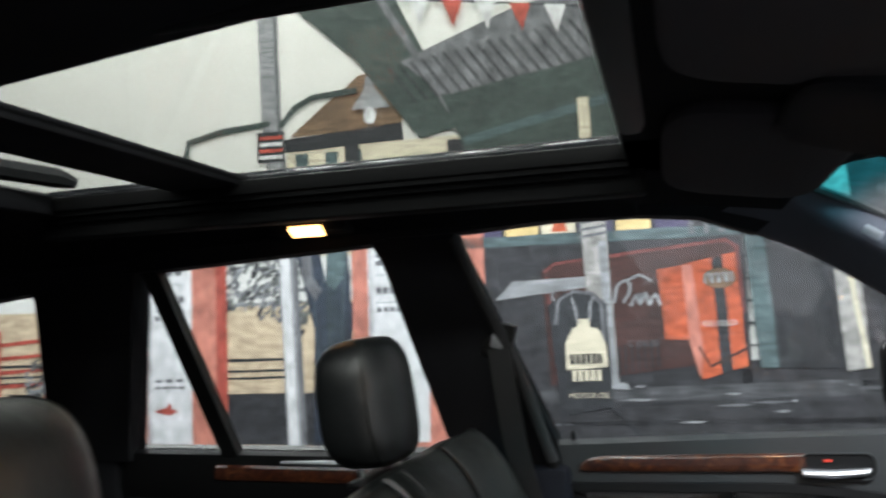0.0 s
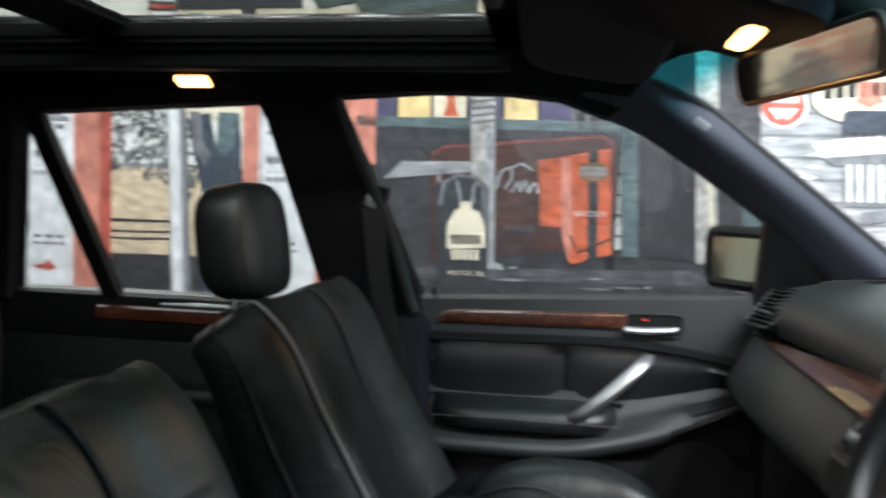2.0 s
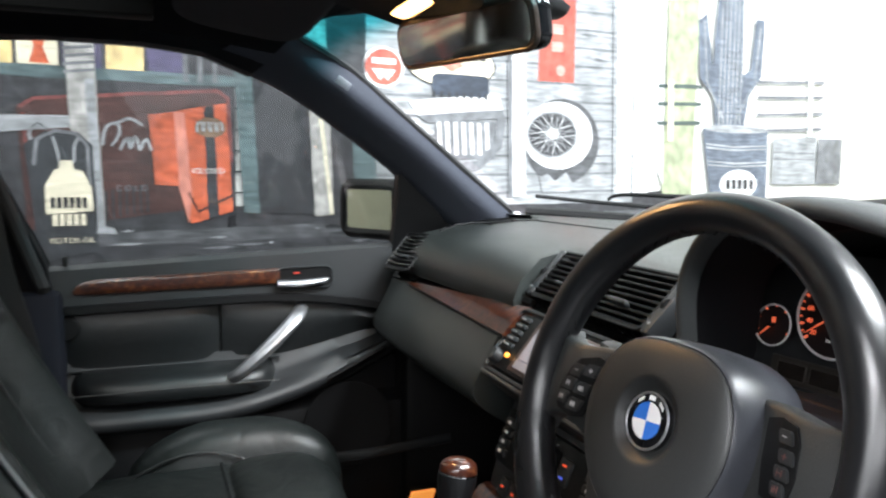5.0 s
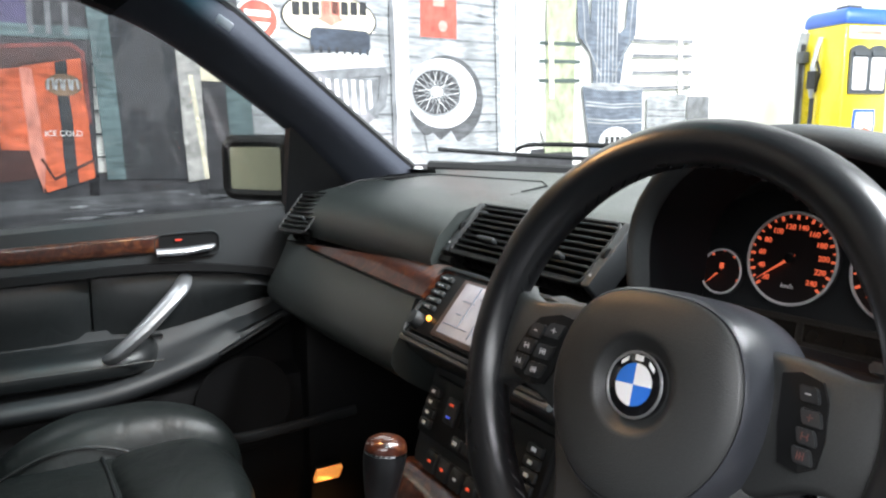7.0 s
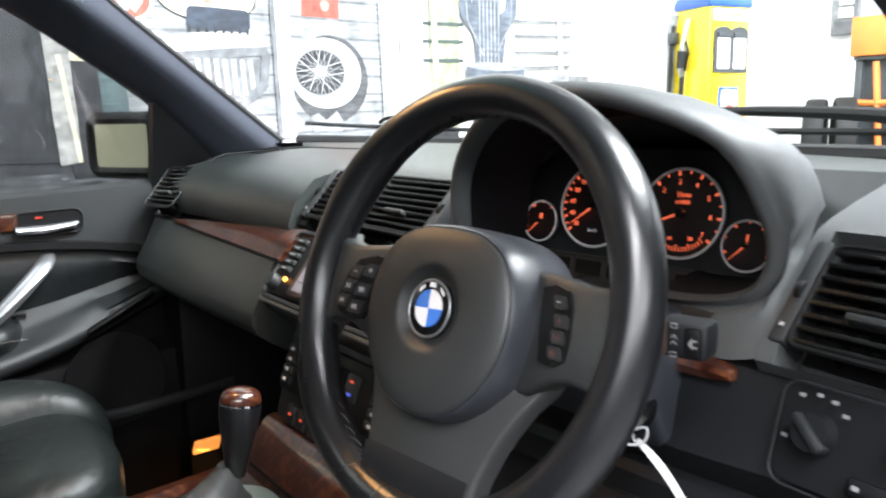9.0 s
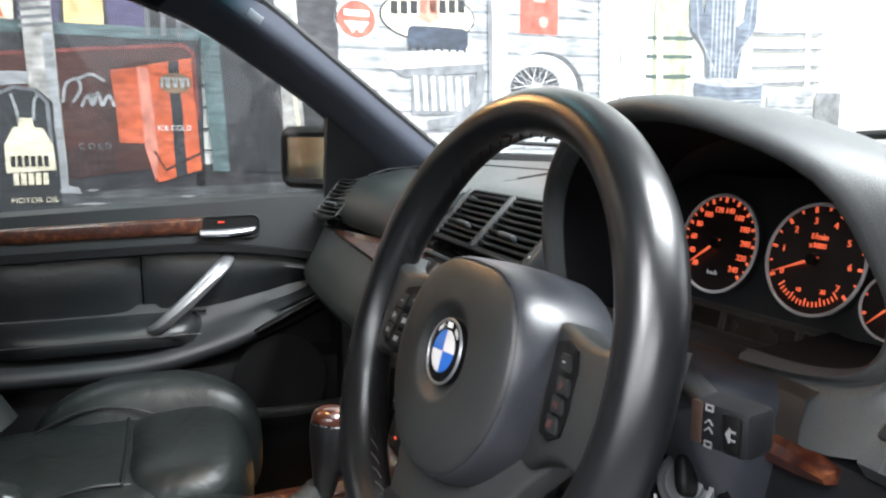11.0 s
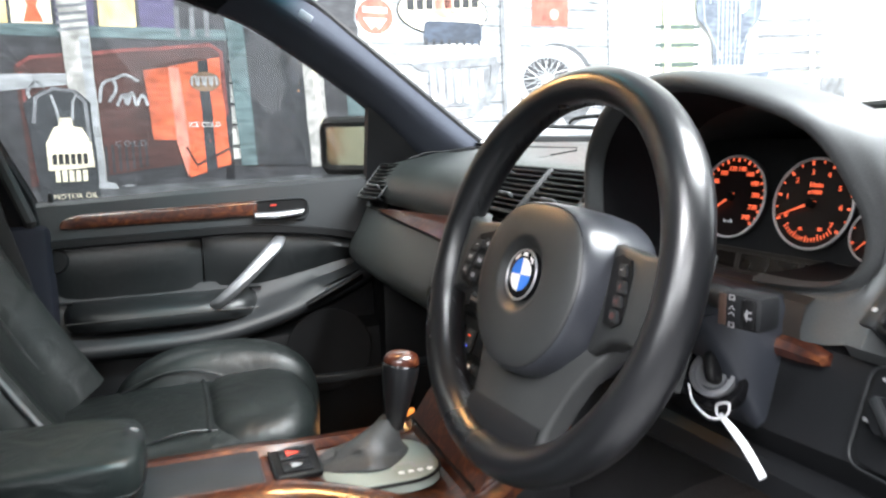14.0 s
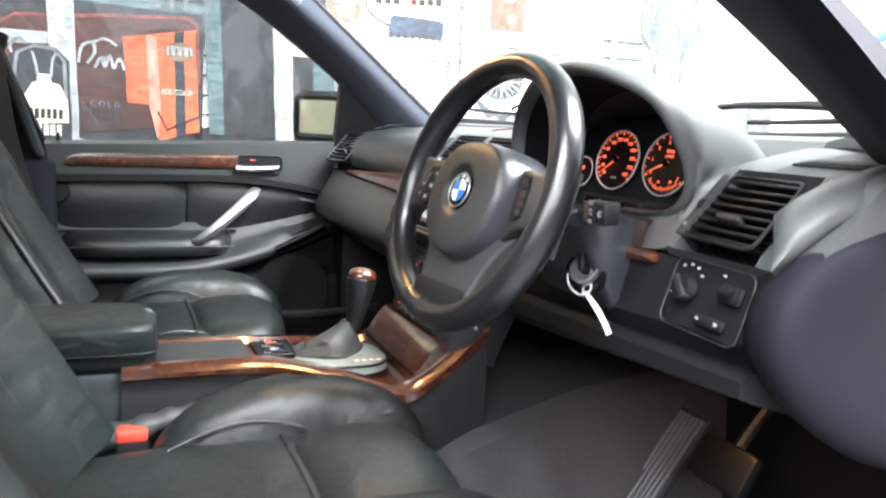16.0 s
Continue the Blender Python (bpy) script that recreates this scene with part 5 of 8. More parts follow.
# door mirror outside the window
dm = thing("door_mirror", (0.58, 0.86, 1.12), "black outside door mirror with square glass", "door mirror")
DMX = pose(0.548, 0.965, 1.182, 0, 0, 31)
rows = []
for f, s in ((0.0, 1.08), (0.3, 1.08), (0.7, 0.96), (1.0, 0.6)):
    rows.append([(0.015 + 0.11 * f, a * s, b * s) for a, b in rect(-0.098, -0.068, 0.098, 0.068, 0.026)])
part("shell", moved(loft(rows, ring=True, ends=True), DMX), GLOSSBLACK, dm)
part("bezel", moved(tube([(0.012, a, b) for a, b in rect(-0.086, -0.058, 0.086, 0.058, 0.02)], 0.014, 8, closed=True, up=(1, 0, 0)), DMX), DARK, dm)
part("glass", moved(prism(rect(-0.080, -0.052, 0.080, 0.052, 0.016), 0.003, lambda a, b, d: (0.008 - d, a, b)), DMX @ pose(0, 0, 0, 0, 0, 0)), MIRROR_TINTED, dm, "mirror glass")
part("foot", tube([(0.64, 0.78, 1.10), (0.63, 0.86, 1.11), (0.62, 0.93, 1.13)], 0.028, 10), DARK, dm)

# rear-view mirror
rm = thing("rear_view_mirror", (0.42, -0.05, 1.41), "black framed rear-view mirror under the windscreen top", "mirror")
RMX = Matrix.Translation((0.388, -0.028, 1.428)) @ pose(0, 0, 0, 0, -12, 18)
part("shell", moved(loft([[(d, a * s, b * s) for a, b in rect(-0.115, -0.0275, 0.115, 0.0275, 0.017, 6)] for d, s in ((0.0, 1.0), (0.006, 1.03), (0.016, 1.03), (0.028, 0.93), (0.038, 0.74), (0.044, 0.45))], ring=True, ends=True), RMX), GLOSSBLACK, rm, "glossy black mirror shell")
part("bezel", moved(tube([(-0.001, a, b) for a, b in rect(-0.1125, -0.0248, 0.1125, 0.0248, 0.015, 6)], 0.0042, 8, closed=True, up=(1, 0, 0)), RMX), BRONZE, rm, "dull bronze rim")
part("glass", moved(prism(rect(-0.1095, -0.0225, 0.1095, 0.0225, 0.013), 0.003, lambda a, b, d: (-0.003 - d, a, b)), RMX), MIRROR, rm, "mirror glass")
part("stem", tube([(0.425, -0.03, 1.435), (0.445, -0.038, 1.452), (0.462, -0.045, 1.476)], [0.015, 0.014, 0.02], 12), DARK, rm)
# sensor cover that carries the mirror, lying along the glass
rows = []
for k in range(13):
    f = 1.0 - 0.175 * k / 12
    c = Vector(screen(-0.05, f))
    wide = 0.040 * (1 - 0.55 * (k / 12) ** 2.5)
    deep = 0.040 * (1 - 0.72 * (k / 12) ** 2) * min(1.0, 0.55 + 0.15 * k)
    rows.append([c + Vector((-0.004 - deep * 0.45 * max(0.0, math.cos(q)) ** 0.7, wide * math.sin(q), -0.006 - deep * max(0.0, math.cos(q)) ** 0.7)) for q in [math.pi * (m / 12 - 0.5) for m in range(13)]])
part("sensor_cover", loft(rows, ring=True, ends=True), HARD, rm, "smooth dark sensor cover on the glass", smooth=60)
# sun visors
for s in (1, -1):
    v = thing("sun_visor", (0.2, s * 0.33, 1.51), "dark cloth sun visor folded up under the roof", "sun visor", "sun visors")
    part("board", moved(cushion(0.20, 0.40, 0.026, 0.45, 40, 14), pose(0.195, s * 0.25, 1.510, s * -3, 9, 0)), VISOR_LIT, v)
    part("hinge_rod", tube([(0.285, s * 0.10, 1.500), (0.285, s * 0.40, 1.500)], 0.005, 8), DARK, v)

# ---- dashboard ----
dash = thing("dashboard", (0.7, 0.0, 0.9), "dark green-grey soft plastic dashboard with wood inlay", "dashboard")


def dash_row(y):
    """The dash section at y from the windscreen base over the top and down its face."""
    q = abs(y) / 0.72
    fx = 0.555 - 0.02 * q * q if y > 0 else 0.575
    tip = screen(max(-0.64, min(0.64, y)), 0)[0]
    zt = 1.160
    return [(tip + 0.01, y, 1.183), (tip - 0.06, y, zt + 0.027), (0.80, y, zt + 0.020), (0.70, y, zt + 0.009), (fx + 0.055, y, zt - 0.012), (fx + 0.022, y, zt - 0.045), (fx + 0.010, y, 1.085), (fx + 0.016, y, 1.066)]


def closed(row):
    """A dash section closed underneath."""
    return [*row, (0.72, row[0][1], 1.02), (row[0][0], row[0][1], 1.05)]


rows = [closed(dash_row(0.725 - 0.534 * i / 24)) for i in range(25)]
for i in range(3):
    rows[i] = [(x, y, z - (0.02, 0.006, 0.001)[i]) for x, y, z in rows[i]]
part("top_pad", loft(rows, ring=True, ends=True), SOFT, dash, "soft grained upper pad")
rows = [closed([*dash_row(y)[:3], (0.70, y, 1.1685), (0.664, y, 1.164), (0.652, y, 1.158), (0.655, y, 1.150)]) for y in [0.191 - 0.321 * i / 12 for i in range(13)]]
part("centre_pad", loft(rows, ring=True, ends=True), SOFT, dash)
part("rear_pad", loft([closed(dash_row(-0.13 - 0.40 * i / 10)[:3] + [(0.75, -0.13 - 0.40 * i / 10, 1.10)]) for i in range(11)], ring=True, ends=True), SOFT, dash)
rows = []
# the pad sinks into a pocket behind the side vent
for y, d in ((-0.512, 0.0), (-0.526, 0.0), (-0.5285, 0.034), (-0.642, 0.034), (-0.645, 0.0), (-0.668, 0.0), (-0.690, 0.0), (-0.710, 0.0)):
    tip = screen(max(-0.64, y), 0)[0]
    u, v = 0.75 * d, -0.66 * d
    rows.append(closed([(tip + 0.01, y, 1.178), (tip - 0.06, y, 1.181), (0.80, y, 1.173), (0.74, y, 1.161), (0.695, y, 1.150), (0.674, y, 1.143), (0.663 + u, y, 1.134 + v), (0.630 + u, y, 1.099 + v), (0.598 + u, y, 1.065 + v), (0.592, y, 1.054), (0.600, y, 1.044)]))
part("driver_pad", loft(rows, ring=True, ends=True), SOFT_LIT, dash, smooth=35)
# airbag lid seam
part("lid_seam", tube([(0.60, 0.60, 1.158), (0.64, 0.60, 1.170), (0.76, 0.585, 1.1768), (0.785, 0.55, 1.1790), (0.80, 0.25, 1.1800), (0.77, 0.20, 1.1775), (0.72, 0.195, 1.1712)], 0.0016, 5), DARK, dash)
# lower glovebox front under the wood inlay, which lies back like the radio beside it
def inlay(y):
    """Top and lower edge of the wood inlay at y, as x, z pairs."""
    f = min(1.0, max(0.0, (0.60 - y) / 0.452))
    return (0.541 + 0.036 * f, 1.0575 + 0.022 * f), (0.535 - 0.006 * f, 1.0535 - 0.0095 * f)


rows = []
for i in range(25):
    y = 0.715 - 0.545 * i / 24
    c = 0.010 * math.sin(math.pi * i / 24)
    (tx, tz), (lx, lz) = inlay(y)
    rows.append([(0.60, y, 1.055), (lx + 0.012, y, lz - 0.001), (lx + 0.001, y, lz - 0.003), (0.516 - c, y, 1.01), (0.494 - c, y, 0.972), (0.491 - c, y, 0.955), (0.498 - c, y, 0.940), (0.52, y, 0.922), (0.60, y, 0.87), (0.70, y, 0.82), (0.75, y, 0.90)])
part("glovebox_front", loft(rows, ring=True, ends=True), SOFT, dash)
part("groove", tube([(0.566 + 0.018 * i / 20, 0.71 - 0.545 * i / 20, 1.068 + 0.017 * min(1.0, i / 12)) for i in range(21)], 0.0065, 6), DARK, dash)
# shelf coloured near black for the shade under the glovebox
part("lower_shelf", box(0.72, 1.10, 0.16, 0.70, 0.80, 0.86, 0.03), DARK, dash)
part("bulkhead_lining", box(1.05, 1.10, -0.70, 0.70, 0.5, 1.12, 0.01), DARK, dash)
# long wood inlay, narrow at the door and broad at the centre
rows = []
for i in range(31):
    y = 0.600 - 0.450 * i / 30
    (tx, tz), (lx, lz) = inlay(y)
    k = 0.2 + 0.8 * i / 30
    rows.append([(tx + 0.006, y, tz - 0.006), (tx, y, tz), (tx - 0.003, y, tz + 0.002 * k)] + [(tx + (lx - tx) * f - 0.004 * k * math.sin(math.pi * f), y, tz + (lz - tz) * f + 0.006 * k * math.sin(math.pi * f)) for f in (0.25, 0.5, 0.75)] + [(lx - 0.002, y, lz + 0.001), (lx + 0.002, y, lz - 0.002), (lx + 0.012, y, lz - 0.004)])
part("wood_inlay", loft(rows, ring=True, ends=True), WOOD, dash, "glossy burl wood inlay")
part("inlay_edge", tube([(inlay(y)[1][0] - 0.001, y, inlay(y)[1][1] - 0.003) for y in [0.602 - 0.452 * i / 24 for i in range(25)]], 0.0018, 6), DARK, dash)


def vent(name, m, w, h, slats, halves=1, knobs=True):
    """An air vent facing its own -x: rim, recess, glossy slats, upright fins behind them and a thumb knob per half."""
    frame_ = part(name, moved(tube([(0, a, b) for a, b in rect(-w / 2, -h / 2, w / 2, h / 2, 0.010)], 0.0024, 6, closed=True, up=(1, 0, 0)), m), DARK, dash, "black air vent with fine slats")
    part("recess", moved(box(0.030, 0.034, -w / 2, w / 2, -h / 2, h / 2), m), DARK, frame_, smooth=0)
    for k in range(slats):
        z = -h / 2 + h * (k + 0.5) / slats
        part("slat", moved(moved(box(-0.007, 0.014, -w / 2 + 0.002, w / 2 - 0.002, -0.0017, 0.0017, 0.0008, 2), pose(0.005, 0, z, 0, -16, 0)), m), SLAT, frame_)
    for k in range(1, int(w / 0.016)):
        y = -w / 2 + 0.016 * k
        part("fin", moved(box(0.016, 0.029, y - 0.0007, y + 0.0007, -h / 2 + 0.002, h / 2 - 0.002), m), DARK, frame_, smooth=0)
    for k in range(halves):
        y = -w / 2 + w * (k + 0.5) / halves
        if knobs:
            part("thumb_knob", moved(box(-0.010, 0.002, y - 0.019, y + 0.019, -h * 0.18 - 0.0034, -h * 0.18 + 0.0034, 0.0028), m), HARD, frame_)
        if k:
            part("mullion", moved(box(-0.006, 0.012, y - w / halves / 2 - 0.005, y - w / halves / 2 + 0.005, -h / 2, h / 2, 0.003), m), HARD, frame_)
    return frame_


def cheek(m, y, h, s_):
    """The narrow strip beside a vent with a ribbed thumb wheel and its mark."""
    c_ = part("vent_cheek", moved(box(-0.003, 0.03, y - 0.007, y + 0.007, -h / 2, h / 2, 0.003), m), HARD, dash)
    part("vent_wheel", moved(lathe([(0.0, -0.003), (0.008, -0.003), (0.009, 0.0), (0.008, 0.003), (0.0, 0.003)], 20), m @ pose(0.001, y, 0.0, 90, 0, 0)), DARK, c_)
    part("wheel_mark", moved(box(-0.0042, -0.0028, y - 0.0016, y + 0.0016, -h * 0.36, -h * 0.36 + 0.003), m), PALE, c_, smooth=0)


SLAT = mat("slat_black", (0.0040, 0.0042, 0.0046), 0.34, spec=0.28, vary=0.08)
PALE = mat("legend_grey", (0.24, 0.24, 0.245), 0.5, vary=0.05)
VC, VR = pose(0.612, 0.036, 1.128, 0, 45, 0), pose(0.625, -0.586, 1.102, 0, 41, -5)
vent("air_vent", VC, 0.272, 0.084, 9, 2)
vent("air_vent", pose(0.552, 0.660, 1.111, 0, 45, 20), 0.078, 0.096, 9)
vent("air_vent", VR, 0.108, 0.088, 8)
cheek(VC, 0.145, 0.088, 1)
cheek(VC, -0.145, 0.088, -1)
cheek(VR, 0.0615, 0.090, 1)
# defroster slots on the outer top corners
for s in (1, -1):
    for k in range(7):
        zt = 1.1712 + 0.0012 * k if s > 0 else 1.1545 + 0.0016 * k
        part("defrost_slot", box(0.70 + 0.010 * k, 0.705 + 0.010 * k, s * 0.62 - 0.045, s * 0.62 + 0.045, 1.140, zt, 0.001), DARK, dash)
part("airbag_clip", moved(lathe([(0.0, 0.006), (0.008, 0.005), (0.010, 0.0), (0.0, 0.0)], 12), pose(0.795, 0.655, 1.185)), WHITEP, dash, "small white clip at the pillar foot")

# centre stack: radio with screen, climate panel, lower switches
STACK = pose(0.543, 0.0, 1.033, 0, 40, 0)  # its own -x faces the seats
rows = []
for z, hw, x in ((0.052, 0.150, 0.004), (0.044, 0.158, -0.004), (0.0, 0.162, -0.005), (-0.045, 0.162, -0.004), (-0.056, 0.158, 0.0), (-0.062, 0.150, 0.010)):
    rows.append([(x + 0.03, hw + 0.016, z), (x + 0.006, hw + 0.010, z), (x, hw, z), (x, 0, z), (x, -hw, z), (x + 0.006, -hw - 0.010, z), (x + 0.03, -hw - 0.016, z), (x + 0.10, -hw, z), (x + 0.10, hw, z)])
stack = part("stack_panel", moved(loft(rows, ring=True, ends=True), STACK), HARD, dash)
CLIM = pose(0.562, 0.0, 0.998, 0, 22, 0)  # the climate panel stands back under the radio
rows = []
for z, hw, x in ((-0.02, 0.140, 0.0), (-0.06, 0.138, 0.0), (-0.12, 0.132, 0.0), (-0.165, 0.128, 0.002), (-0.185, 0.124, 0.006)):
    rows.append([(x + 0.03, hw + 0.016, z), (x + 0.006, hw + 0.008, z), (x, hw - 0.002, z), (x, 0, z), (x, -hw + 0.002, z), (x + 0.006, -hw - 0.008, z), (x + 0.03, -hw - 0.016, z), (x + 0.10, -hw, z), (x + 0.10, hw, z)])
part("climate_housing", moved(loft(rows, ring=True, ends=True), CLIM), HARD, dash)
radio = thing("navigation_unit", (0.5, 0.0, 1.0), "black navigation unit with lit screen and side buttons", "car radio")
part("face", moved(box(-0.014, 0.01, -0.150, 0.150, -0.047, 0.046, 0.008), STACK), DARK, radio)
screen_mat = mat("map_screen", (0.3, 0.3, 0.33), 0.2, emit=(0.56, 0.54, 0.66), power=0.22, vary=0.2, spread=40)
part("screen_rim", moved(box(-0.017, -0.010, -0.090, 0.090, -0.042, 0.042, 0.004), STACK), BRONZE, radio, "brownish rim of the screen")
scr = part("screen", moved(box(-0.0185, -0.012, -0.078, 0.078, -0.035, 0.037, 0.002), STACK), screen_mat, radio, "pale lit map screen")
for y0, y1, z0, z1 in ((0.060, 0.035, 0.012, 0.0135), (0.058, 0.048, -0.006, -0.0045), (0.030, -0.010, 0.020, 0.0212), (0.072, 0.020, -0.022, -0.0208), (0.010, 0.0115, -0.03, 0.03), (0.040, 0.0412, -0.02, 0.034), (-0.03, -0.06, 0.002, 0.0035)):
    part("map_line", moved(box(-0.0195, -0.0182, min(y0, y1), max(y0, y1), z0, z1), STACK), P_BLUE, scr, smooth=0)
for s in (1, -1):
    for k in range(5):
        b_ = part("button", moved(box(-0.019, -0.012, s * 0.126 - 0.015, s * 0.126 + 0.015, -0.013 + 0.0108 * k, -0.0052 + 0.0108 * k, 0.0022), STACK), HARD, radio)
        for u in (-0.006, 0.001):
            part("legend", moved(box(-0.0202, -0.0186, s * 0.126 + u, s * 0.126 + u + 0.004, -0.0102 + 0.0108 * k, -0.0085 + 0.0108 * k), STACK), PALE, b_, smooth=0)
    part("dial_knob", moved(lathe([(0.0, 0.016), (0.0095, 0.015), (0.0105, 0.012), (0.0115, 0.0), (0.0, 0.0)], 24), STACK @ pose(-0.012, s * 0.131, -0.031, 0, -90, 0)), HARD, radio)
amber = mat("amber_glow", (1, 0.5, 0.1), 0.4, emit=(1.0, 0.33, 0.03), power=4.0)
part("amber_light", moved(box(-0.0180, -0.012, 0.108, 0.114, -0.026, -0.020, 0.001), STACK), amber, radio, "lit amber key")
part("surround", moved(tube([(-0.012, a, b) for a, b in rect(-0.156, -0.052, 0.156, 0.050, 0.012)], 0.0035, 6, closed=True, up=(1, 0, 0)), STACK), HARD, radio)
part("lower_bar", moved(tube([(-0.008, 0.156 - 0.312 * k / 12, -0.056) for k in range(13)], 0.0045, 8), STACK), PIPING, radio, "grey bar under the radio")
clim = thing("climate_panel", (0.51, 0.0, 0.9), "black climate control panel with lit red and blue marks", "control panel")
part("face", moved(box(-0.008, 0.012, -0.128, 0.128, -0.136, -0.058, 0.006), CLIM), DARK, clim)
red_glow = mat("red_glow", (0.8, 0.1, 0.05), 0.4, emit=(1.0, 0.10, 0.03), power=0.5)
blue_glow = mat("blue_glow", (0.1, 0.15, 0.8), 0.4, emit=(0.1, 0.16, 1.0), power=0.5)
for y in (0.106, -0.106):
    for k in range(4):
        part("key", moved(box(-0.013, -0.006, y - 0.013, y + 0.013, -0.125 + 0.0137 * k, -0.114 + 0.0137 * k, 0.002), CLIM), HARD, clim)
        part("legend", moved(box(-0.0142, -0.0128, y - 0.0035, y + 0.0035, -0.1215 + 0.0137 * k, -0.1175 + 0.0137 * k), CLIM), WHITEP, clim, smooth=0)
for y in (0.060, -0.048):
    r_ = part("temperature_rocker", moved(box(-0.012, -0.006, y - 0.013, y + 0.013, -0.107, -0.074, 0.003), CLIM), HARD, clim)
    part("warm_mark", moved(box(-0.0132, -0.0118, y - 0.004, y + 0.004, -0.084, -0.0815), CLIM), red_glow, r_, smooth=0)
    part("cool_mark", moved(box(-0.0132, -0.0118, y - 0.004, y + 0.004, -0.0995, -0.097), CLIM), blue_glow, r_, smooth=0)
for y in (0.030, 0.006, -0.018):
    part("key", moved(box(-0.012, -0.006, y - 0.010, y + 0.010, -0.128, -0.114, 0.002), CLIM), HARD, clim)
part("legend", moved(box(-0.0132, -0.0118, 0.026, 0.034, -0.123, -0.119), CLIM), WHITEP, clim, smooth=0)
part("display", moved(box(-0.0095, -0.007, -0.030, 0.038, -0.104, -0.072), CLIM), GLOSSBLACK, clim, smooth=0)
for k in range(6):
    rocker = part("switch", moved(box(-0.008, 0.002, -0.088 + 0.030 * k, -0.063 + 0.030 * k, -0.172, -0.146, 0.003), CLIM), HARD, clim)
    part("legend", moved(box(-0.0092, -0.0078, -0.079 + 0.030 * k, -0.073 + 0.030 * k, -0.160, -0.157), CLIM), red_glow if k % 3 else WHITEP, rocker, smooth=0)

# ---- instrument cluster ----
CLU = pose(0.694, -0.318, 1.118, 0, 12, 5.5) @ Matrix(((0, 0, -1, 0), (-1, 0, 0, 0), (0, 1, 0, 0), (0, 0, 0, 1)))  # own x to the driver's right, y up, z to the driver
clu = thing("instrument_cluster", label="dark instrument cluster with four orange lit dials", category="instrument cluster", m=CLU)
part("back_plate", prism(rect(-0.152, -0.085, 0.150, 0.085, 0.05, 6), 0.01, lambda a, b, d: (a, b, -0.012 - d)), HARD, clu, local=True, smooth=0)
dial_glow = mat("dial_glow", (0.9, 0.2, 0.1), 0.5, emit=(1.0, 0.15, 0.06), power=1.0)
dial_face = mat("dial_face", (0.012, 0.008, 0.008), 0.4, vary=0.1)


def gauge(cx, cy, r, a0, a1, ticks, numbers, needle, name):
    g = part(name, prism(disc(cx, cy, r, n=48), 0.006, lambda a, b, d: (a, b, -0.008 + d)), dial_face, clu, "round dial with orange lit scale", local=True, smooth=0)
    part("ring", moved(tube([(r * math.cos(q), r * math.sin(q), 0) for q in [2 * math.pi * i / 56 for i in range(56)]], r * 0.018 + 0.0007, 8, closed=True), pose(cx, cy, 0.0)), DIALRING, g, "silver dial ring", local=True)
    for k in range(ticks):
        a = radians(a0 + (a1 - a0) * k / (ticks - 1))
        c, s_ = math.cos(a), math.sin(a)
        w, l0 = (0.0011, 0.86) if k % 2 == 0 else (0.0007, 0.90)
        poly = [(cx + r * l0 * c - w * s_, cy + r * l0 * s_ + w * c), (cx + r * 0.96 * c - w * s_, cy + r * 0.96 * s_ + w * c), (cx + r * 0.96 * c + w * s_, cy + r * 0.96 * s_ - w * c), (cx + r * l0 * c + w * s_, cy + r * l0 * s_ - w * c)]
        part("tick", prism(poly, 0.0008, lambda p, q, d: (p, q, -0.0015 + d)), dial_glow, g, local=True, smooth=0)
    for k, text in enumerate(numbers):
        a = radians(a0 + (a1 - a0) * k / max(len(numbers) - 1, 1))
        lettering(text, r * 0.165, pose(cx + r * 0.70 * math.cos(a), cy + r * 0.70 * math.sin(a), -0.001), dial_glow, g, "numeral")
    a = radians(needle)
    c, s_ = math.cos(a), math.sin(a)
    w = r * 0.022 + 0.0004
    part("needle", prism([(cx - w * s_, cy + w * c), (cx + r * 0.86 * c, cy + r * 0.86 * s_), (cx + w * s_, cy - w * c), (cx - 0.15 * r * c, cy - 0.15 * r * s_)], 0.001, lambda p, q, d: (p, q, 0.002 + d)), dial_glow, g, "orange lit needle", local=True, smooth=0)
    part("cap", moved(lathe([(0.0, 0.005), (r * 0.10, 0.004), (r * 0.12, 0.0), (0.0, 0.0)], 20), pose(cx, cy, 0.001)), DARK, g, local=True)
    return g


gauge(-0.0505, 0.022, 0.0432, 222, -42, 25, [str(v) for v in range(20, 260, 20)], 218, "speedometer")
RX = 0.0485
g = gauge(RX, 0.022, 0.0432, 205, -38, 15, [str(v) for v in range(0, 8)], 203, "rev_counter")
lettering("1/min", 0.007, pose(RX, 0.040, -0.001), dial_glow, g, "small_print")
lettering("x1000", 0.006, pose(RX, 0.033, -0.001), dial_glow, g, "small_print")
for k in range(17):
    q = radians(222 + 5.8 * k)
    c_, s_ = math.cos(q), math.sin(q)
    r0 = 0.0325 if k % 4 else 0.0305
    part("economy_tick", prism([(RX + r0 * c_ - 0.00042 * s_, 0.022 + r0 * s_ + 0.00042 * c_), (RX + 0.0365 * c_ - 0.00042 * s_, 0.022 + 0.0365 * s_ + 0.00042 * c_), (RX + 0.0365 * c_ + 0.00042 * s_, 0.022 + 0.0365 * s_ - 0.00042 * c_), (RX + r0 * c_ + 0.00042 * s_, 0.022 + r0 * s_ - 0.00042 * c_)], 0.0008, lambda p, q_, d: (p, q_, -0.0012 + d)), dial_glow, g, local=True, smooth=0)
for text, a in (("10", 250), ("30", 298)):
    lettering(text, 0.005, pose(RX + 0.0265 * math.cos(radians(a)), 0.022 + 0.0265 * math.sin(radians(a)), -0.001), dial_glow, g, "numeral")
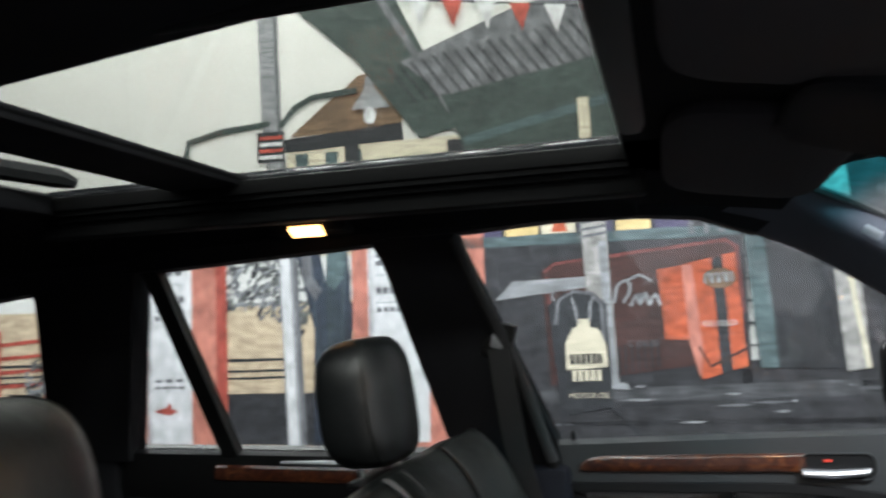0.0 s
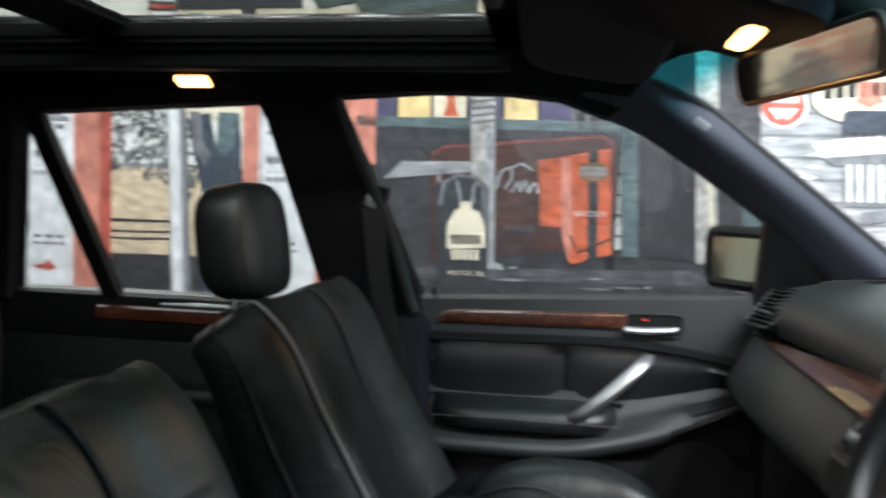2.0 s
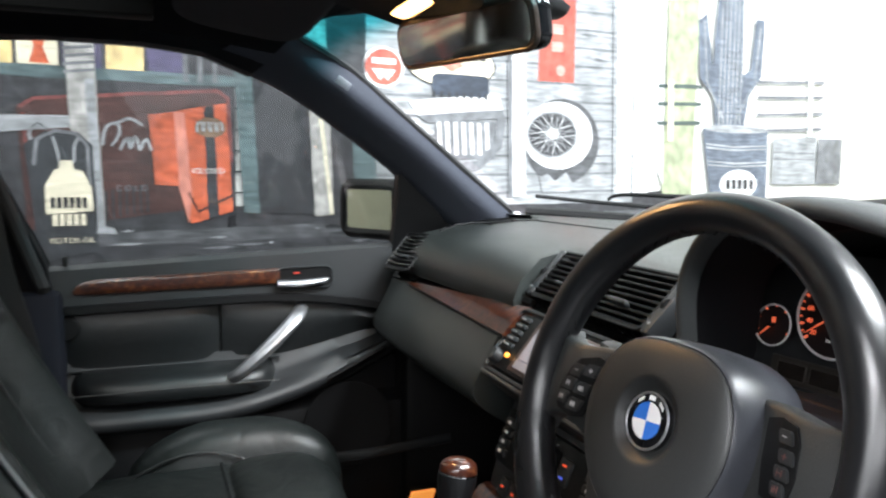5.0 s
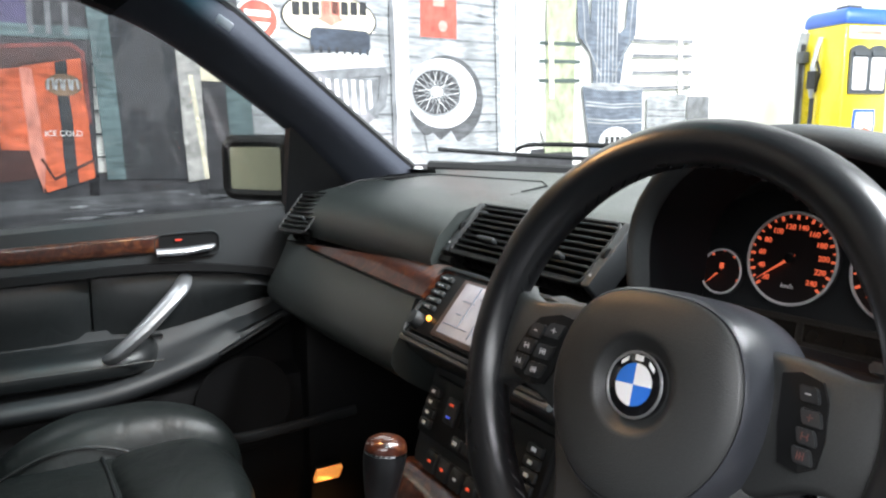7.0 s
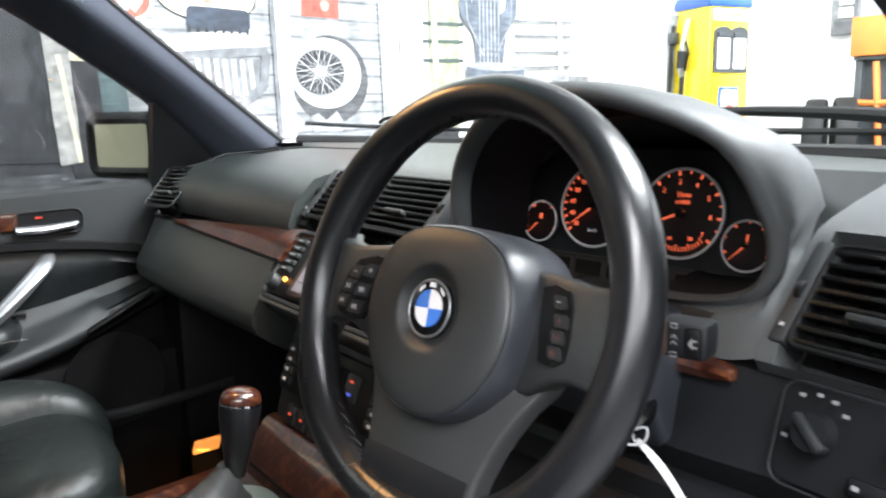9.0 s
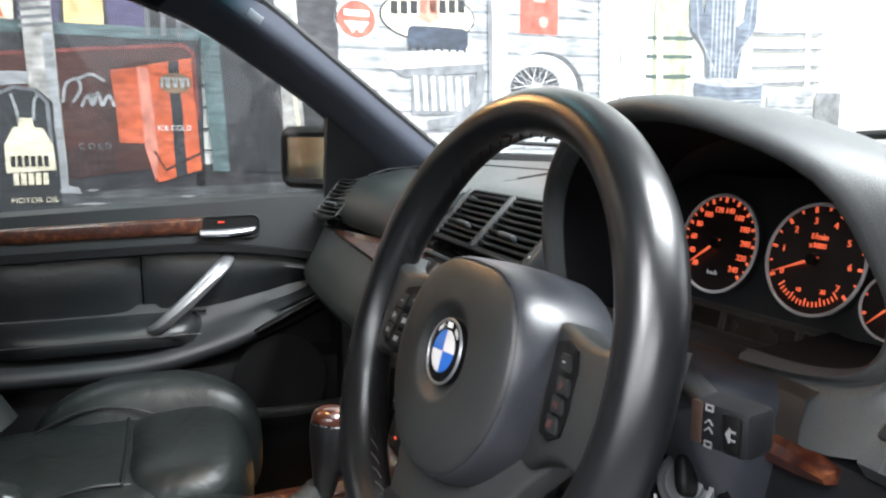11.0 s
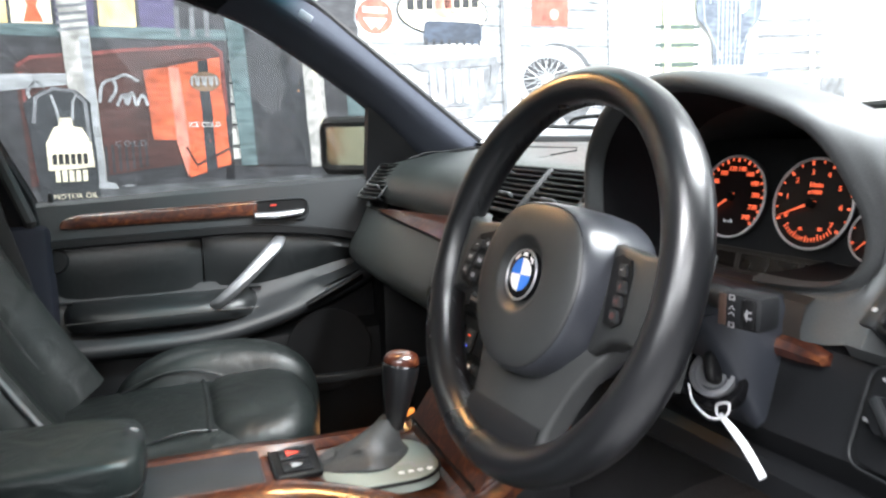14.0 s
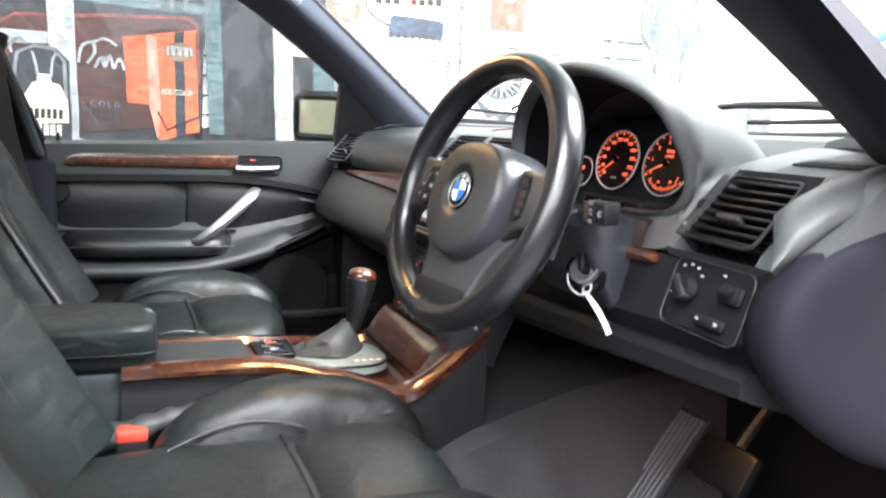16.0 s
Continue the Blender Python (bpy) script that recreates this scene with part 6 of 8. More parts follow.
lettering("km/h", 0.006, pose(-0.0505, -0.004, -0.001), WHITEP, clu, "small_print")
gauge(-0.121, 0.0, 0.0222, 200, -20, 7, [], 226, "fuel_gauge")
gauge(0.1165, -0.002, 0.0230, 200, -20, 7, [], 226, "temperature_gauge")
part("fuel_symbol", prism(rect(-0.1232, 0.0030, -0.1192, 0.0085, 0.0008), 0.0008, lambda a, b, d: (a, b, -0.001 + d)), dial_glow, clu, "lit pump symbol", local=True, smooth=0)
part("temperature_symbol", prism(rect(0.1158, 0.0020, 0.1172, 0.0085), 0.0008, lambda a, b, d: (a, b, -0.001 + d)), dial_glow, clu, "lit thermometer symbol", local=True, smooth=0)
BEZELB = mat("bezel_brown", (0.034, 0.029, 0.025), 0.4, grain=0.15, grain_scale=900, bump=0.1, vary=0.15)
panel_ = part("display_panel", box(-0.122, 0.094, -0.0575, -0.0300, -0.0125, -0.0100, 0.001), BEZELB, clu, "brownish plastic strip under the dials", local=True)
for a0, a1 in ((-0.1125, -0.0780), (-0.0730, -0.0380), (-0.0325, 0.0405), (0.0465, 0.0830)):
    part("display", prism(rect(a0, -0.0525, a1, -0.0350, 0.001), 0.0008, lambda a, b, d: (a, b, -0.0100 + d)), DISPLAY, panel_, "unlit brownish display window", local=True, smooth=0)
    part("display_frame", tube([(a, b, -0.0092) for a, b in rect(a0, -0.0525, a1, -0.0350, 0.001)], 0.0009, 6, closed=True), BEZELB, panel_, local=True)
part("display_rim", box(-0.125, 0.125, -0.067, -0.063, -0.012, -0.002, 0.002), HARD, clu, local=True)
# hooded cowl over the dials
LIP = [(0.585, -0.192, 1.03), (0.566, -0.194, 1.10), (0.556, -0.205, 1.18), (0.547, -0.262, 1.236), (0.542, -0.345, 1.254), (0.548, -0.422, 1.244), (0.575, -0.486, 1.213), (0.603, -0.506, 1.162), (0.617, -0.507, 1.130), (0.621, -0.498, 1.105), (0.619, -0.478, 1.090), (0.614, -0.445, 1.083), (0.610, -0.40, 1.080)]


# where the skin of the hood dies into the dash and the side vent, point for point with the lip
FOOT = [(0.690, -0.148, 1.03), (0.700, -0.146, 1.09), (0.78, -0.150, 1.160), (0.83, -0.22, 1.160), (0.85, -0.32, 1.160), (0.83, -0.41, 1.160), (0.77, -0.472, 1.156), (0.704, -0.500, 1.148), (0.662, -0.514, 1.126), (0.642, -0.518, 1.104), (0.618, -0.529, 1.066), (0.600, -0.49, 1.045), (0.597, -0.40, 1.044)]
HOODC = Vector((0.0, -0.355, 1.10))


def lip_row(dx, out, f=0.0):
    """A line over the hood: the lip pushed back by dx and outward by out, and f of the way to its foot."""
    row = []
    for k, (p, q) in enumerate(zip(curve(LIP, 48), curve(FOOT, 48))):
        o = Vector((0, p.y, p.z)) - HOODC
        o.normalize()
        swell = 0.036 * math.sin(math.pi * f ** 1.1) * float(np.interp(k, (0, 8, 14, 20, 24, 28, 32), (0, 0.4, 0.9, 1.0, 0.9, 0.5, 0)))
        row.append(tuple(p.lerp(q, f) + o * (out + swell) + Vector((dx, 0, 0))))
    return row


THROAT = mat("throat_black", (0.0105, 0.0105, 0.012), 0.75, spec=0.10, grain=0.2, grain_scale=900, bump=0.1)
# lower lip browned for the warm lamplight that falls on it
LIP_LAMPLIT = mat("lip_lamplit_plastic", (0.028, 0.0225, 0.019), 0.45, grain=0.2, grain_scale=900, bump=0.15)
hood = thing("instrument_hood", (0.62, -0.355, 1.16), "grained grey hood arching over the instruments", "dashboard hood")
rows = [lip_row(0.014, -0.010), lip_row(0.002, -0.006), lip_row(-0.003, -0.001), lip_row(-0.001, 0.004), lip_row(0.004, 0.0075), lip_row(0.006, 0.009, 0.05), lip_row(0, 0.0085, 0.12), lip_row(0, 0.004, 0.25), lip_row(0, -0.004, 0.42), lip_row(0, -0.010, 0.60), lip_row(0, -0.010, 0.80), lip_row(0, -0.004, 1.0)]
part("shell", loft(rows), SOFT_LIT, hood, smooth=80)
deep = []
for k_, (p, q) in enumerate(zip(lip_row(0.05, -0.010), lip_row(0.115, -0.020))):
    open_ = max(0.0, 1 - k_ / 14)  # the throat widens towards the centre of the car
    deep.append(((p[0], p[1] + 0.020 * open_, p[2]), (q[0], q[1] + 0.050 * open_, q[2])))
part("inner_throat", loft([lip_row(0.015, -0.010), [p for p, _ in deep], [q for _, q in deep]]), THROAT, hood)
part("left_cheek", loft([[(0.585, -0.190, z), (0.64, -0.166, z), (0.72, -0.142, z)] for z in (1.0, 1.06, 1.12, 1.16)]), HARD, hood)
part("lower_lip", loft([[(0.70, y, 1.052), (0.64, y, 1.068), (0.613, y, 1.077), (0.602, y, 1.073), (0.597, y, 1.055), (0.60, y, 1.0)] for y in [-0.195 - 0.270 * i / 14 for i in range(15)]]), LIP_LAMPLIT, hood)
# driver's lower dash: column shroud, wood piece, light switches, drawer
rows = []
for i in range(19):
    y = -0.14 - 0.56 * i / 18
    b = 0.01 * math.sin(math.pi * i / 18)
    zl = 0.925 + 0.025 * (i / 18) ** 2
    rows.append([(0.66, y, 1.045), (0.612 - b, y, 1.042), (0.598 - b, y, 0.99), (0.590 - b, y, zl + 0.035), (0.60, y, zl), (0.68, y, zl - 0.02), (0.72, y, 0.95)])
low = part("driver_lower_panel", loft(rows, ring=True, ends=True), SHADED_DARK, dash)
part("drawer", loft([[(0.66, y, 0.932 + 0.022 * f), (0.586 - 0.012 * f, y, 0.932 + 0.022 * f), (0.578 - 0.012 * f, y, 0.924 + 0.024 * f), (0.576 - 0.010 * f, y, 0.902 + 0.030 * f), (0.588, y, 0.888 + 0.036 * f), (0.64, y, 0.868 + 0.04 * f), (0.78, y, 0.83 + 0.05 * f)] for f, y in [(i / 14, -0.20 - 0.47 * i / 14) for i in range(15)]], ring=True, ends=True), SHADED_DARK, dash)
part("side_wood", loft([[(0.602, y, 1.039 + h), (0.591, y, 1.038 + 0.6 * h), (0.588, y, 1.036), (0.590, y, 1.033 - 0.5 * h), (0.602, y, 1.032 - h)] for y, h in ((-0.425, 0.0075), (-0.458, 0.0075), (-0.478, 0.0055), (-0.494, 0.001))], ring=True, ends=True), WOOD, dash, "small burl wood piece beside the column")
lp = part("light_switch_panel", moved(prism(rect(-0.066, -0.034, 0.056, 0.040, 0.012), 0.008, lambda a, b, d: (0.004 - d, -a, b)), pose(0.589, -0.602, 1.008, 0, 16, -4)), SHADED_DARK, dash)
LPX = pose(0.581, -0.602, 1.008, 0, 16, -4)
part("panel_edge", moved(tube([(-0.003, -a, b) for a, b in rect(-0.066, -0.034, 0.056, 0.040, 0.012)], 0.0010, 6, closed=True, up=(1, 0, 0)), LPX), HARD, lp)
knob = part("light_knob", moved(lathe([(0.0, 0.011), (0.013, 0.010), (0.0155, 0.0), (0.0, 0.0)], 28), LPX @ pose(-0.002, 0.038, 0.008, 0, -90, 0)), SHADED_DARK, lp)
part("knob_grip", moved(box(-0.020, -0.006, -0.0042, 0.0042, -0.0155, 0.0155, 0.003), LPX @ pose(0.004, 0.038, 0.008, -48, 0, 0)), HARD, lp, "grey grip of the light knob")
for k, (a, b) in enumerate(((0.052, 0.031), (0.040, 0.034), (0.029, 0.032), (0.020, 0.025), (0.059, 0.000), (-0.012, 0.032))):
    for u in (-0.0016, 0.0006):
        part("legend", moved(box(-0.0042, -0.003, a + u - 0.0006, a + u + 0.0010, b - 0.0012, b + 0.0012), LPX), PALE, lp, smooth=0)
    part("legend", moved(box(-0.0042, -0.003, a - 0.0022, a + 0.0022, b - 0.0003, b + 0.0003), LPX), PALE, lp, smooth=0)
dim = part("roller_switch", moved(box(-0.006, 0.0, -0.045, -0.012, 0.006, 0.024, 0.003), LPX), SHADED_DARK, lp)
part("roller", moved(lathe([(0.0, -0.009), (0.0065, -0.009), (0.0065, 0.009), (0.0, 0.009)], 20), LPX @ pose(-0.004, -0.026, 0.015, 90, 0, 0)), DARK, dim)
fog = part("roller_switch", moved(box(-0.0065, 0.0, -0.034, 0.010, -0.024, -0.011, 0.004), LPX), SHADED_DARK, lp)
for a in (0.003, -0.026):
    for u in (-0.0018, 0.0008):
        part("legend", moved(box(-0.0076, -0.0062, a + u - 0.0006, a + u + 0.0014, -0.0190, -0.0160), LPX), PALE, fog, smooth=0)
# rounded end of the dashboard by the open door
END = [(0.74, 1.112), (0.672, 1.098), (0.610, 1.078), (0.573, 1.048), (0.558, 1.008), (0.568, 0.965), (0.62, 0.912), (0.72, 0.860), (0.86, 0.84), (0.95, 0.95), (0.90, 1.10)]
outline = curve([(a, 0, b) for a, b in END + END[:1]], 60)[:-1]
mid = Vector((0.74, 0, 1.0))
rows = []
for y, k in ((-0.655, 0.90), (-0.678, 0.965), (-0.692, 0.993), (-0.703, 1.0), (-0.711, 0.985), (-0.717, 0.95), (-0.720, 0.88), (-0.722, 0.7), (-0.722, 0.05)):
    rows.append([(mid.x + (p.x - mid.x) * k, y, mid.z + (p.z - mid.z) * k) for p in outline])
part("end_cap", loft(rows, ring=True, ends=True), JAMB, dash, "rounded blue-grey end of the dashboard", smooth=80)
# brow between the side vent and the end
rows = []
for a, b in (((0.600, -0.652, 1.106), (0.561, -0.694, 1.060)), ((0.622, -0.657, 1.124), (0.580, -0.700, 1.086)), ((0.655, -0.664, 1.142), (0.615, -0.704, 1.106)), ((0.72, -0.668, 1.160), (0.70, -0.706, 1.128)), ((0.86, -0.672, 1.178), (0.84, -0.710, 1.150))):
    a, b = Vector(a), Vector(b)
    rows.append([a + Vector((0.05, 0.02, -0.03)), a, a * 0.6 + b * 0.4 + Vector((-0.005, -0.006, 0.005)), b * 0.75 + a * 0.25 + Vector((-0.004, -0.005, 0.003)), b, b + Vector((0.05, 0.03, -0.02))])
part("vent_brow", loft(rows, ring=True, ends=True), SOFT_LIT, dash, smooth=80)

# ---- steering column and wheel ----
PRINTED = mat("pale_print", (0.34, 0.34, 0.35), 0.5, vary=0.1)
BRICK = mat("dim_red_print", (0.075, 0.030, 0.027), 0.5, vary=0.1)
MARK = mat("faded_print", (0.16, 0.16, 0.165), 0.5, vary=0.1)
SHROUD = mat("shroud_plastic", (0.024, 0.027, 0.034), 0.42, grain=0.2, grain_scale=1000, bump=0.2, vary=0.15)
col = thing("steering_column", (0.56, -0.38, 1.02), "dark plastic steering column shroud with stalks and key", "steering column")
WC = Vector((0.421, -0.364, 1.099))
rows = []
for x, y0, y1, z0, z1 in ((0.532, -0.424, -0.305, 1.046, 1.076), (0.540, -0.438, -0.297, 1.032, 1.082), (0.563, -0.450, -0.287, 0.988, 1.084), (0.577, -0.450, -0.281, 0.966, 1.082), (0.592, -0.447, -0.276, 0.954, 1.078), (0.66, -0.442, -0.272, 0.945, 1.07)):
    r_ = 0.016
    rows.append([(x, a, b) for a, b in rect(y0, z0, y1, z1, r_, 4)])
part("shroud", loft(rows, ring=True, ends=True), SHROUD, col, "blue-grey plastic shroud", smooth=60)
st = part("wiper_stalk", tube([(0.545, -0.42, 1.080), (0.522, -0.465, 1.086), (0.506, -0.500, 1.087)], [0.010, 0.009, 0.009], 12), HARD, col)
part("stalk_head", moved(box(-0.012, 0.012, -0.019, 0.015, -0.0125, 0.0130, 0.005), pose(0.500, -0.515, 1.090, 0, 0, 14)), SHADED_DARK, st)
part("washer_key", moved(box(-0.0128, -0.0110, -0.0150, -0.0045, -0.010, 0.010, 0.002), pose(0.500, -0.515, 1.090, 0, 0, 14)), DARK, st)
part("sensor_window", moved(box(-0.0128, -0.0110, 0.0075, 0.0140, -0.010, 0.012, 0.001), pose(0.500, -0.515, 1.090, 0, 0, 14)), BRONZE, st)
STX = pose(0.500, -0.515, 1.090, 0, 0, 14)


def icon(poly):
    part("stalk_icon", moved(prism(poly, 0.0006, lambda a, b, d: (-0.0128 - d, a, b)), STX), MARK, st, smooth=0)


for ring in ([(-0.0060, 0.0), (-0.0090, 0.0048), (-0.0090, 0.0032), (-0.0132, 0.0032), (-0.0132, 0.0018), (-0.0095, 0.0018), (-0.0095, -0.0018), (-0.0132, -0.0018), (-0.0132, -0.0032), (-0.0090, -0.0032), (-0.0090, -0.0048)],):
    icon([(a * 0.8 - 0.002, b * 0.85) for a, b in ring])
for z in (0.0085, -0.0105):
    icon(rect(0.0005, z, 0.0050, z + 0.0008))
    icon(rect(0.0005, z + 0.0028, 0.0050, z + 0.0036))
    icon(rect(0.0005, z, 0.0012, z + 0.0036))
    icon(rect(0.0043, z, 0.0050, z + 0.0036))
for z in (0.0015, -0.0025):
    icon([(0.0005, z), (0.0028, z + 0.0022), (0.0050, z), (0.0050, z + 0.0010), (0.0028, z + 0.0032), (0.0005, z + 0.0010)])
st2 = part("indicator_stalk", tube([(0.535, -0.30, 1.095), (0.510, -0.245, 1.098), (0.492, -0.208, 1.100)], [0.010, 0.009, 0.010], 12), HARD, col)
part("stalk_head", moved(box(-0.010, 0.010, -0.016, 0.020, -0.011, 0.011, 0.005), pose(0.486, -0.196, 1.100, 0, 0, -14)), HARD, st2)
LOCK = pose(0.556, -0.421, 1.006, 0, -62, 24)
lock = part("ignition_lock", moved(lathe([(0.029, -0.004), (0.029, 0.006), (0.027, 0.010), (0.0225, 0.0105), (0.0215, 0.007), (0.0, 0.007)], 32), LOCK), GLOSSBLACK, col)
part("lock_ring", moved(lathe([(0.0195, 0.006), (0.0195, 0.013), (0.0165, 0.0135), (0.015, 0.010), (0.013, 0.010), (0.013, 0.006)], 32), LOCK), SILVER, lock, "worn metal lock ring")
part("lock_barrel", moved(lathe([(0.0125, 0.006), (0.0120, 0.0125), (0.0, 0.0130)], 24), LOCK), SILVER, lock)
PAPER = mat("tag_paper", (0.42, 0.42, 0.43), 0.6, vary=0.06)
key = thing("car_key", (0.53, -0.43, 0.985), "black car key in the lock with a white paper tag", "key")
part("bow", moved(cushion(0.022, 0.010, 0.026, 0.6), LOCK @ pose(0.003, -0.004, 0.022, 0, 90, 20)), DARK, key)
part("tie", tube(curve([(0.524, -0.424, 1.006), (0.521, -0.434, 0.994), (0.524, -0.450, 0.986), (0.530, -0.462, 0.990), (0.533, -0.462, 1.000), (0.530, -0.452, 0.996), (0.528, -0.455, 0.988)], 24), 0.0011, 6), PAPER, key, "white tie loop")
rows = []
for k in range(9):
    f = k / 8
    c_ = Vector((0.529 + 0.018 * f, -0.456 - 0.030 * f, 0.990 - 0.044 * f)) + Vector((0.002, 0, 0.0015)) * math.sin(math.pi * f)
    w_ = Vector((0.0036, -0.0018, 0.0027)) * (0.36 + 0.26 * min(1.0, f * 3))
    rows.append([c_ - w_, c_ + w_, c_ + w_ + Vector((0.0008, 0, 0)), c_ - w_ + Vector((0.0008, 0, 0))])
tag_ = part("paper_tag", loft(rows, ring=True, ends=True), PAPER, key, "narrow white paper tag")
for k in range(3):
    f = 0.35 + 0.2 * k
    c_ = Vector((0.529 + 0.018 * f - 0.0006, -0.456 - 0.030 * f, 0.990 - 0.044 * f)) + Vector((0.002, 0, 0.0015)) * math.sin(math.pi * f)
    part("pen_mark", tube([c_ + Vector((0, 0.0012, 0.001)), c_ - Vector((0, 0.0008, 0.0022))], 0.0005, 4), PUMPGREY, tag_)

YAW = radians(6.0)
WX = Vector((math.sin(YAW), -math.cos(YAW), 0))
WZ = Vector((-math.cos(radians(18.6)) * math.cos(YAW), -math.cos(radians(18.6)) * math.sin(YAW), math.sin(radians(18.6))))
WY = WZ.cross(WX)
SW = Matrix.Translation(WC) @ Matrix((WX, WY, WZ)).transposed().to_4x4()
sw = thing("steering_wheel", label="black leather four-spoke steering wheel with padded hub", category="steering wheel", m=SW)
RR, TT = 0.159, 0.0165
rows = []
for i in range(96):
    a = 2 * math.pi * i / 96
    # thicker grips at ten and two
    t = TT * (1 + 0.10 * max(0.0, math.cos(2 * (a - radians(35)))) ** 4 + 0.10 * max(0.0, math.cos(2 * (a - radians(145)))) ** 4 - 0.03)
    c, s_ = math.cos(a), math.sin(a)
    rows.append([((RR + t * math.cos(q)) * c, (RR + t * math.cos(q)) * s_, 1.12 * t * math.sin(q)) for q in [2 * math.pi * k / 20 for k in range(20)]])
rimbm = loft(rows + [rows[0]], ring=True)
bmesh.ops.remove_doubles(rimbm, verts=rimbm.verts, dist=1e-6)
rim = part("rim", rimbm, RIM, sw, "worn black leather rim", local=True, smooth=80)
rows = []
bm = bmesh.new()
for i in range(72):
    a = 2 * math.pi * i / 72
    z = 0.0012 if i % 2 else -0.0012
    p = Vector(((RR - TT * 0.98) * math.cos(a), (RR - TT * 0.98) * math.sin(a), 0.003))
    q = Vector(((RR - TT * 0.99) * math.cos(a + 0.06), (RR - TT * 0.99) * math.sin(a + 0.06), -0.003))
    tube([p, (p + q) / 2 * 0.994, q], 0.0007, 4, bm=bm)
part("stitching", bm, DARK, rim, local=True)
# padded hub: a shield with a round top and a tapering foot
EX, EY, EZ = 0.003, -0.0075, 0.0155
SHIELD = [(0.0, 0.0560), (0.030, 0.0535), (0.054, 0.0425), (0.068, 0.024), (0.0745, 0.0), (0.0735, -0.022), (0.0650, -0.046), (0.049, -0.067), (0.028, -0.081), (0.0, -0.0860)]
SHIELD = [(p.x, p.y) for p in curve([(a, b, 0) for a, b in SHIELD + [(-a, b) for a, b in SHIELD[-2:0:-1]] + SHIELD[:1]], 72)[:-1]]


def hub_ring(k, z):
    return [(EX + a * k, -0.013 + (b + 0.013) * k, z) for a, b in SHIELD]


def dish_ring(r, z):
    out = []
    for a, b in SHIELD:
        q = math.atan2(b - EY, a)
        out.append((EX + r * math.cos(q), EY + r * math.sin(q), z))
    return out


# hub plastic again, paler and bluer for the light its flank catches
HUB_LIT = mat("hub_plastic_lit", (0.027, 0.029, 0.035), 0.36, spec=0.6, grain=0.2, grain_scale=1000, bump=0.2, vary=0.15)
hub = part("hub", loft([hub_ring(0.962, 0.0160), hub_ring(0.955, 0.0172), hub_ring(0.93, 0.0186), hub_ring(0.80, 0.0216), hub_ring(0.62, 0.0232), dish_ring(0.0345, 0.0238), dish_ring(0.0322, 0.0236), dish_ring(0.0305, 0.0226), dish_ring(0.026, 0.0182), dish_ring(0.0225, 0.0160), dish_ring(0.004, 0.0158)], ring=True, ends=True), HUB, sw, "padded grey hub", local=True, smooth=60)
part("hub_side", loft([hub_ring(1.05, -0.052), hub_ring(1.06, -0.036), hub_ring(1.045, -0.012), hub_ring(1.015, 0.006), hub_ring(1.0, 0.0115), hub_ring(0.985, 0.0148), hub_ring(0.972, 0.0162), hub_ring(0.962, 0.0155)], ring=True), HUB_LIT, hub, "smooth flank of the hub, tinted blue-grey for the light on it", local=True, smooth=60)
part("hub_scratch", tube([(0.043, 0.022, 0.0205), (0.048, 0.0185, 0.0200), (0.052, 0.0205, 0.0194)], 0.0007, 5), PIPING, hub, "faint pale scratch", local=True)
BLUE = mat("emblem_blue", (0.03, 0.16, 0.60), 0.25, vary=0.1, coat=0.6)
EMW = mat("emblem_white", (0.80, 0.81, 0.82), 0.25, vary=0.05, coat=0.6)
em = part("emblem", moved(lathe([(0.0215, 0.0275), (0.0215, 0.032), (0.0195, 0.0328), (0.0, 0.0326)], 40), pose(EX, EY, EZ - 0.0270)), GLOSSBLACK, sw, "round black emblem with blue and white quarters", local=True)
part("emblem_ring", moved(tube([(0.0208 * math.cos(q), 0.0208 * math.sin(q), 0.0325) for q in [2 * math.pi * i / 40 for i in range(40)]], 0.0010, 6, closed=True), pose(EX, EY, EZ - 0.0270)), SILVER, em, local=True)
for k in range(4):
    part("quarter", prism([(EX, EY)] + disc(EX, EY, 0.0138, n=12, a0=90 * k + 4, a1=90 * k + 94), 0.0006, lambda a, b, d: (a, b, EZ + 0.0057 + d)), (EMW, BLUE)[k % 2], em, local=True, smooth=0)
for a in (52, 90, 128):
    part("emblem_mark", prism(rect(-0.0030, -0.0018, 0.0030, 0.0018), 0.0005, lambda p, q, d, a=a: (EX + 0.0172 * math.cos(radians(a)) + p * math.sin(radians(a)), EY + 0.0172 * math.sin(radians(a)) - p * math.cos(radians(a)) + q * math.sin(radians(a)), EZ + 0.0057 + d)), EMW, em, local=True, smooth=0)
part("hub_print", box(-0.012, 0.012, -0.062, -0.055, 0.0180, 0.0214), DARK, sw, local=True, smooth=0)


def web(stations, along, thick, name, label):
    """A spoke through stations (place, one edge, other edge, height of its face), laid along x or y."""
    rows = []
    for u, lo, hi, z in stations:
        b = 0.005
        ring = [(lo, z - thick), (lo, z - b), (lo + 0.3 * b, z - 0.3 * b), (lo + b, z), ((lo + hi) / 2, z + 0.0015), (hi - b, z), (hi - 0.3 * b, z - 0.3 * b), (hi, z - b), (hi, z - thick)]
        rows.append([(u, v, w) if along == "x" else (v, u, w) for v, w in ring])
    return part(name, loft(rows, ring=True, ends=True), HUB, sw, label, local=True, smooth=50)


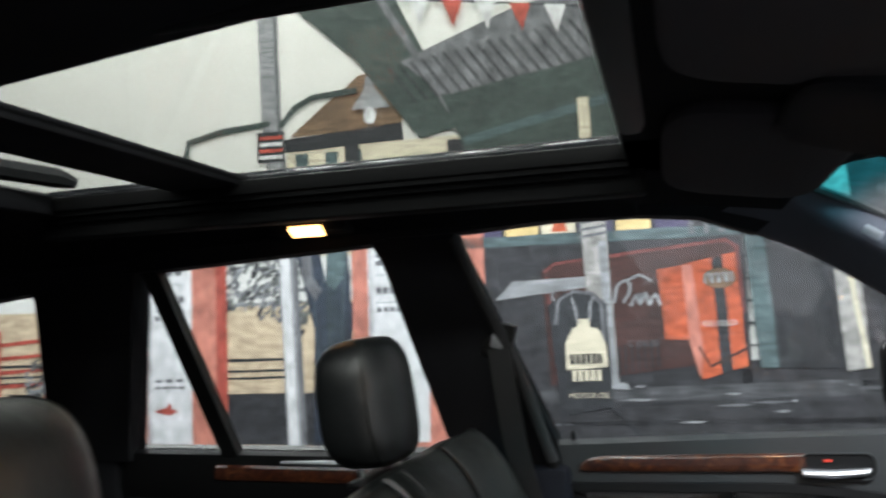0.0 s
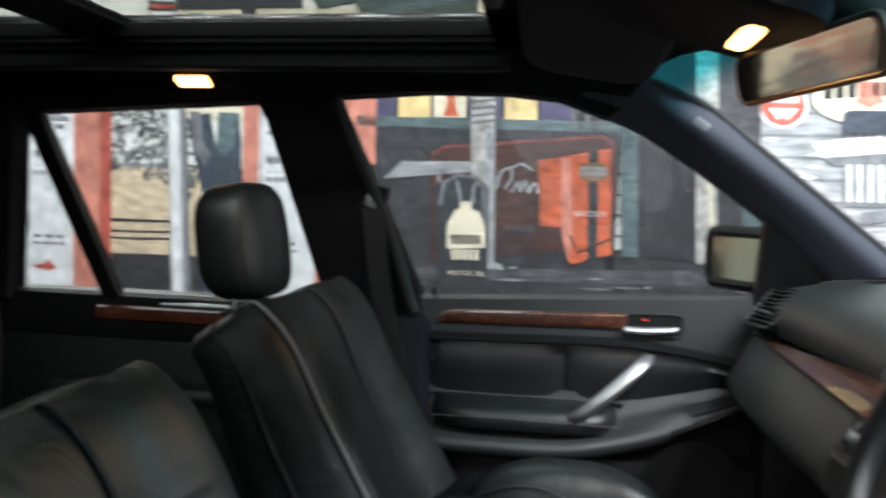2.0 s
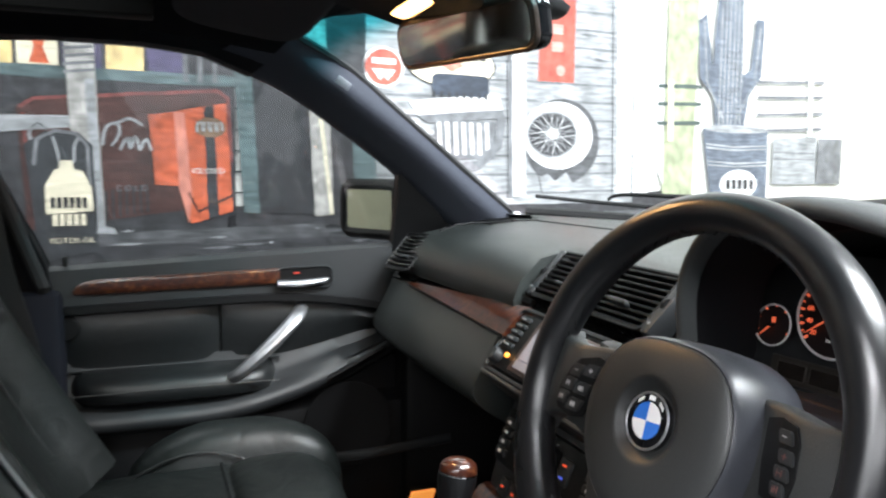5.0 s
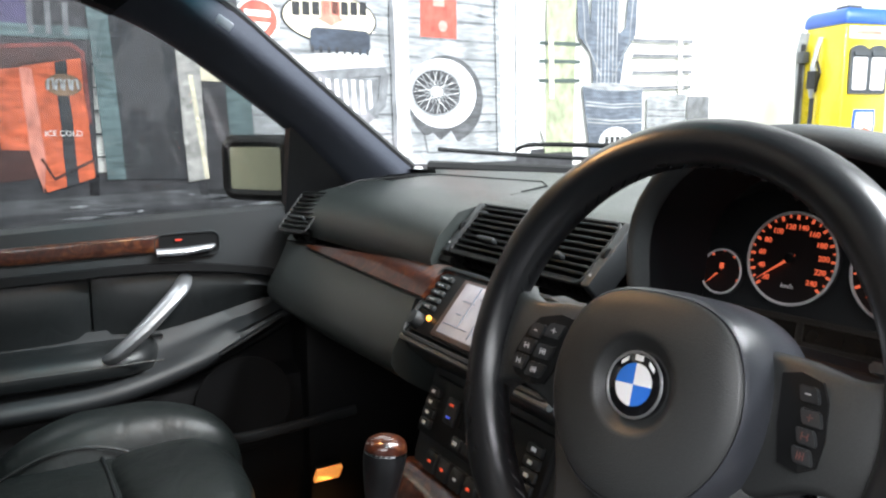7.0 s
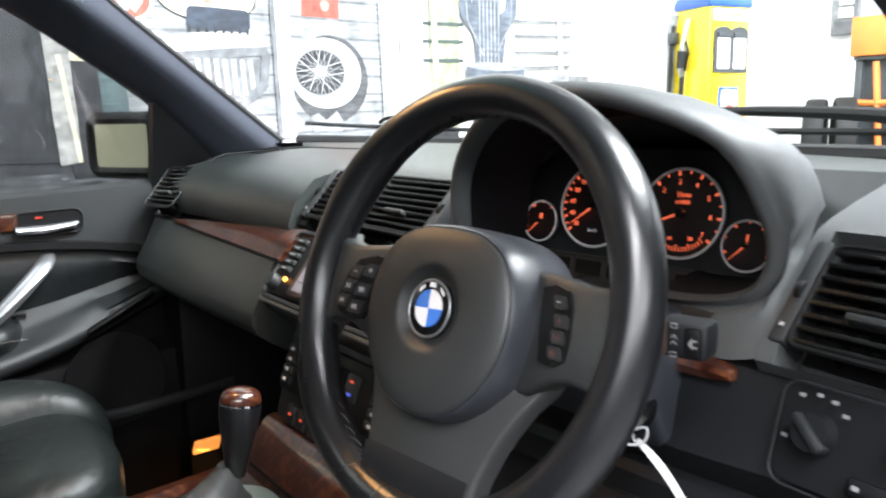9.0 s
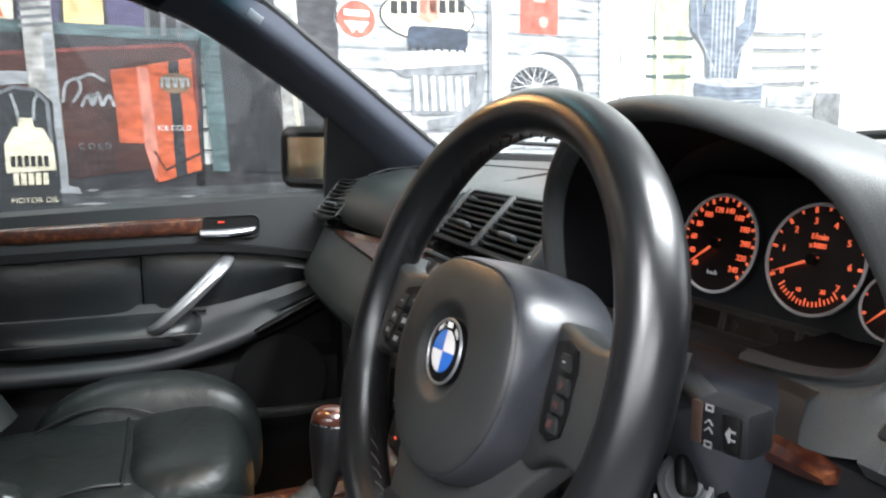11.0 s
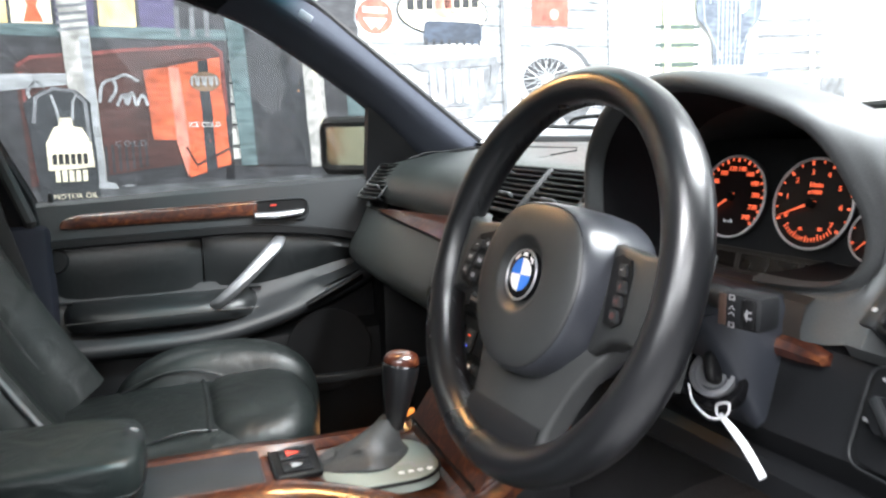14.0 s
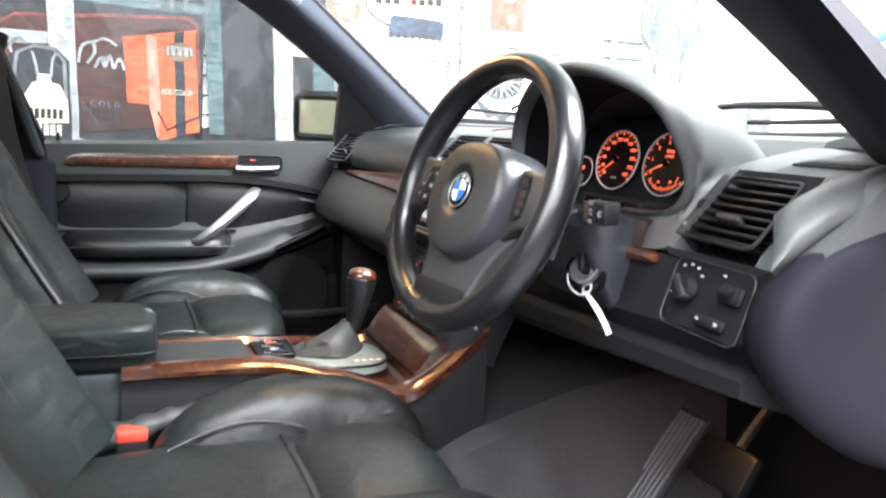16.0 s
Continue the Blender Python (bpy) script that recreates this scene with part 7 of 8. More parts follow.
SIDE = [(0.050, -0.052, 0.034, -0.012), (0.068, -0.052, 0.035, -0.010), (0.080, -0.050, 0.035, -0.0055), (0.092, -0.043, 0.034, -0.001), (0.104, -0.037, 0.032, 0.0025), (0.118, -0.034, 0.030, 0.0040), (0.132, -0.036, 0.031, 0.0040), (0.143, -0.043, 0.035, 0.002), (0.153, -0.054, 0.041, -0.004)]
for s in (1, -1):
    sp = web([(EX + s * u, lo, hi, z) for u, lo, hi, z in SIDE], "x", 0.022, "side_spoke", "grey side spoke")
    face = lambda a: 0.0035 - 0.32 * max(0.0, 0.104 - abs(a - EX))
    edge = [(0.081, 0.022), (0.092, 0.024), (0.110, 0.018), (0.119, 0.008), (0.127, -0.010), (0.129, -0.022), (0.122, -0.029), (0.104, -0.033), (0.094, -0.030), (0.086, -0.012)] if s < 0 else [(0.080, 0.024), (0.094, 0.027), (0.107, 0.024), (0.112, 0.014), (0.115, -0.006), (0.113, -0.021), (0.104, -0.026), (0.090, -0.025), (0.084, -0.004)]
    bm = bmesh.new()
    for k in range(len(edge)):
        # a fan round the middle, so that the pad follows the bend of the spoke
        mid_ = (sum(a for a, _ in edge) / len(edge), sum(b for _, b in edge) / len(edge))
        a, b = edge[k], edge[(k + 1) % len(edge)]
        prism([(EX + s * u, v) for u, v in (mid_, a, b)], 0.0030, lambda p, q, d: (p, q, face(p) - 0.001 + d), bm)
    bmesh.ops.remove_doubles(bm, verts=bm.verts, dist=0.00001)
    pad = part("button_pad", bm, DARK, sw, "black switch pad on the spoke", local=True, smooth=50)
    BUTTONS = [(0.1095, 0.0075, 0.0135), (0.0945, 0.0105, 0.0125), (0.1155, -0.0055, 0.0150), (0.0990, -0.0065, 0.0145), (0.1200, -0.0185, 0.0150), (0.1030, -0.0215, 0.0155)] if s < 0 else [(0.1010, 0.0160, 0.0125), (0.1050, 0.0040, 0.0125), (0.1045, -0.0065, 0.0120), (0.1045, -0.0170, 0.0120)]
    for n_, (u, v, w) in enumerate(BUTTONS):
        h = 0.0112 if s < 0 else 0.0088
        key_ = prism([(EX + s * (u + du + 0.35 * (0.0 - dv)), v + dv) for du, dv in rect(-w / 2, -h / 2, w / 2, h / 2, 0.002, 3)], 0.0018, lambda p, q, d: (p, q, face(p) + 0.0018 + d))
        bmesh.ops.bevel(key_, geom=[e for e in key_.edges if e.verts[0].co.z > face(e.verts[0].co.x) + 0.003 and e.verts[1].co.z > face(e.verts[1].co.x) + 0.003], offset=0.0006, segments=2, affect="EDGES")
        k_ = part("button", key_, HARD, pad, local=True)
        marks = [(-0.0020, -0.0004, 0.0020, 0.0004)] + ([(-0.0004, -0.0020, 0.0004, 0.0020)] if n_ % 2 else []) + ([(-0.0022, -0.0022, -0.0015, 0.0022), (0.0015, -0.0022, 0.0022, 0.0022)] if n_ > 1 else [])
        for u0, v0, u1, v1 in marks:
            part("legend", prism([(EX + s * (u + a), v + b) for a, b in rect(u0, v0, u1, v1)], 0.0003, lambda p, q, d: (p, q, face(p) + 0.0037 + d)), PRINTED if s < 0 or n_ < 1 else BRICK, k_, local=True, smooth=0)
web([(-0.030, -0.094, 0.100, -0.016), (-0.046, -0.088, 0.094, -0.012), (-0.062, -0.078, 0.084, -0.0065), (-0.080, -0.069, 0.075, -0.004), (-0.098, -0.062, 0.068, -0.002), (-0.116, -0.057, 0.063, 0.0), (-0.130, -0.055, 0.061, 0.001), (-0.142, -0.058, 0.064, 0.0), (-0.154, -0.066, 0.072, -0.006)], "y", 0.018, "lower_spoke", "broad grey lower spoke")
part("spoke_foot", loft([[(EX + a * w, y, z) for a in (-1, -0.5, 0, 0.5, 1)] for y, w, z in ((-0.118, 0.054, 0.0022), (-0.121, 0.0545, 0.0040), (-0.134, 0.056, 0.0048), (-0.148, 0.064, 0.0040))]), SHADED_DARK, sw, "dark plastic foot of the lower spoke", local=True)

# ---- centre console ----
con = thing("centre_console", (0.3, 0.0, 0.6), "centre console with glossy burl wood rails and gear gate", "console")
CX = [0.03 + 0.54 * i / 34 for i in range(35)]


def con_w(x):
    return 0.078 + 0.078 * max(0.0, min(1.0, (x - 0.24) / 0.18)) ** 1.3 - 0.012 * max(0.0, (x - 0.45) / 0.1)


def con_z(x):
    return 0.806 - 0.034 * min(1.0, max(0.0, (x - 0.22) / 0.2)) ** 1.3 + 0.085 * max(0.0, (x - 0.43) / 0.13) ** 1.3


part("side_body", loft([[(x, con_w(x) - 0.012, con_z(x) - 0.02), (x, con_w(x), con_z(x) - 0.06), (x, con_w(x) + 0.01, 0.50), (x, -con_w(x) - 0.01, 0.50), (x, -con_w(x), con_z(x) - 0.06), (x, -con_w(x) + 0.012, con_z(x) - 0.02)] for x in CX], ring=True, ends=True), SHADED_DARK, con)
for s in (1, -1):
    rows = []
    for x in CX:
        w, z = con_w(x), con_z(x)
        thick = min(1.0, max(0.0, (x - 0.15) / 0.2))
        rows.append([(x, s * (w - 0.034), z - 0.004), (x, s * (w - 0.024), z + 0.005), (x, s * (w - 0.008), z + 0.004), (x, s * (w + 0.003), z - 0.005), (x, s * (w + 0.003), z - 0.012 - 0.007 * thick), (x, s * (w - 0.006), z - 0.015 - 0.012 * thick), (x, s * (w - 0.03), z - 0.022)])
    part("wood_rail", loft(rows, ring=True, ends=True), WOOD, con, "glossy curved burl wood rail")
part("top_plate", loft([[(x, con_w(x) - 0.025, con_z(x) - 0.006), (x, -con_w(x) + 0.025, con_z(x) - 0.006), (x, -con_w(x) + 0.025, con_z(x) - 0.02), (x, con_w(x) - 0.025, con_z(x) - 0.02)] for x in CX if x < 0.46], ring=True, ends=True), WOOD, con)
lid = part("ashtray_lid", box(0.075, 0.215, -0.050, 0.050, 0.795, 0.809, 0.004), HARD, con, "dark sliding lid")
hz = part("hazard_plate", box(0.228, 0.286, -0.034, 0.052, 0.796, 0.8035, 0.003), DARK, con)
part("plate_rim", tube([(a, b, 0.8035) for a, b in rect(0.228, -0.034, 0.286, 0.052, 0.006)], 0.0016, 6, closed=True), LEATHER_DK, hz)
part("hazard_button", box(0.238, 0.276, 0.012, 0.044, 0.802, 0.8062, 0.002), GLOSSBLACK, hz)
part("hazard_mark", prism([(0.248, 0.019), (0.248, 0.037), (0.266, 0.028)], 0.0006, lambda a, b, d: (a, b, 0.8062 + d)), RED, hz, "red triangle", smooth=0)
lk = part("lock_button", box(0.238, 0.276, -0.026, 0.006, 0.802, 0.8062, 0.002), GLOSSBLACK, hz)
part("lock_mark", prism([(0.250, -0.016), (0.250, -0.004), (0.256, -0.004), (0.264, -0.010), (0.256, -0.016)], 0.0006, lambda a, b, d: (a, b, 0.8062 + d)), PALE, lk, "pale lock symbol", smooth=0)
part("slope_wood", loft([[(x, y, z) for y in (0.132, 0.06, 0.0, -0.06, -0.132)] + [(x + 0.03, y, z - 0.005) for y in (-0.132, 0.132)] for x, z in ((0.446, 0.774), (0.454, 0.788), (0.463, 0.803), (0.476, 0.822), (0.486, 0.834), (0.496, 0.838))], ring=True, ends=True), WOOD, con, "sloping burl wood panel")
part("panel_edge", tube([(0.451, 0.120, 0.786), (0.450, 0.0, 0.786), (0.451, -0.120, 0.786)], 0.0022, 6), DARK, con)
# gear lever
gear = thing("gear_lever", (0.36, 0.0, 0.79), "gear lever with wood-topped black knob and leather boot", "gear lever")
BOOTM = mat("boot_leather", (0.030, 0.031, 0.031), 0.5, spec=0.4, crease=0.6, grain=0.25, grain_scale=800, bump=0.3, vary=0.2)
plate_mat = mat("gate_grey", (0.20, 0.225, 0.20), 0.45, vary=0.15)
plate = part("gate_plate", loft([[(0.366 + a * k * (0.082 if a < 0 else 0.070), b * k * 0.066 - 0.010, z) for a, b in rect(-1, -1, 1, 1, 0.72, 7)] for z, k in ((0.776, 1.02), (0.7885, 1.0), (0.7915, 0.985), (0.7925, 0.95))], ring=True, ends=True), plate_mat, gear, "grey-green shift gate plate")
part("plate_rim", tube([(0.366 + a * (0.083 if a < 0 else 0.071), b * 0.067 - 0.010, 0.789) for a, b in rect(-1, -1, 1, 1, 0.72, 7)], 0.0022, 6, closed=True), DARK, plate)
for k in range(4):
    part("gate_mark", box(0.376 + 0.0125 * k, 0.383 + 0.0125 * k, -0.0590, -0.0530, 0.7925, 0.7934), WHITEP, plate, smooth=0)
for x0, x1, y0, y1 in ((0.372, 0.376, -0.046, -0.030), (0.376, 0.398, -0.0325, -0.030), (0.398, 0.402, -0.046, -0.030), (0.402, 0.424, -0.046, -0.0435), (0.424, 0.4265, -0.046, -0.030)):
    part("gate_slot", box(x0, x1, y0, y1, 0.7925, 0.7933), PALE, plate, smooth=0)
rows = []
for z, rx_, ry_, x in ((0.7915, 0.054, 0.046, 0.346), (0.7960, 0.055, 0.047, 0.346), (0.8005, 0.050, 0.042, 0.350), (0.8035, 0.041, 0.034, 0.357), (0.8080, 0.034, 0.029, 0.362), (0.8150, 0.031, 0.025, 0.364), (0.8210, 0.026, 0.020, 0.370), (0.8280, 0.021, 0.017, 0.376), (0.8360, 0.0165, 0.014, 0.381), (0.8440, 0.0135, 0.0125, 0.384)):
    f = (z - 0.7915) / 0.0525
    fold = 0.16 * math.sin(math.pi * min(1.0, f * 1.3 + 0.08))
    row = []
    for q in [2 * math.pi * k / 48 for k in range(48)]:
        sag = max(0.0, -math.cos(q)) ** 2 * math.sin(math.pi * min(1.0, f * 1.1)) * 0.020
        row.append((x + rx_ * (1 + fold * math.cos(5 * q + 7 * f)) * math.cos(q) - sag, 0.006 + ry_ * (1 + fold * math.sin(4 * q + f * 9)) * math.sin(q), z + 0.0035 * math.sin(3 * q + 6 * f) * min(1.0, 4 * f) * (1 - f) - 0.3 * sag))
    rows.append(row)
part("boot", loft(rows, ring=True, ends=True), BOOTM, gear, "wrinkled grey leather boot draped to the rear")
KN = pose(0.392, 0.0, 0.8515, 0, 8, 0)
def knob_ring(r, z):
    return [(r * a * (1.12 if a < 0 else 1.0), r * 0.92 * b, z) for a, b in disc(0, 0, 1, n=28)]


part("knob", moved(loft([knob_ring(r, z) for r, z in ((0.0105, -0.022), (0.0125, -0.010), (0.0150, 0.004), (0.0178, 0.020), (0.0205, 0.036), (0.0224, 0.050), (0.0229, 0.058), (0.0228, 0.064))], ring=True, ends=True), KN), RIM, gear, "black leather knob")
part("knob_cap", moved(loft([knob_ring(r, z) for r, z in ((0.0226, 0.0662), (0.0222, 0.072), (0.0195, 0.0775), (0.014, 0.081), (0.007, 0.0828), (0.001, 0.083))], ring=True, ends=True), KN), WOOD, gear, "glossy wood knob cap")
part("knob_band", moved(loft([knob_ring(0.0230, z) for z in (0.0640, 0.0648, 0.0662)], ring=True), KN), CHROME, gear, "chrome band")
# padded armrest between the seats
ar = thing("armrest", (-0.1, 0.01, 0.7), "padded dark leather armrest between the front seats", "armrest")
part("pad", moved(cushion(0.33, 0.165, 0.075, 0.32, 32, 16), pose(-0.085, 0.01, 0.835)), LEATHER, ar)
part("seam", tube(curve([(-0.235, -0.0735, 0.829), (-0.05, -0.0742, 0.829), (0.05, -0.0728, 0.829), (0.076, -0.055, 0.829), (0.081, 0.01, 0.829), (0.076, 0.072, 0.829)], 30), 0.0018, 6), DARK, ar)
latch = part("latch", moved(cushion(0.030, 0.052, 0.020, 0.6), pose(0.066, 0.030, 0.858, 0, 28, 0)), LEATHER_DK, ar, "dark release latch")
part("latch_mark", moved(box(-0.006, 0.004, -0.002, 0.002, 0.0098, 0.0108), pose(0.066, 0.030, 0.858, 0, 28, 0)), PALE, latch)
part("box_body", box(-0.26, 0.035, -0.072, 0.09, 0.50, 0.805, 0.015), HARD, ar)
hb = thing("hand_brake", (0.15, -0.10, 0.74), "black hand brake lever with a leather boot beside the console", "hand brake")
part("boot", tube(curve([(-0.02, -0.112, 0.716), (0.03, -0.112, 0.728), (0.08, -0.112, 0.742), (0.125, -0.112, 0.752)], 14), [0.024 + 0.003 * math.sin(k * 1.9) - 0.0006 * k for k in range(15)], 12, 0.8), BOOTM, hb, "wrinkled black leather boot")
part("lever", tube(curve([(0.115, -0.112, 0.751), (0.16, -0.112, 0.764), (0.22, -0.112, 0.779), (0.262, -0.112, 0.786)], 12), [0.013, 0.0145, 0.0155, 0.016, 0.016, 0.016, 0.0165, 0.0165, 0.0165, 0.017, 0.017, 0.0165, 0.014], 14, 0.85), LEATHER_DK, hb)
part("button", tube([(0.260, -0.112, 0.786), (0.272, -0.112, 0.788)], [0.008, 0.007], 12), SILVER, hb)
bk = thing("belt_buckle", (0.04, -0.135, 0.68), "black seat belt buckle with red button", "belt buckle")
part("stem", box(0.02, 0.066, -0.140, -0.112, 0.46, 0.728, 0.008), DARK, bk)
part("button", box(0.023, 0.063, -0.1425, -0.1095, 0.726, 0.744, 0.004), RED, bk, "red release button")

# ---- seats ----
def seat(name, y, label, fore=0.0, drop=0.0, push=0.0):
    s_ = thing(name, (-0.05, y, 0.46), label, "car seat", "front seats")
    W = 0.48
    spine = curve([(-0.118, 0, 0.72), (-0.172, 0, 0.82), (-0.228, 0, 0.94), (-0.272, 0, 1.05), (-0.306, 0, 1.090), (-0.318, 0, 1.108)], 22)
    rows = []
    for i, p in enumerate(spine):
        f = i / 22
        d = (spine[min(i + 1, 22)] - spine[max(i - 1, 0)]).normalized()
        nrm = Vector((d.z, 0, -d.x))
        wide = W * (0.96 + 0.06 * math.sin(math.pi * f) - 0.36 * max(0.0, (f - 0.72) / 0.28) ** 2.2)
        thick = 0.135 * (1 - 0.30 * f) * (1 if f < 0.93 else 1 - (f - 0.93) * 6)
        bol = 0.066 * (1 - 0.7 * f ** 2)
        row = []
        for k in range(36):
            a = 2 * math.pi * k / 36
            yy, xx = wide / 2 * spow(math.cos(a), 0.55), thick / 2 * spow(math.sin(a), 0.6)
            if xx > 0:
                xx += bol * min(1.0, max(0.0, (abs(yy) / (wide / 2) - 0.42) / 0.3)) ** 1.2 * (1 - 0.9 * max(0.0, (abs(yy) / (wide / 2) - 0.8) / 0.2) ** 2)
            row.append(p + nrm * xx + Vector((0, y + yy, 0)))
        rows.append(row)
    back = part("backrest", loft(rows, ring=True, ends=True), LEATHER, s_)
    for sy in (1, -1):
        line = []
        for i in range(1, 21):
            p = spine[i]
            d = (spine[min(i + 1, 22)] - spine[max(i - 1, 0)]).normalized()
            nrm = Vector((d.z, 0, -d.x))
            f = i / 22
            line.append(p + nrm * (0.135 * (1 - 0.30 * f) / 2 + 0.004) + Vector((0, y + sy * (0.108 - 0.022 * f), 0)))
        part("seam", tube(line, 0.0032, 6), LEATHER_DK, back)
        edge = []
        for i in range(0, 21):
            p = spine[i]
            d = (spine[min(i + 1, 22)] - spine[max(i - 1, 0)]).normalized()
            nrm = Vector((d.z, 0, -d.x))
            f = i / 22
            wide = W * (0.96 + 0.06 * math.sin(math.pi * f) - 0.36 * max(0.0, (f - 0.72) / 0.28) ** 2.2)
            edge.append(p + nrm * (0.01 + 0.03 * (1 - f)) + Vector((0, y + sy * wide / 2 * 0.992, 0)))
        part("piping", tube(edge, 0.004, 6), LEATHER, back, "raised grey piping")
        if y < 0 or sy > 0:
            continue
        # near passenger bolster only: piping paled to carry its lit edge
        crest = []
        for i in range(1, 19):
            p = spine[i]
            d = (spine[i + 1] - spine[i - 1]).normalized()
            f = i / 22
            wide = W * (0.96 + 0.06 * math.sin(math.pi * f) - 0.36 * max(0.0, (f - 0.72) / 0.28) ** 2.2)
            a = math.acos(0.87 ** (1 / 0.55))
            up = 0.135 * (1 - 0.30 * f) / 2 * spow(math.sin(a), 0.6) + 0.066 * (1 - 0.7 * f ** 2)
            crest.append(p + Vector((d.z, 0, -d.x)) * (up - 0.0005) + Vector((0, y + sy * wide / 2 * 0.87, 0)))
        part("piping", tube(crest, 0.0034, 6), PIPING, back, "stitched piping, paled for the lit ridge")
    # headrest
    def bend(p):
        return Vector((p.x - 0.10 * (p.z / 0.2) * abs(p.z) - 0.25 * p.y * p.y / 0.13, p.y * (1 - 0.9 * max(0.0, p.z) ** 1.2), p.z))

    hr = part("headrest", moved(cushion(0.10, 0.212, 0.190, 0.55, 36, 18, bend), pose(-0.340, y + 0.008, 1.213, 0, -7, 0)), LEATHER_DK, s_)
    HRX = pose(-0.340, y + 0.008, 1.213, 0, -7, 0)
    for sy in (1, -1):
        a = radians(sy * 52)
        line = [HRX @ bend(Vector((0.05 * spow(math.cos(f), 0.55) * spow(math.cos(a), 0.55), 0.106 * spow(math.cos(f), 0.55) * spow(math.sin(a), 0.55), 0.095 * spow(math.sin(f), 0.55)))) for f in [radians(-72 + 150 * k / 24) for k in range(25)]]
        part("headrest_seam", tube(line, 0.0016, 6), LEATHER, hr)
    for sy in (-0.055, 0.055):
        part("headrest_post", tube([(-0.340, y + sy, 1.08), (-0.345, y + sy, 1.15)], 0.006, 10), CHROME, s_)
    part("post_collar", box(-0.355, -0.315, y - 0.08, y + 0.08, 1.098, 1.108, 0.004), DARK, s_)
    # cushion with bolsters and a separate thigh support
    pan = part("cushion", moved(cushion(0.40, W * 0.80, 0.15, 0.4, 40, 18, lambda p: Vector((p.x, p.y, p.z + 0.06 * p.x))), pose(0.03 + push, y, 0.690)), LEATHER, s_)
    for sy in (1, -1):
        bol = part("side_bolster", moved(cushion(0.385, 0.135, 0.27, 0.72, 40, 22, lambda p: Vector((p.x, p.y - sy * 0.25 * max(0.0, p.x - 0.06), p.z - 0.15 * max(0.0, -p.x - 0.05)))), pose(0.185 + push, y + sy * 0.188, 0.690 - (0.065 if sy < 0 and y > 0 else 0.0))), LEATHER, s_)
        part("seam", tube([(0.02 + push + 0.27 * i / 14, y + sy * (0.135 - 0.035 * (i / 14) ** 2), 0.762 + 0.032 * math.sin(math.pi * min(1.0, i / 11)) - (0.02 if sy < 0 and y > 0 else 0.0)) for i in range(15)], 0.0024, 6), LEATHER_DK, bol)
    part("thigh_support", moved(cushion(0.19, W * 0.66, 0.15, 0.6, 32, 16, lambda p: Vector((p.x - 0.9 * p.y * p.y, p.y, p.z + 0.05 * p.x))), pose(0.250 + push, y, 0.716)), LEATHER, s_)
    part("seam", tube([(0.163 + push - 0.5 * (0.13 * (i / 10 - 0.5)) ** 2, y + 0.26 * (i / 10 - 0.5), 0.771) for i in range(11)], 0.0030, 6), LEATHER_DK, pan)
    part("base", box(-0.16, 0.24, y - 0.20, y + 0.20, 0.50, 0.64, 0.03), DARK, s_)
    for sy in (1, -1):
        part("runner", box(-0.20, 0.30, y + sy * 0.18 - 0.02, y + sy * 0.18 + 0.02, 0.46, 0.51, 0.005), SILVER, s_)
    s_.location = s_.location + Vector((fore, 0, -drop))
    return s_


seat("passenger_seat", 0.37, "charcoal leather front passenger seat with headrest")
seat("driver_seat", -0.37, "charcoal leather driver seat with side bolsters", 0.032, 0.012, 0.03)
rb = thing("rear_bench", (-1.0, 0, 0.46), "dark leather rear bench seat", "car seat")
part("cushion", moved(cushion(0.48, 1.30, 0.18, 0.35), pose(-0.86, 0, 0.68)), LEATHER_DK, rb)
part("backrest", moved(cushion(0.16, 1.30, 0.55, 0.35), pose(-1.15, 0, 0.90, 0, -18, 0)), LEATHER_DK, rb)
part("base", box(-1.1, -0.66, -0.62, 0.62, 0.46, 0.62, 0.02), DARK, rb)

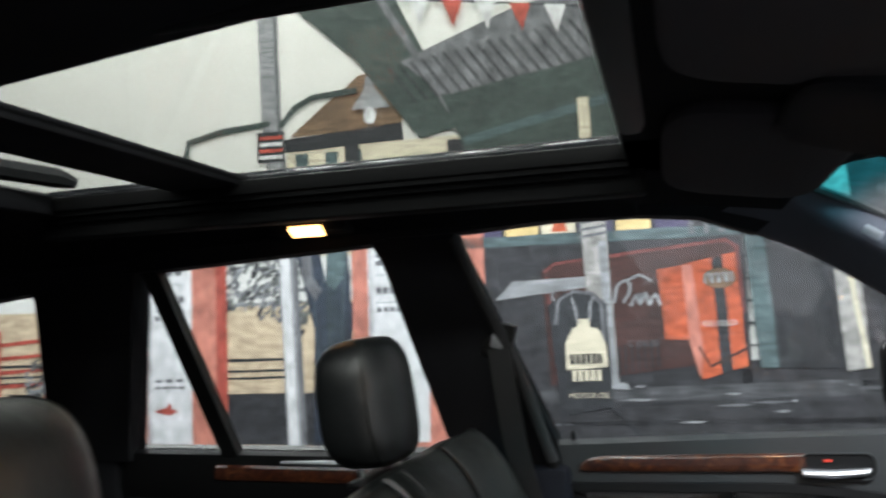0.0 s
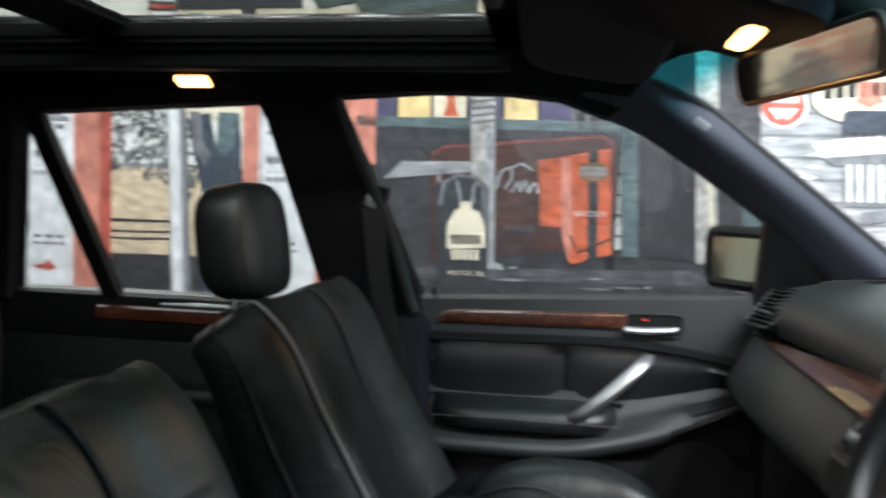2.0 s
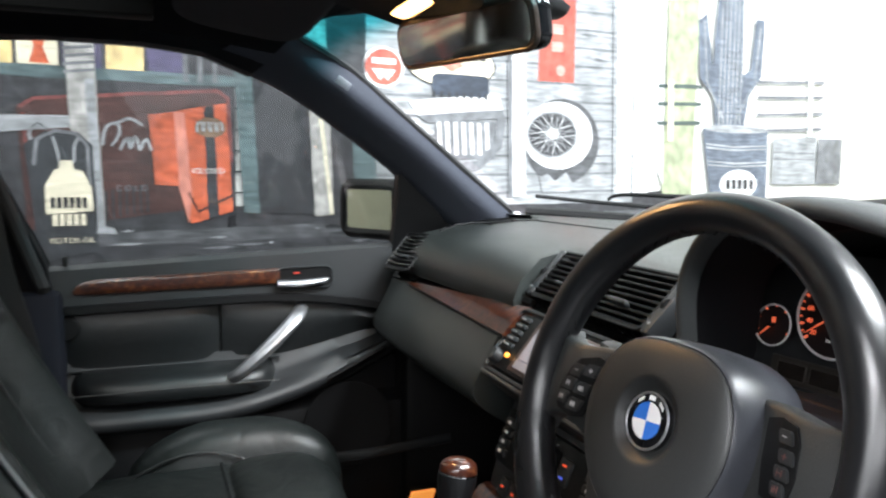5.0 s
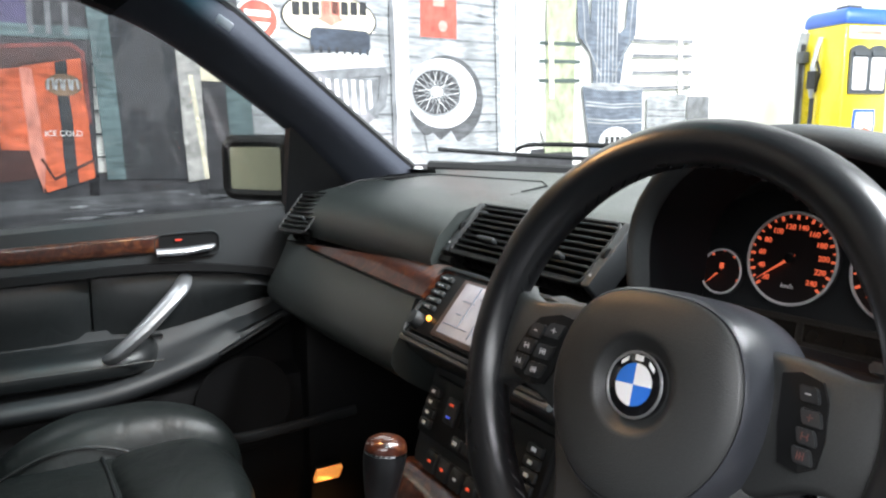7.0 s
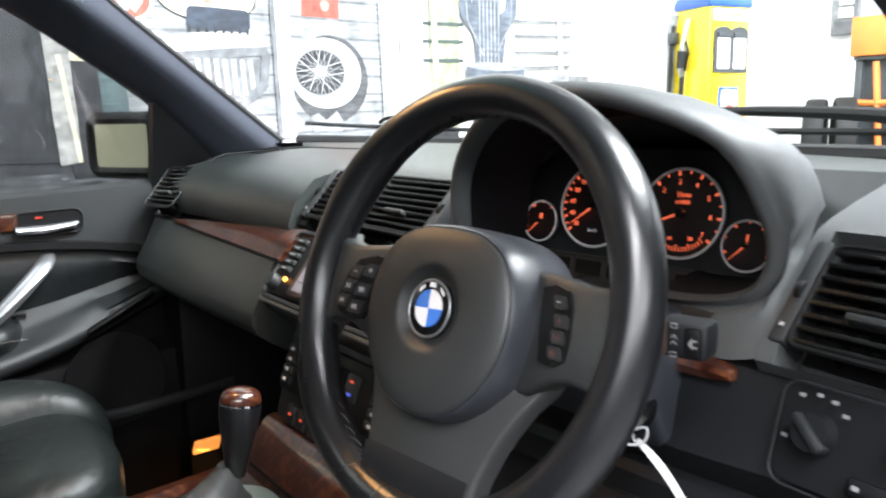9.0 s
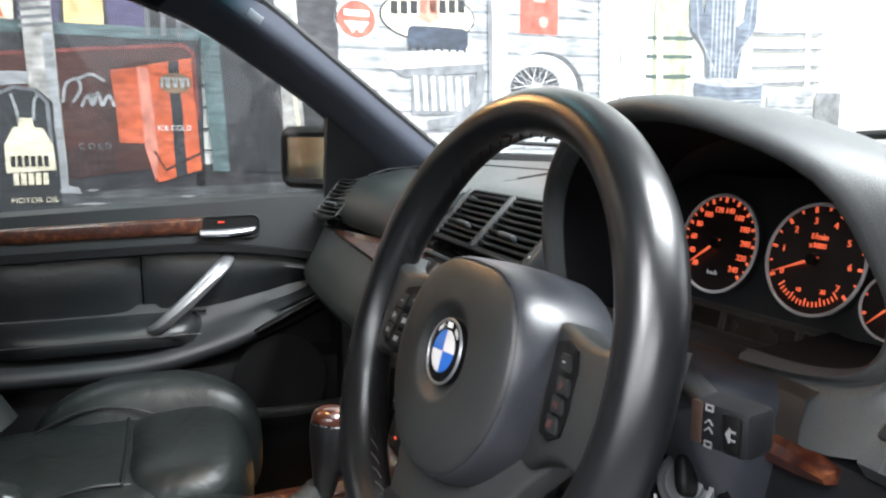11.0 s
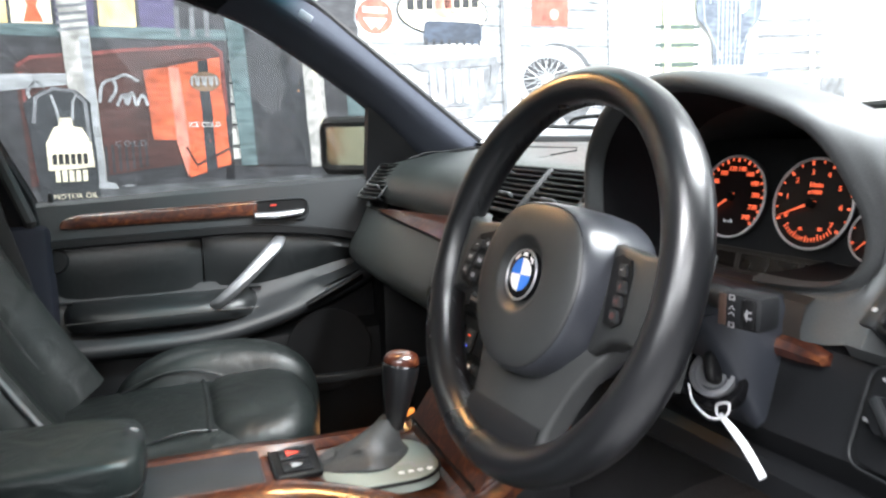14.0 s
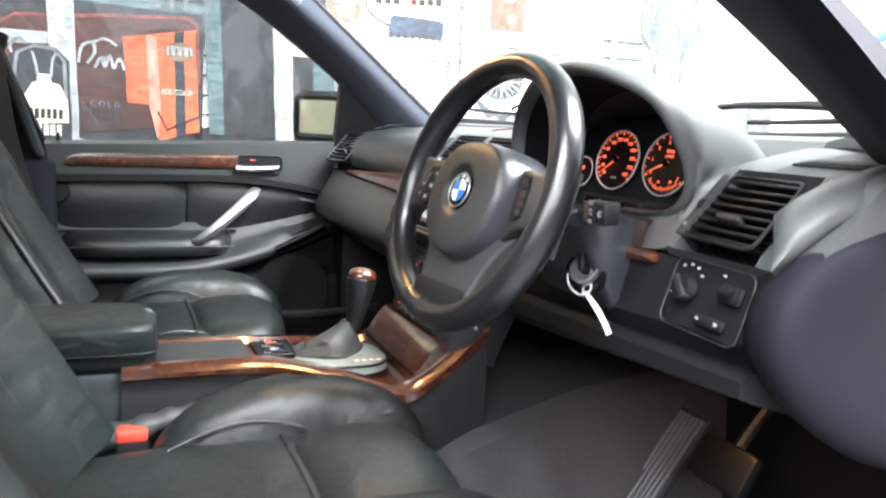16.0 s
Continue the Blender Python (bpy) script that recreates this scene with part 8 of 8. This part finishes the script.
# ---- footwell lamps ----
ambm = mat("amber_lens", (1.0, 0.5, 0.2), 0.4, emit=(1.0, 0.34, 0.06), power=1.1)
# the passenger's glowing lens is tilted to stand in for a lit carpet patch
for x, y, z, p, lean in ((0.585, 0.660, 0.580, 0.55, -55), (0.83, -0.44, 0.850, 0.40, 0)):
    fl = thing("footwell_lamp", (x, y, z), "small lit warm lamp in the footwell", "lamp", "footwell lamps")
    FX = pose(x, y, z, lean, 0, 0)
    part("housing", moved(box(-0.030, 0.030, -0.022, 0.022, 0.004, 0.016, 0.003), FX), DARK, fl)
    part("lens", moved(box(-0.027, 0.027, -0.019, 0.019, -0.004, 0.006, 0.002), FX), ambm, fl, "glowing warm lens")
    area_lamp("footwell_light", FX @ Vector((0, 0, -0.010)), (x - 0.04, y - 0.05, 0.46), 0.05, 0.036, p, (1.0, 0.5, 0.18))

# ---- driver's footwell ----
ped = thing("pedal_set", (0.98, -0.35, 0.47), "black pedals with ribbed rubber pads", "pedals")
acc = part("accelerator", moved(box(-0.012, 0.012, -0.030, 0.030, -0.11, 0.11, 0.008), pose(0.93, -0.52, 0.58, 0, 35, 0)), RUBBER, ped)
for k in range(6):
    part("rib", moved(box(-0.017, -0.010, -0.024 + 0.0095 * k, -0.020 + 0.0095 * k, -0.10, 0.10, 0.002), pose(0.93, -0.52, 0.58, 0, 35, 0)), RUBBER, acc)
rest = part("foot_rest", moved(box(-0.008, 0.008, -0.040, 0.040, -0.14, 0.13, 0.006), pose(0.88, -0.205, 0.60, 0, 36, 0)), RUBBER, ped, "ribbed foot rest beside the tunnel")
for k in range(7):
    part("rib", moved(box(-0.014, -0.006, -0.034 + 0.0105 * k, -0.029 + 0.0105 * k, -0.13, 0.12, 0.002), pose(0.88, -0.205, 0.60, 0, 36, 0)), SILVER, rest, "bright metal rib")
part("brake", moved(box(-0.012, 0.012, -0.055, 0.055, -0.035, 0.035, 0.008), pose(0.86, -0.375, 0.695, 0, 30, 0)), DARK, ped)
part("brake_arm", tube([(0.870, -0.375, 0.70), (0.95, -0.375, 0.80), (0.99, -0.375, 0.92)], 0.010, 8), DARK, ped)
solid("floor_mat", box(0.28, 0.90, -0.66, -0.16, 0.462, 0.474, 0.004), CARPET, "dark grey carpet mat in the driver footwell", "floor mat")
solid("floor_mat", box(0.28, 0.90, 0.16, 0.66, 0.462, 0.474, 0.004), CARPET, "dark grey carpet mat in the passenger footwell", "floor mat")
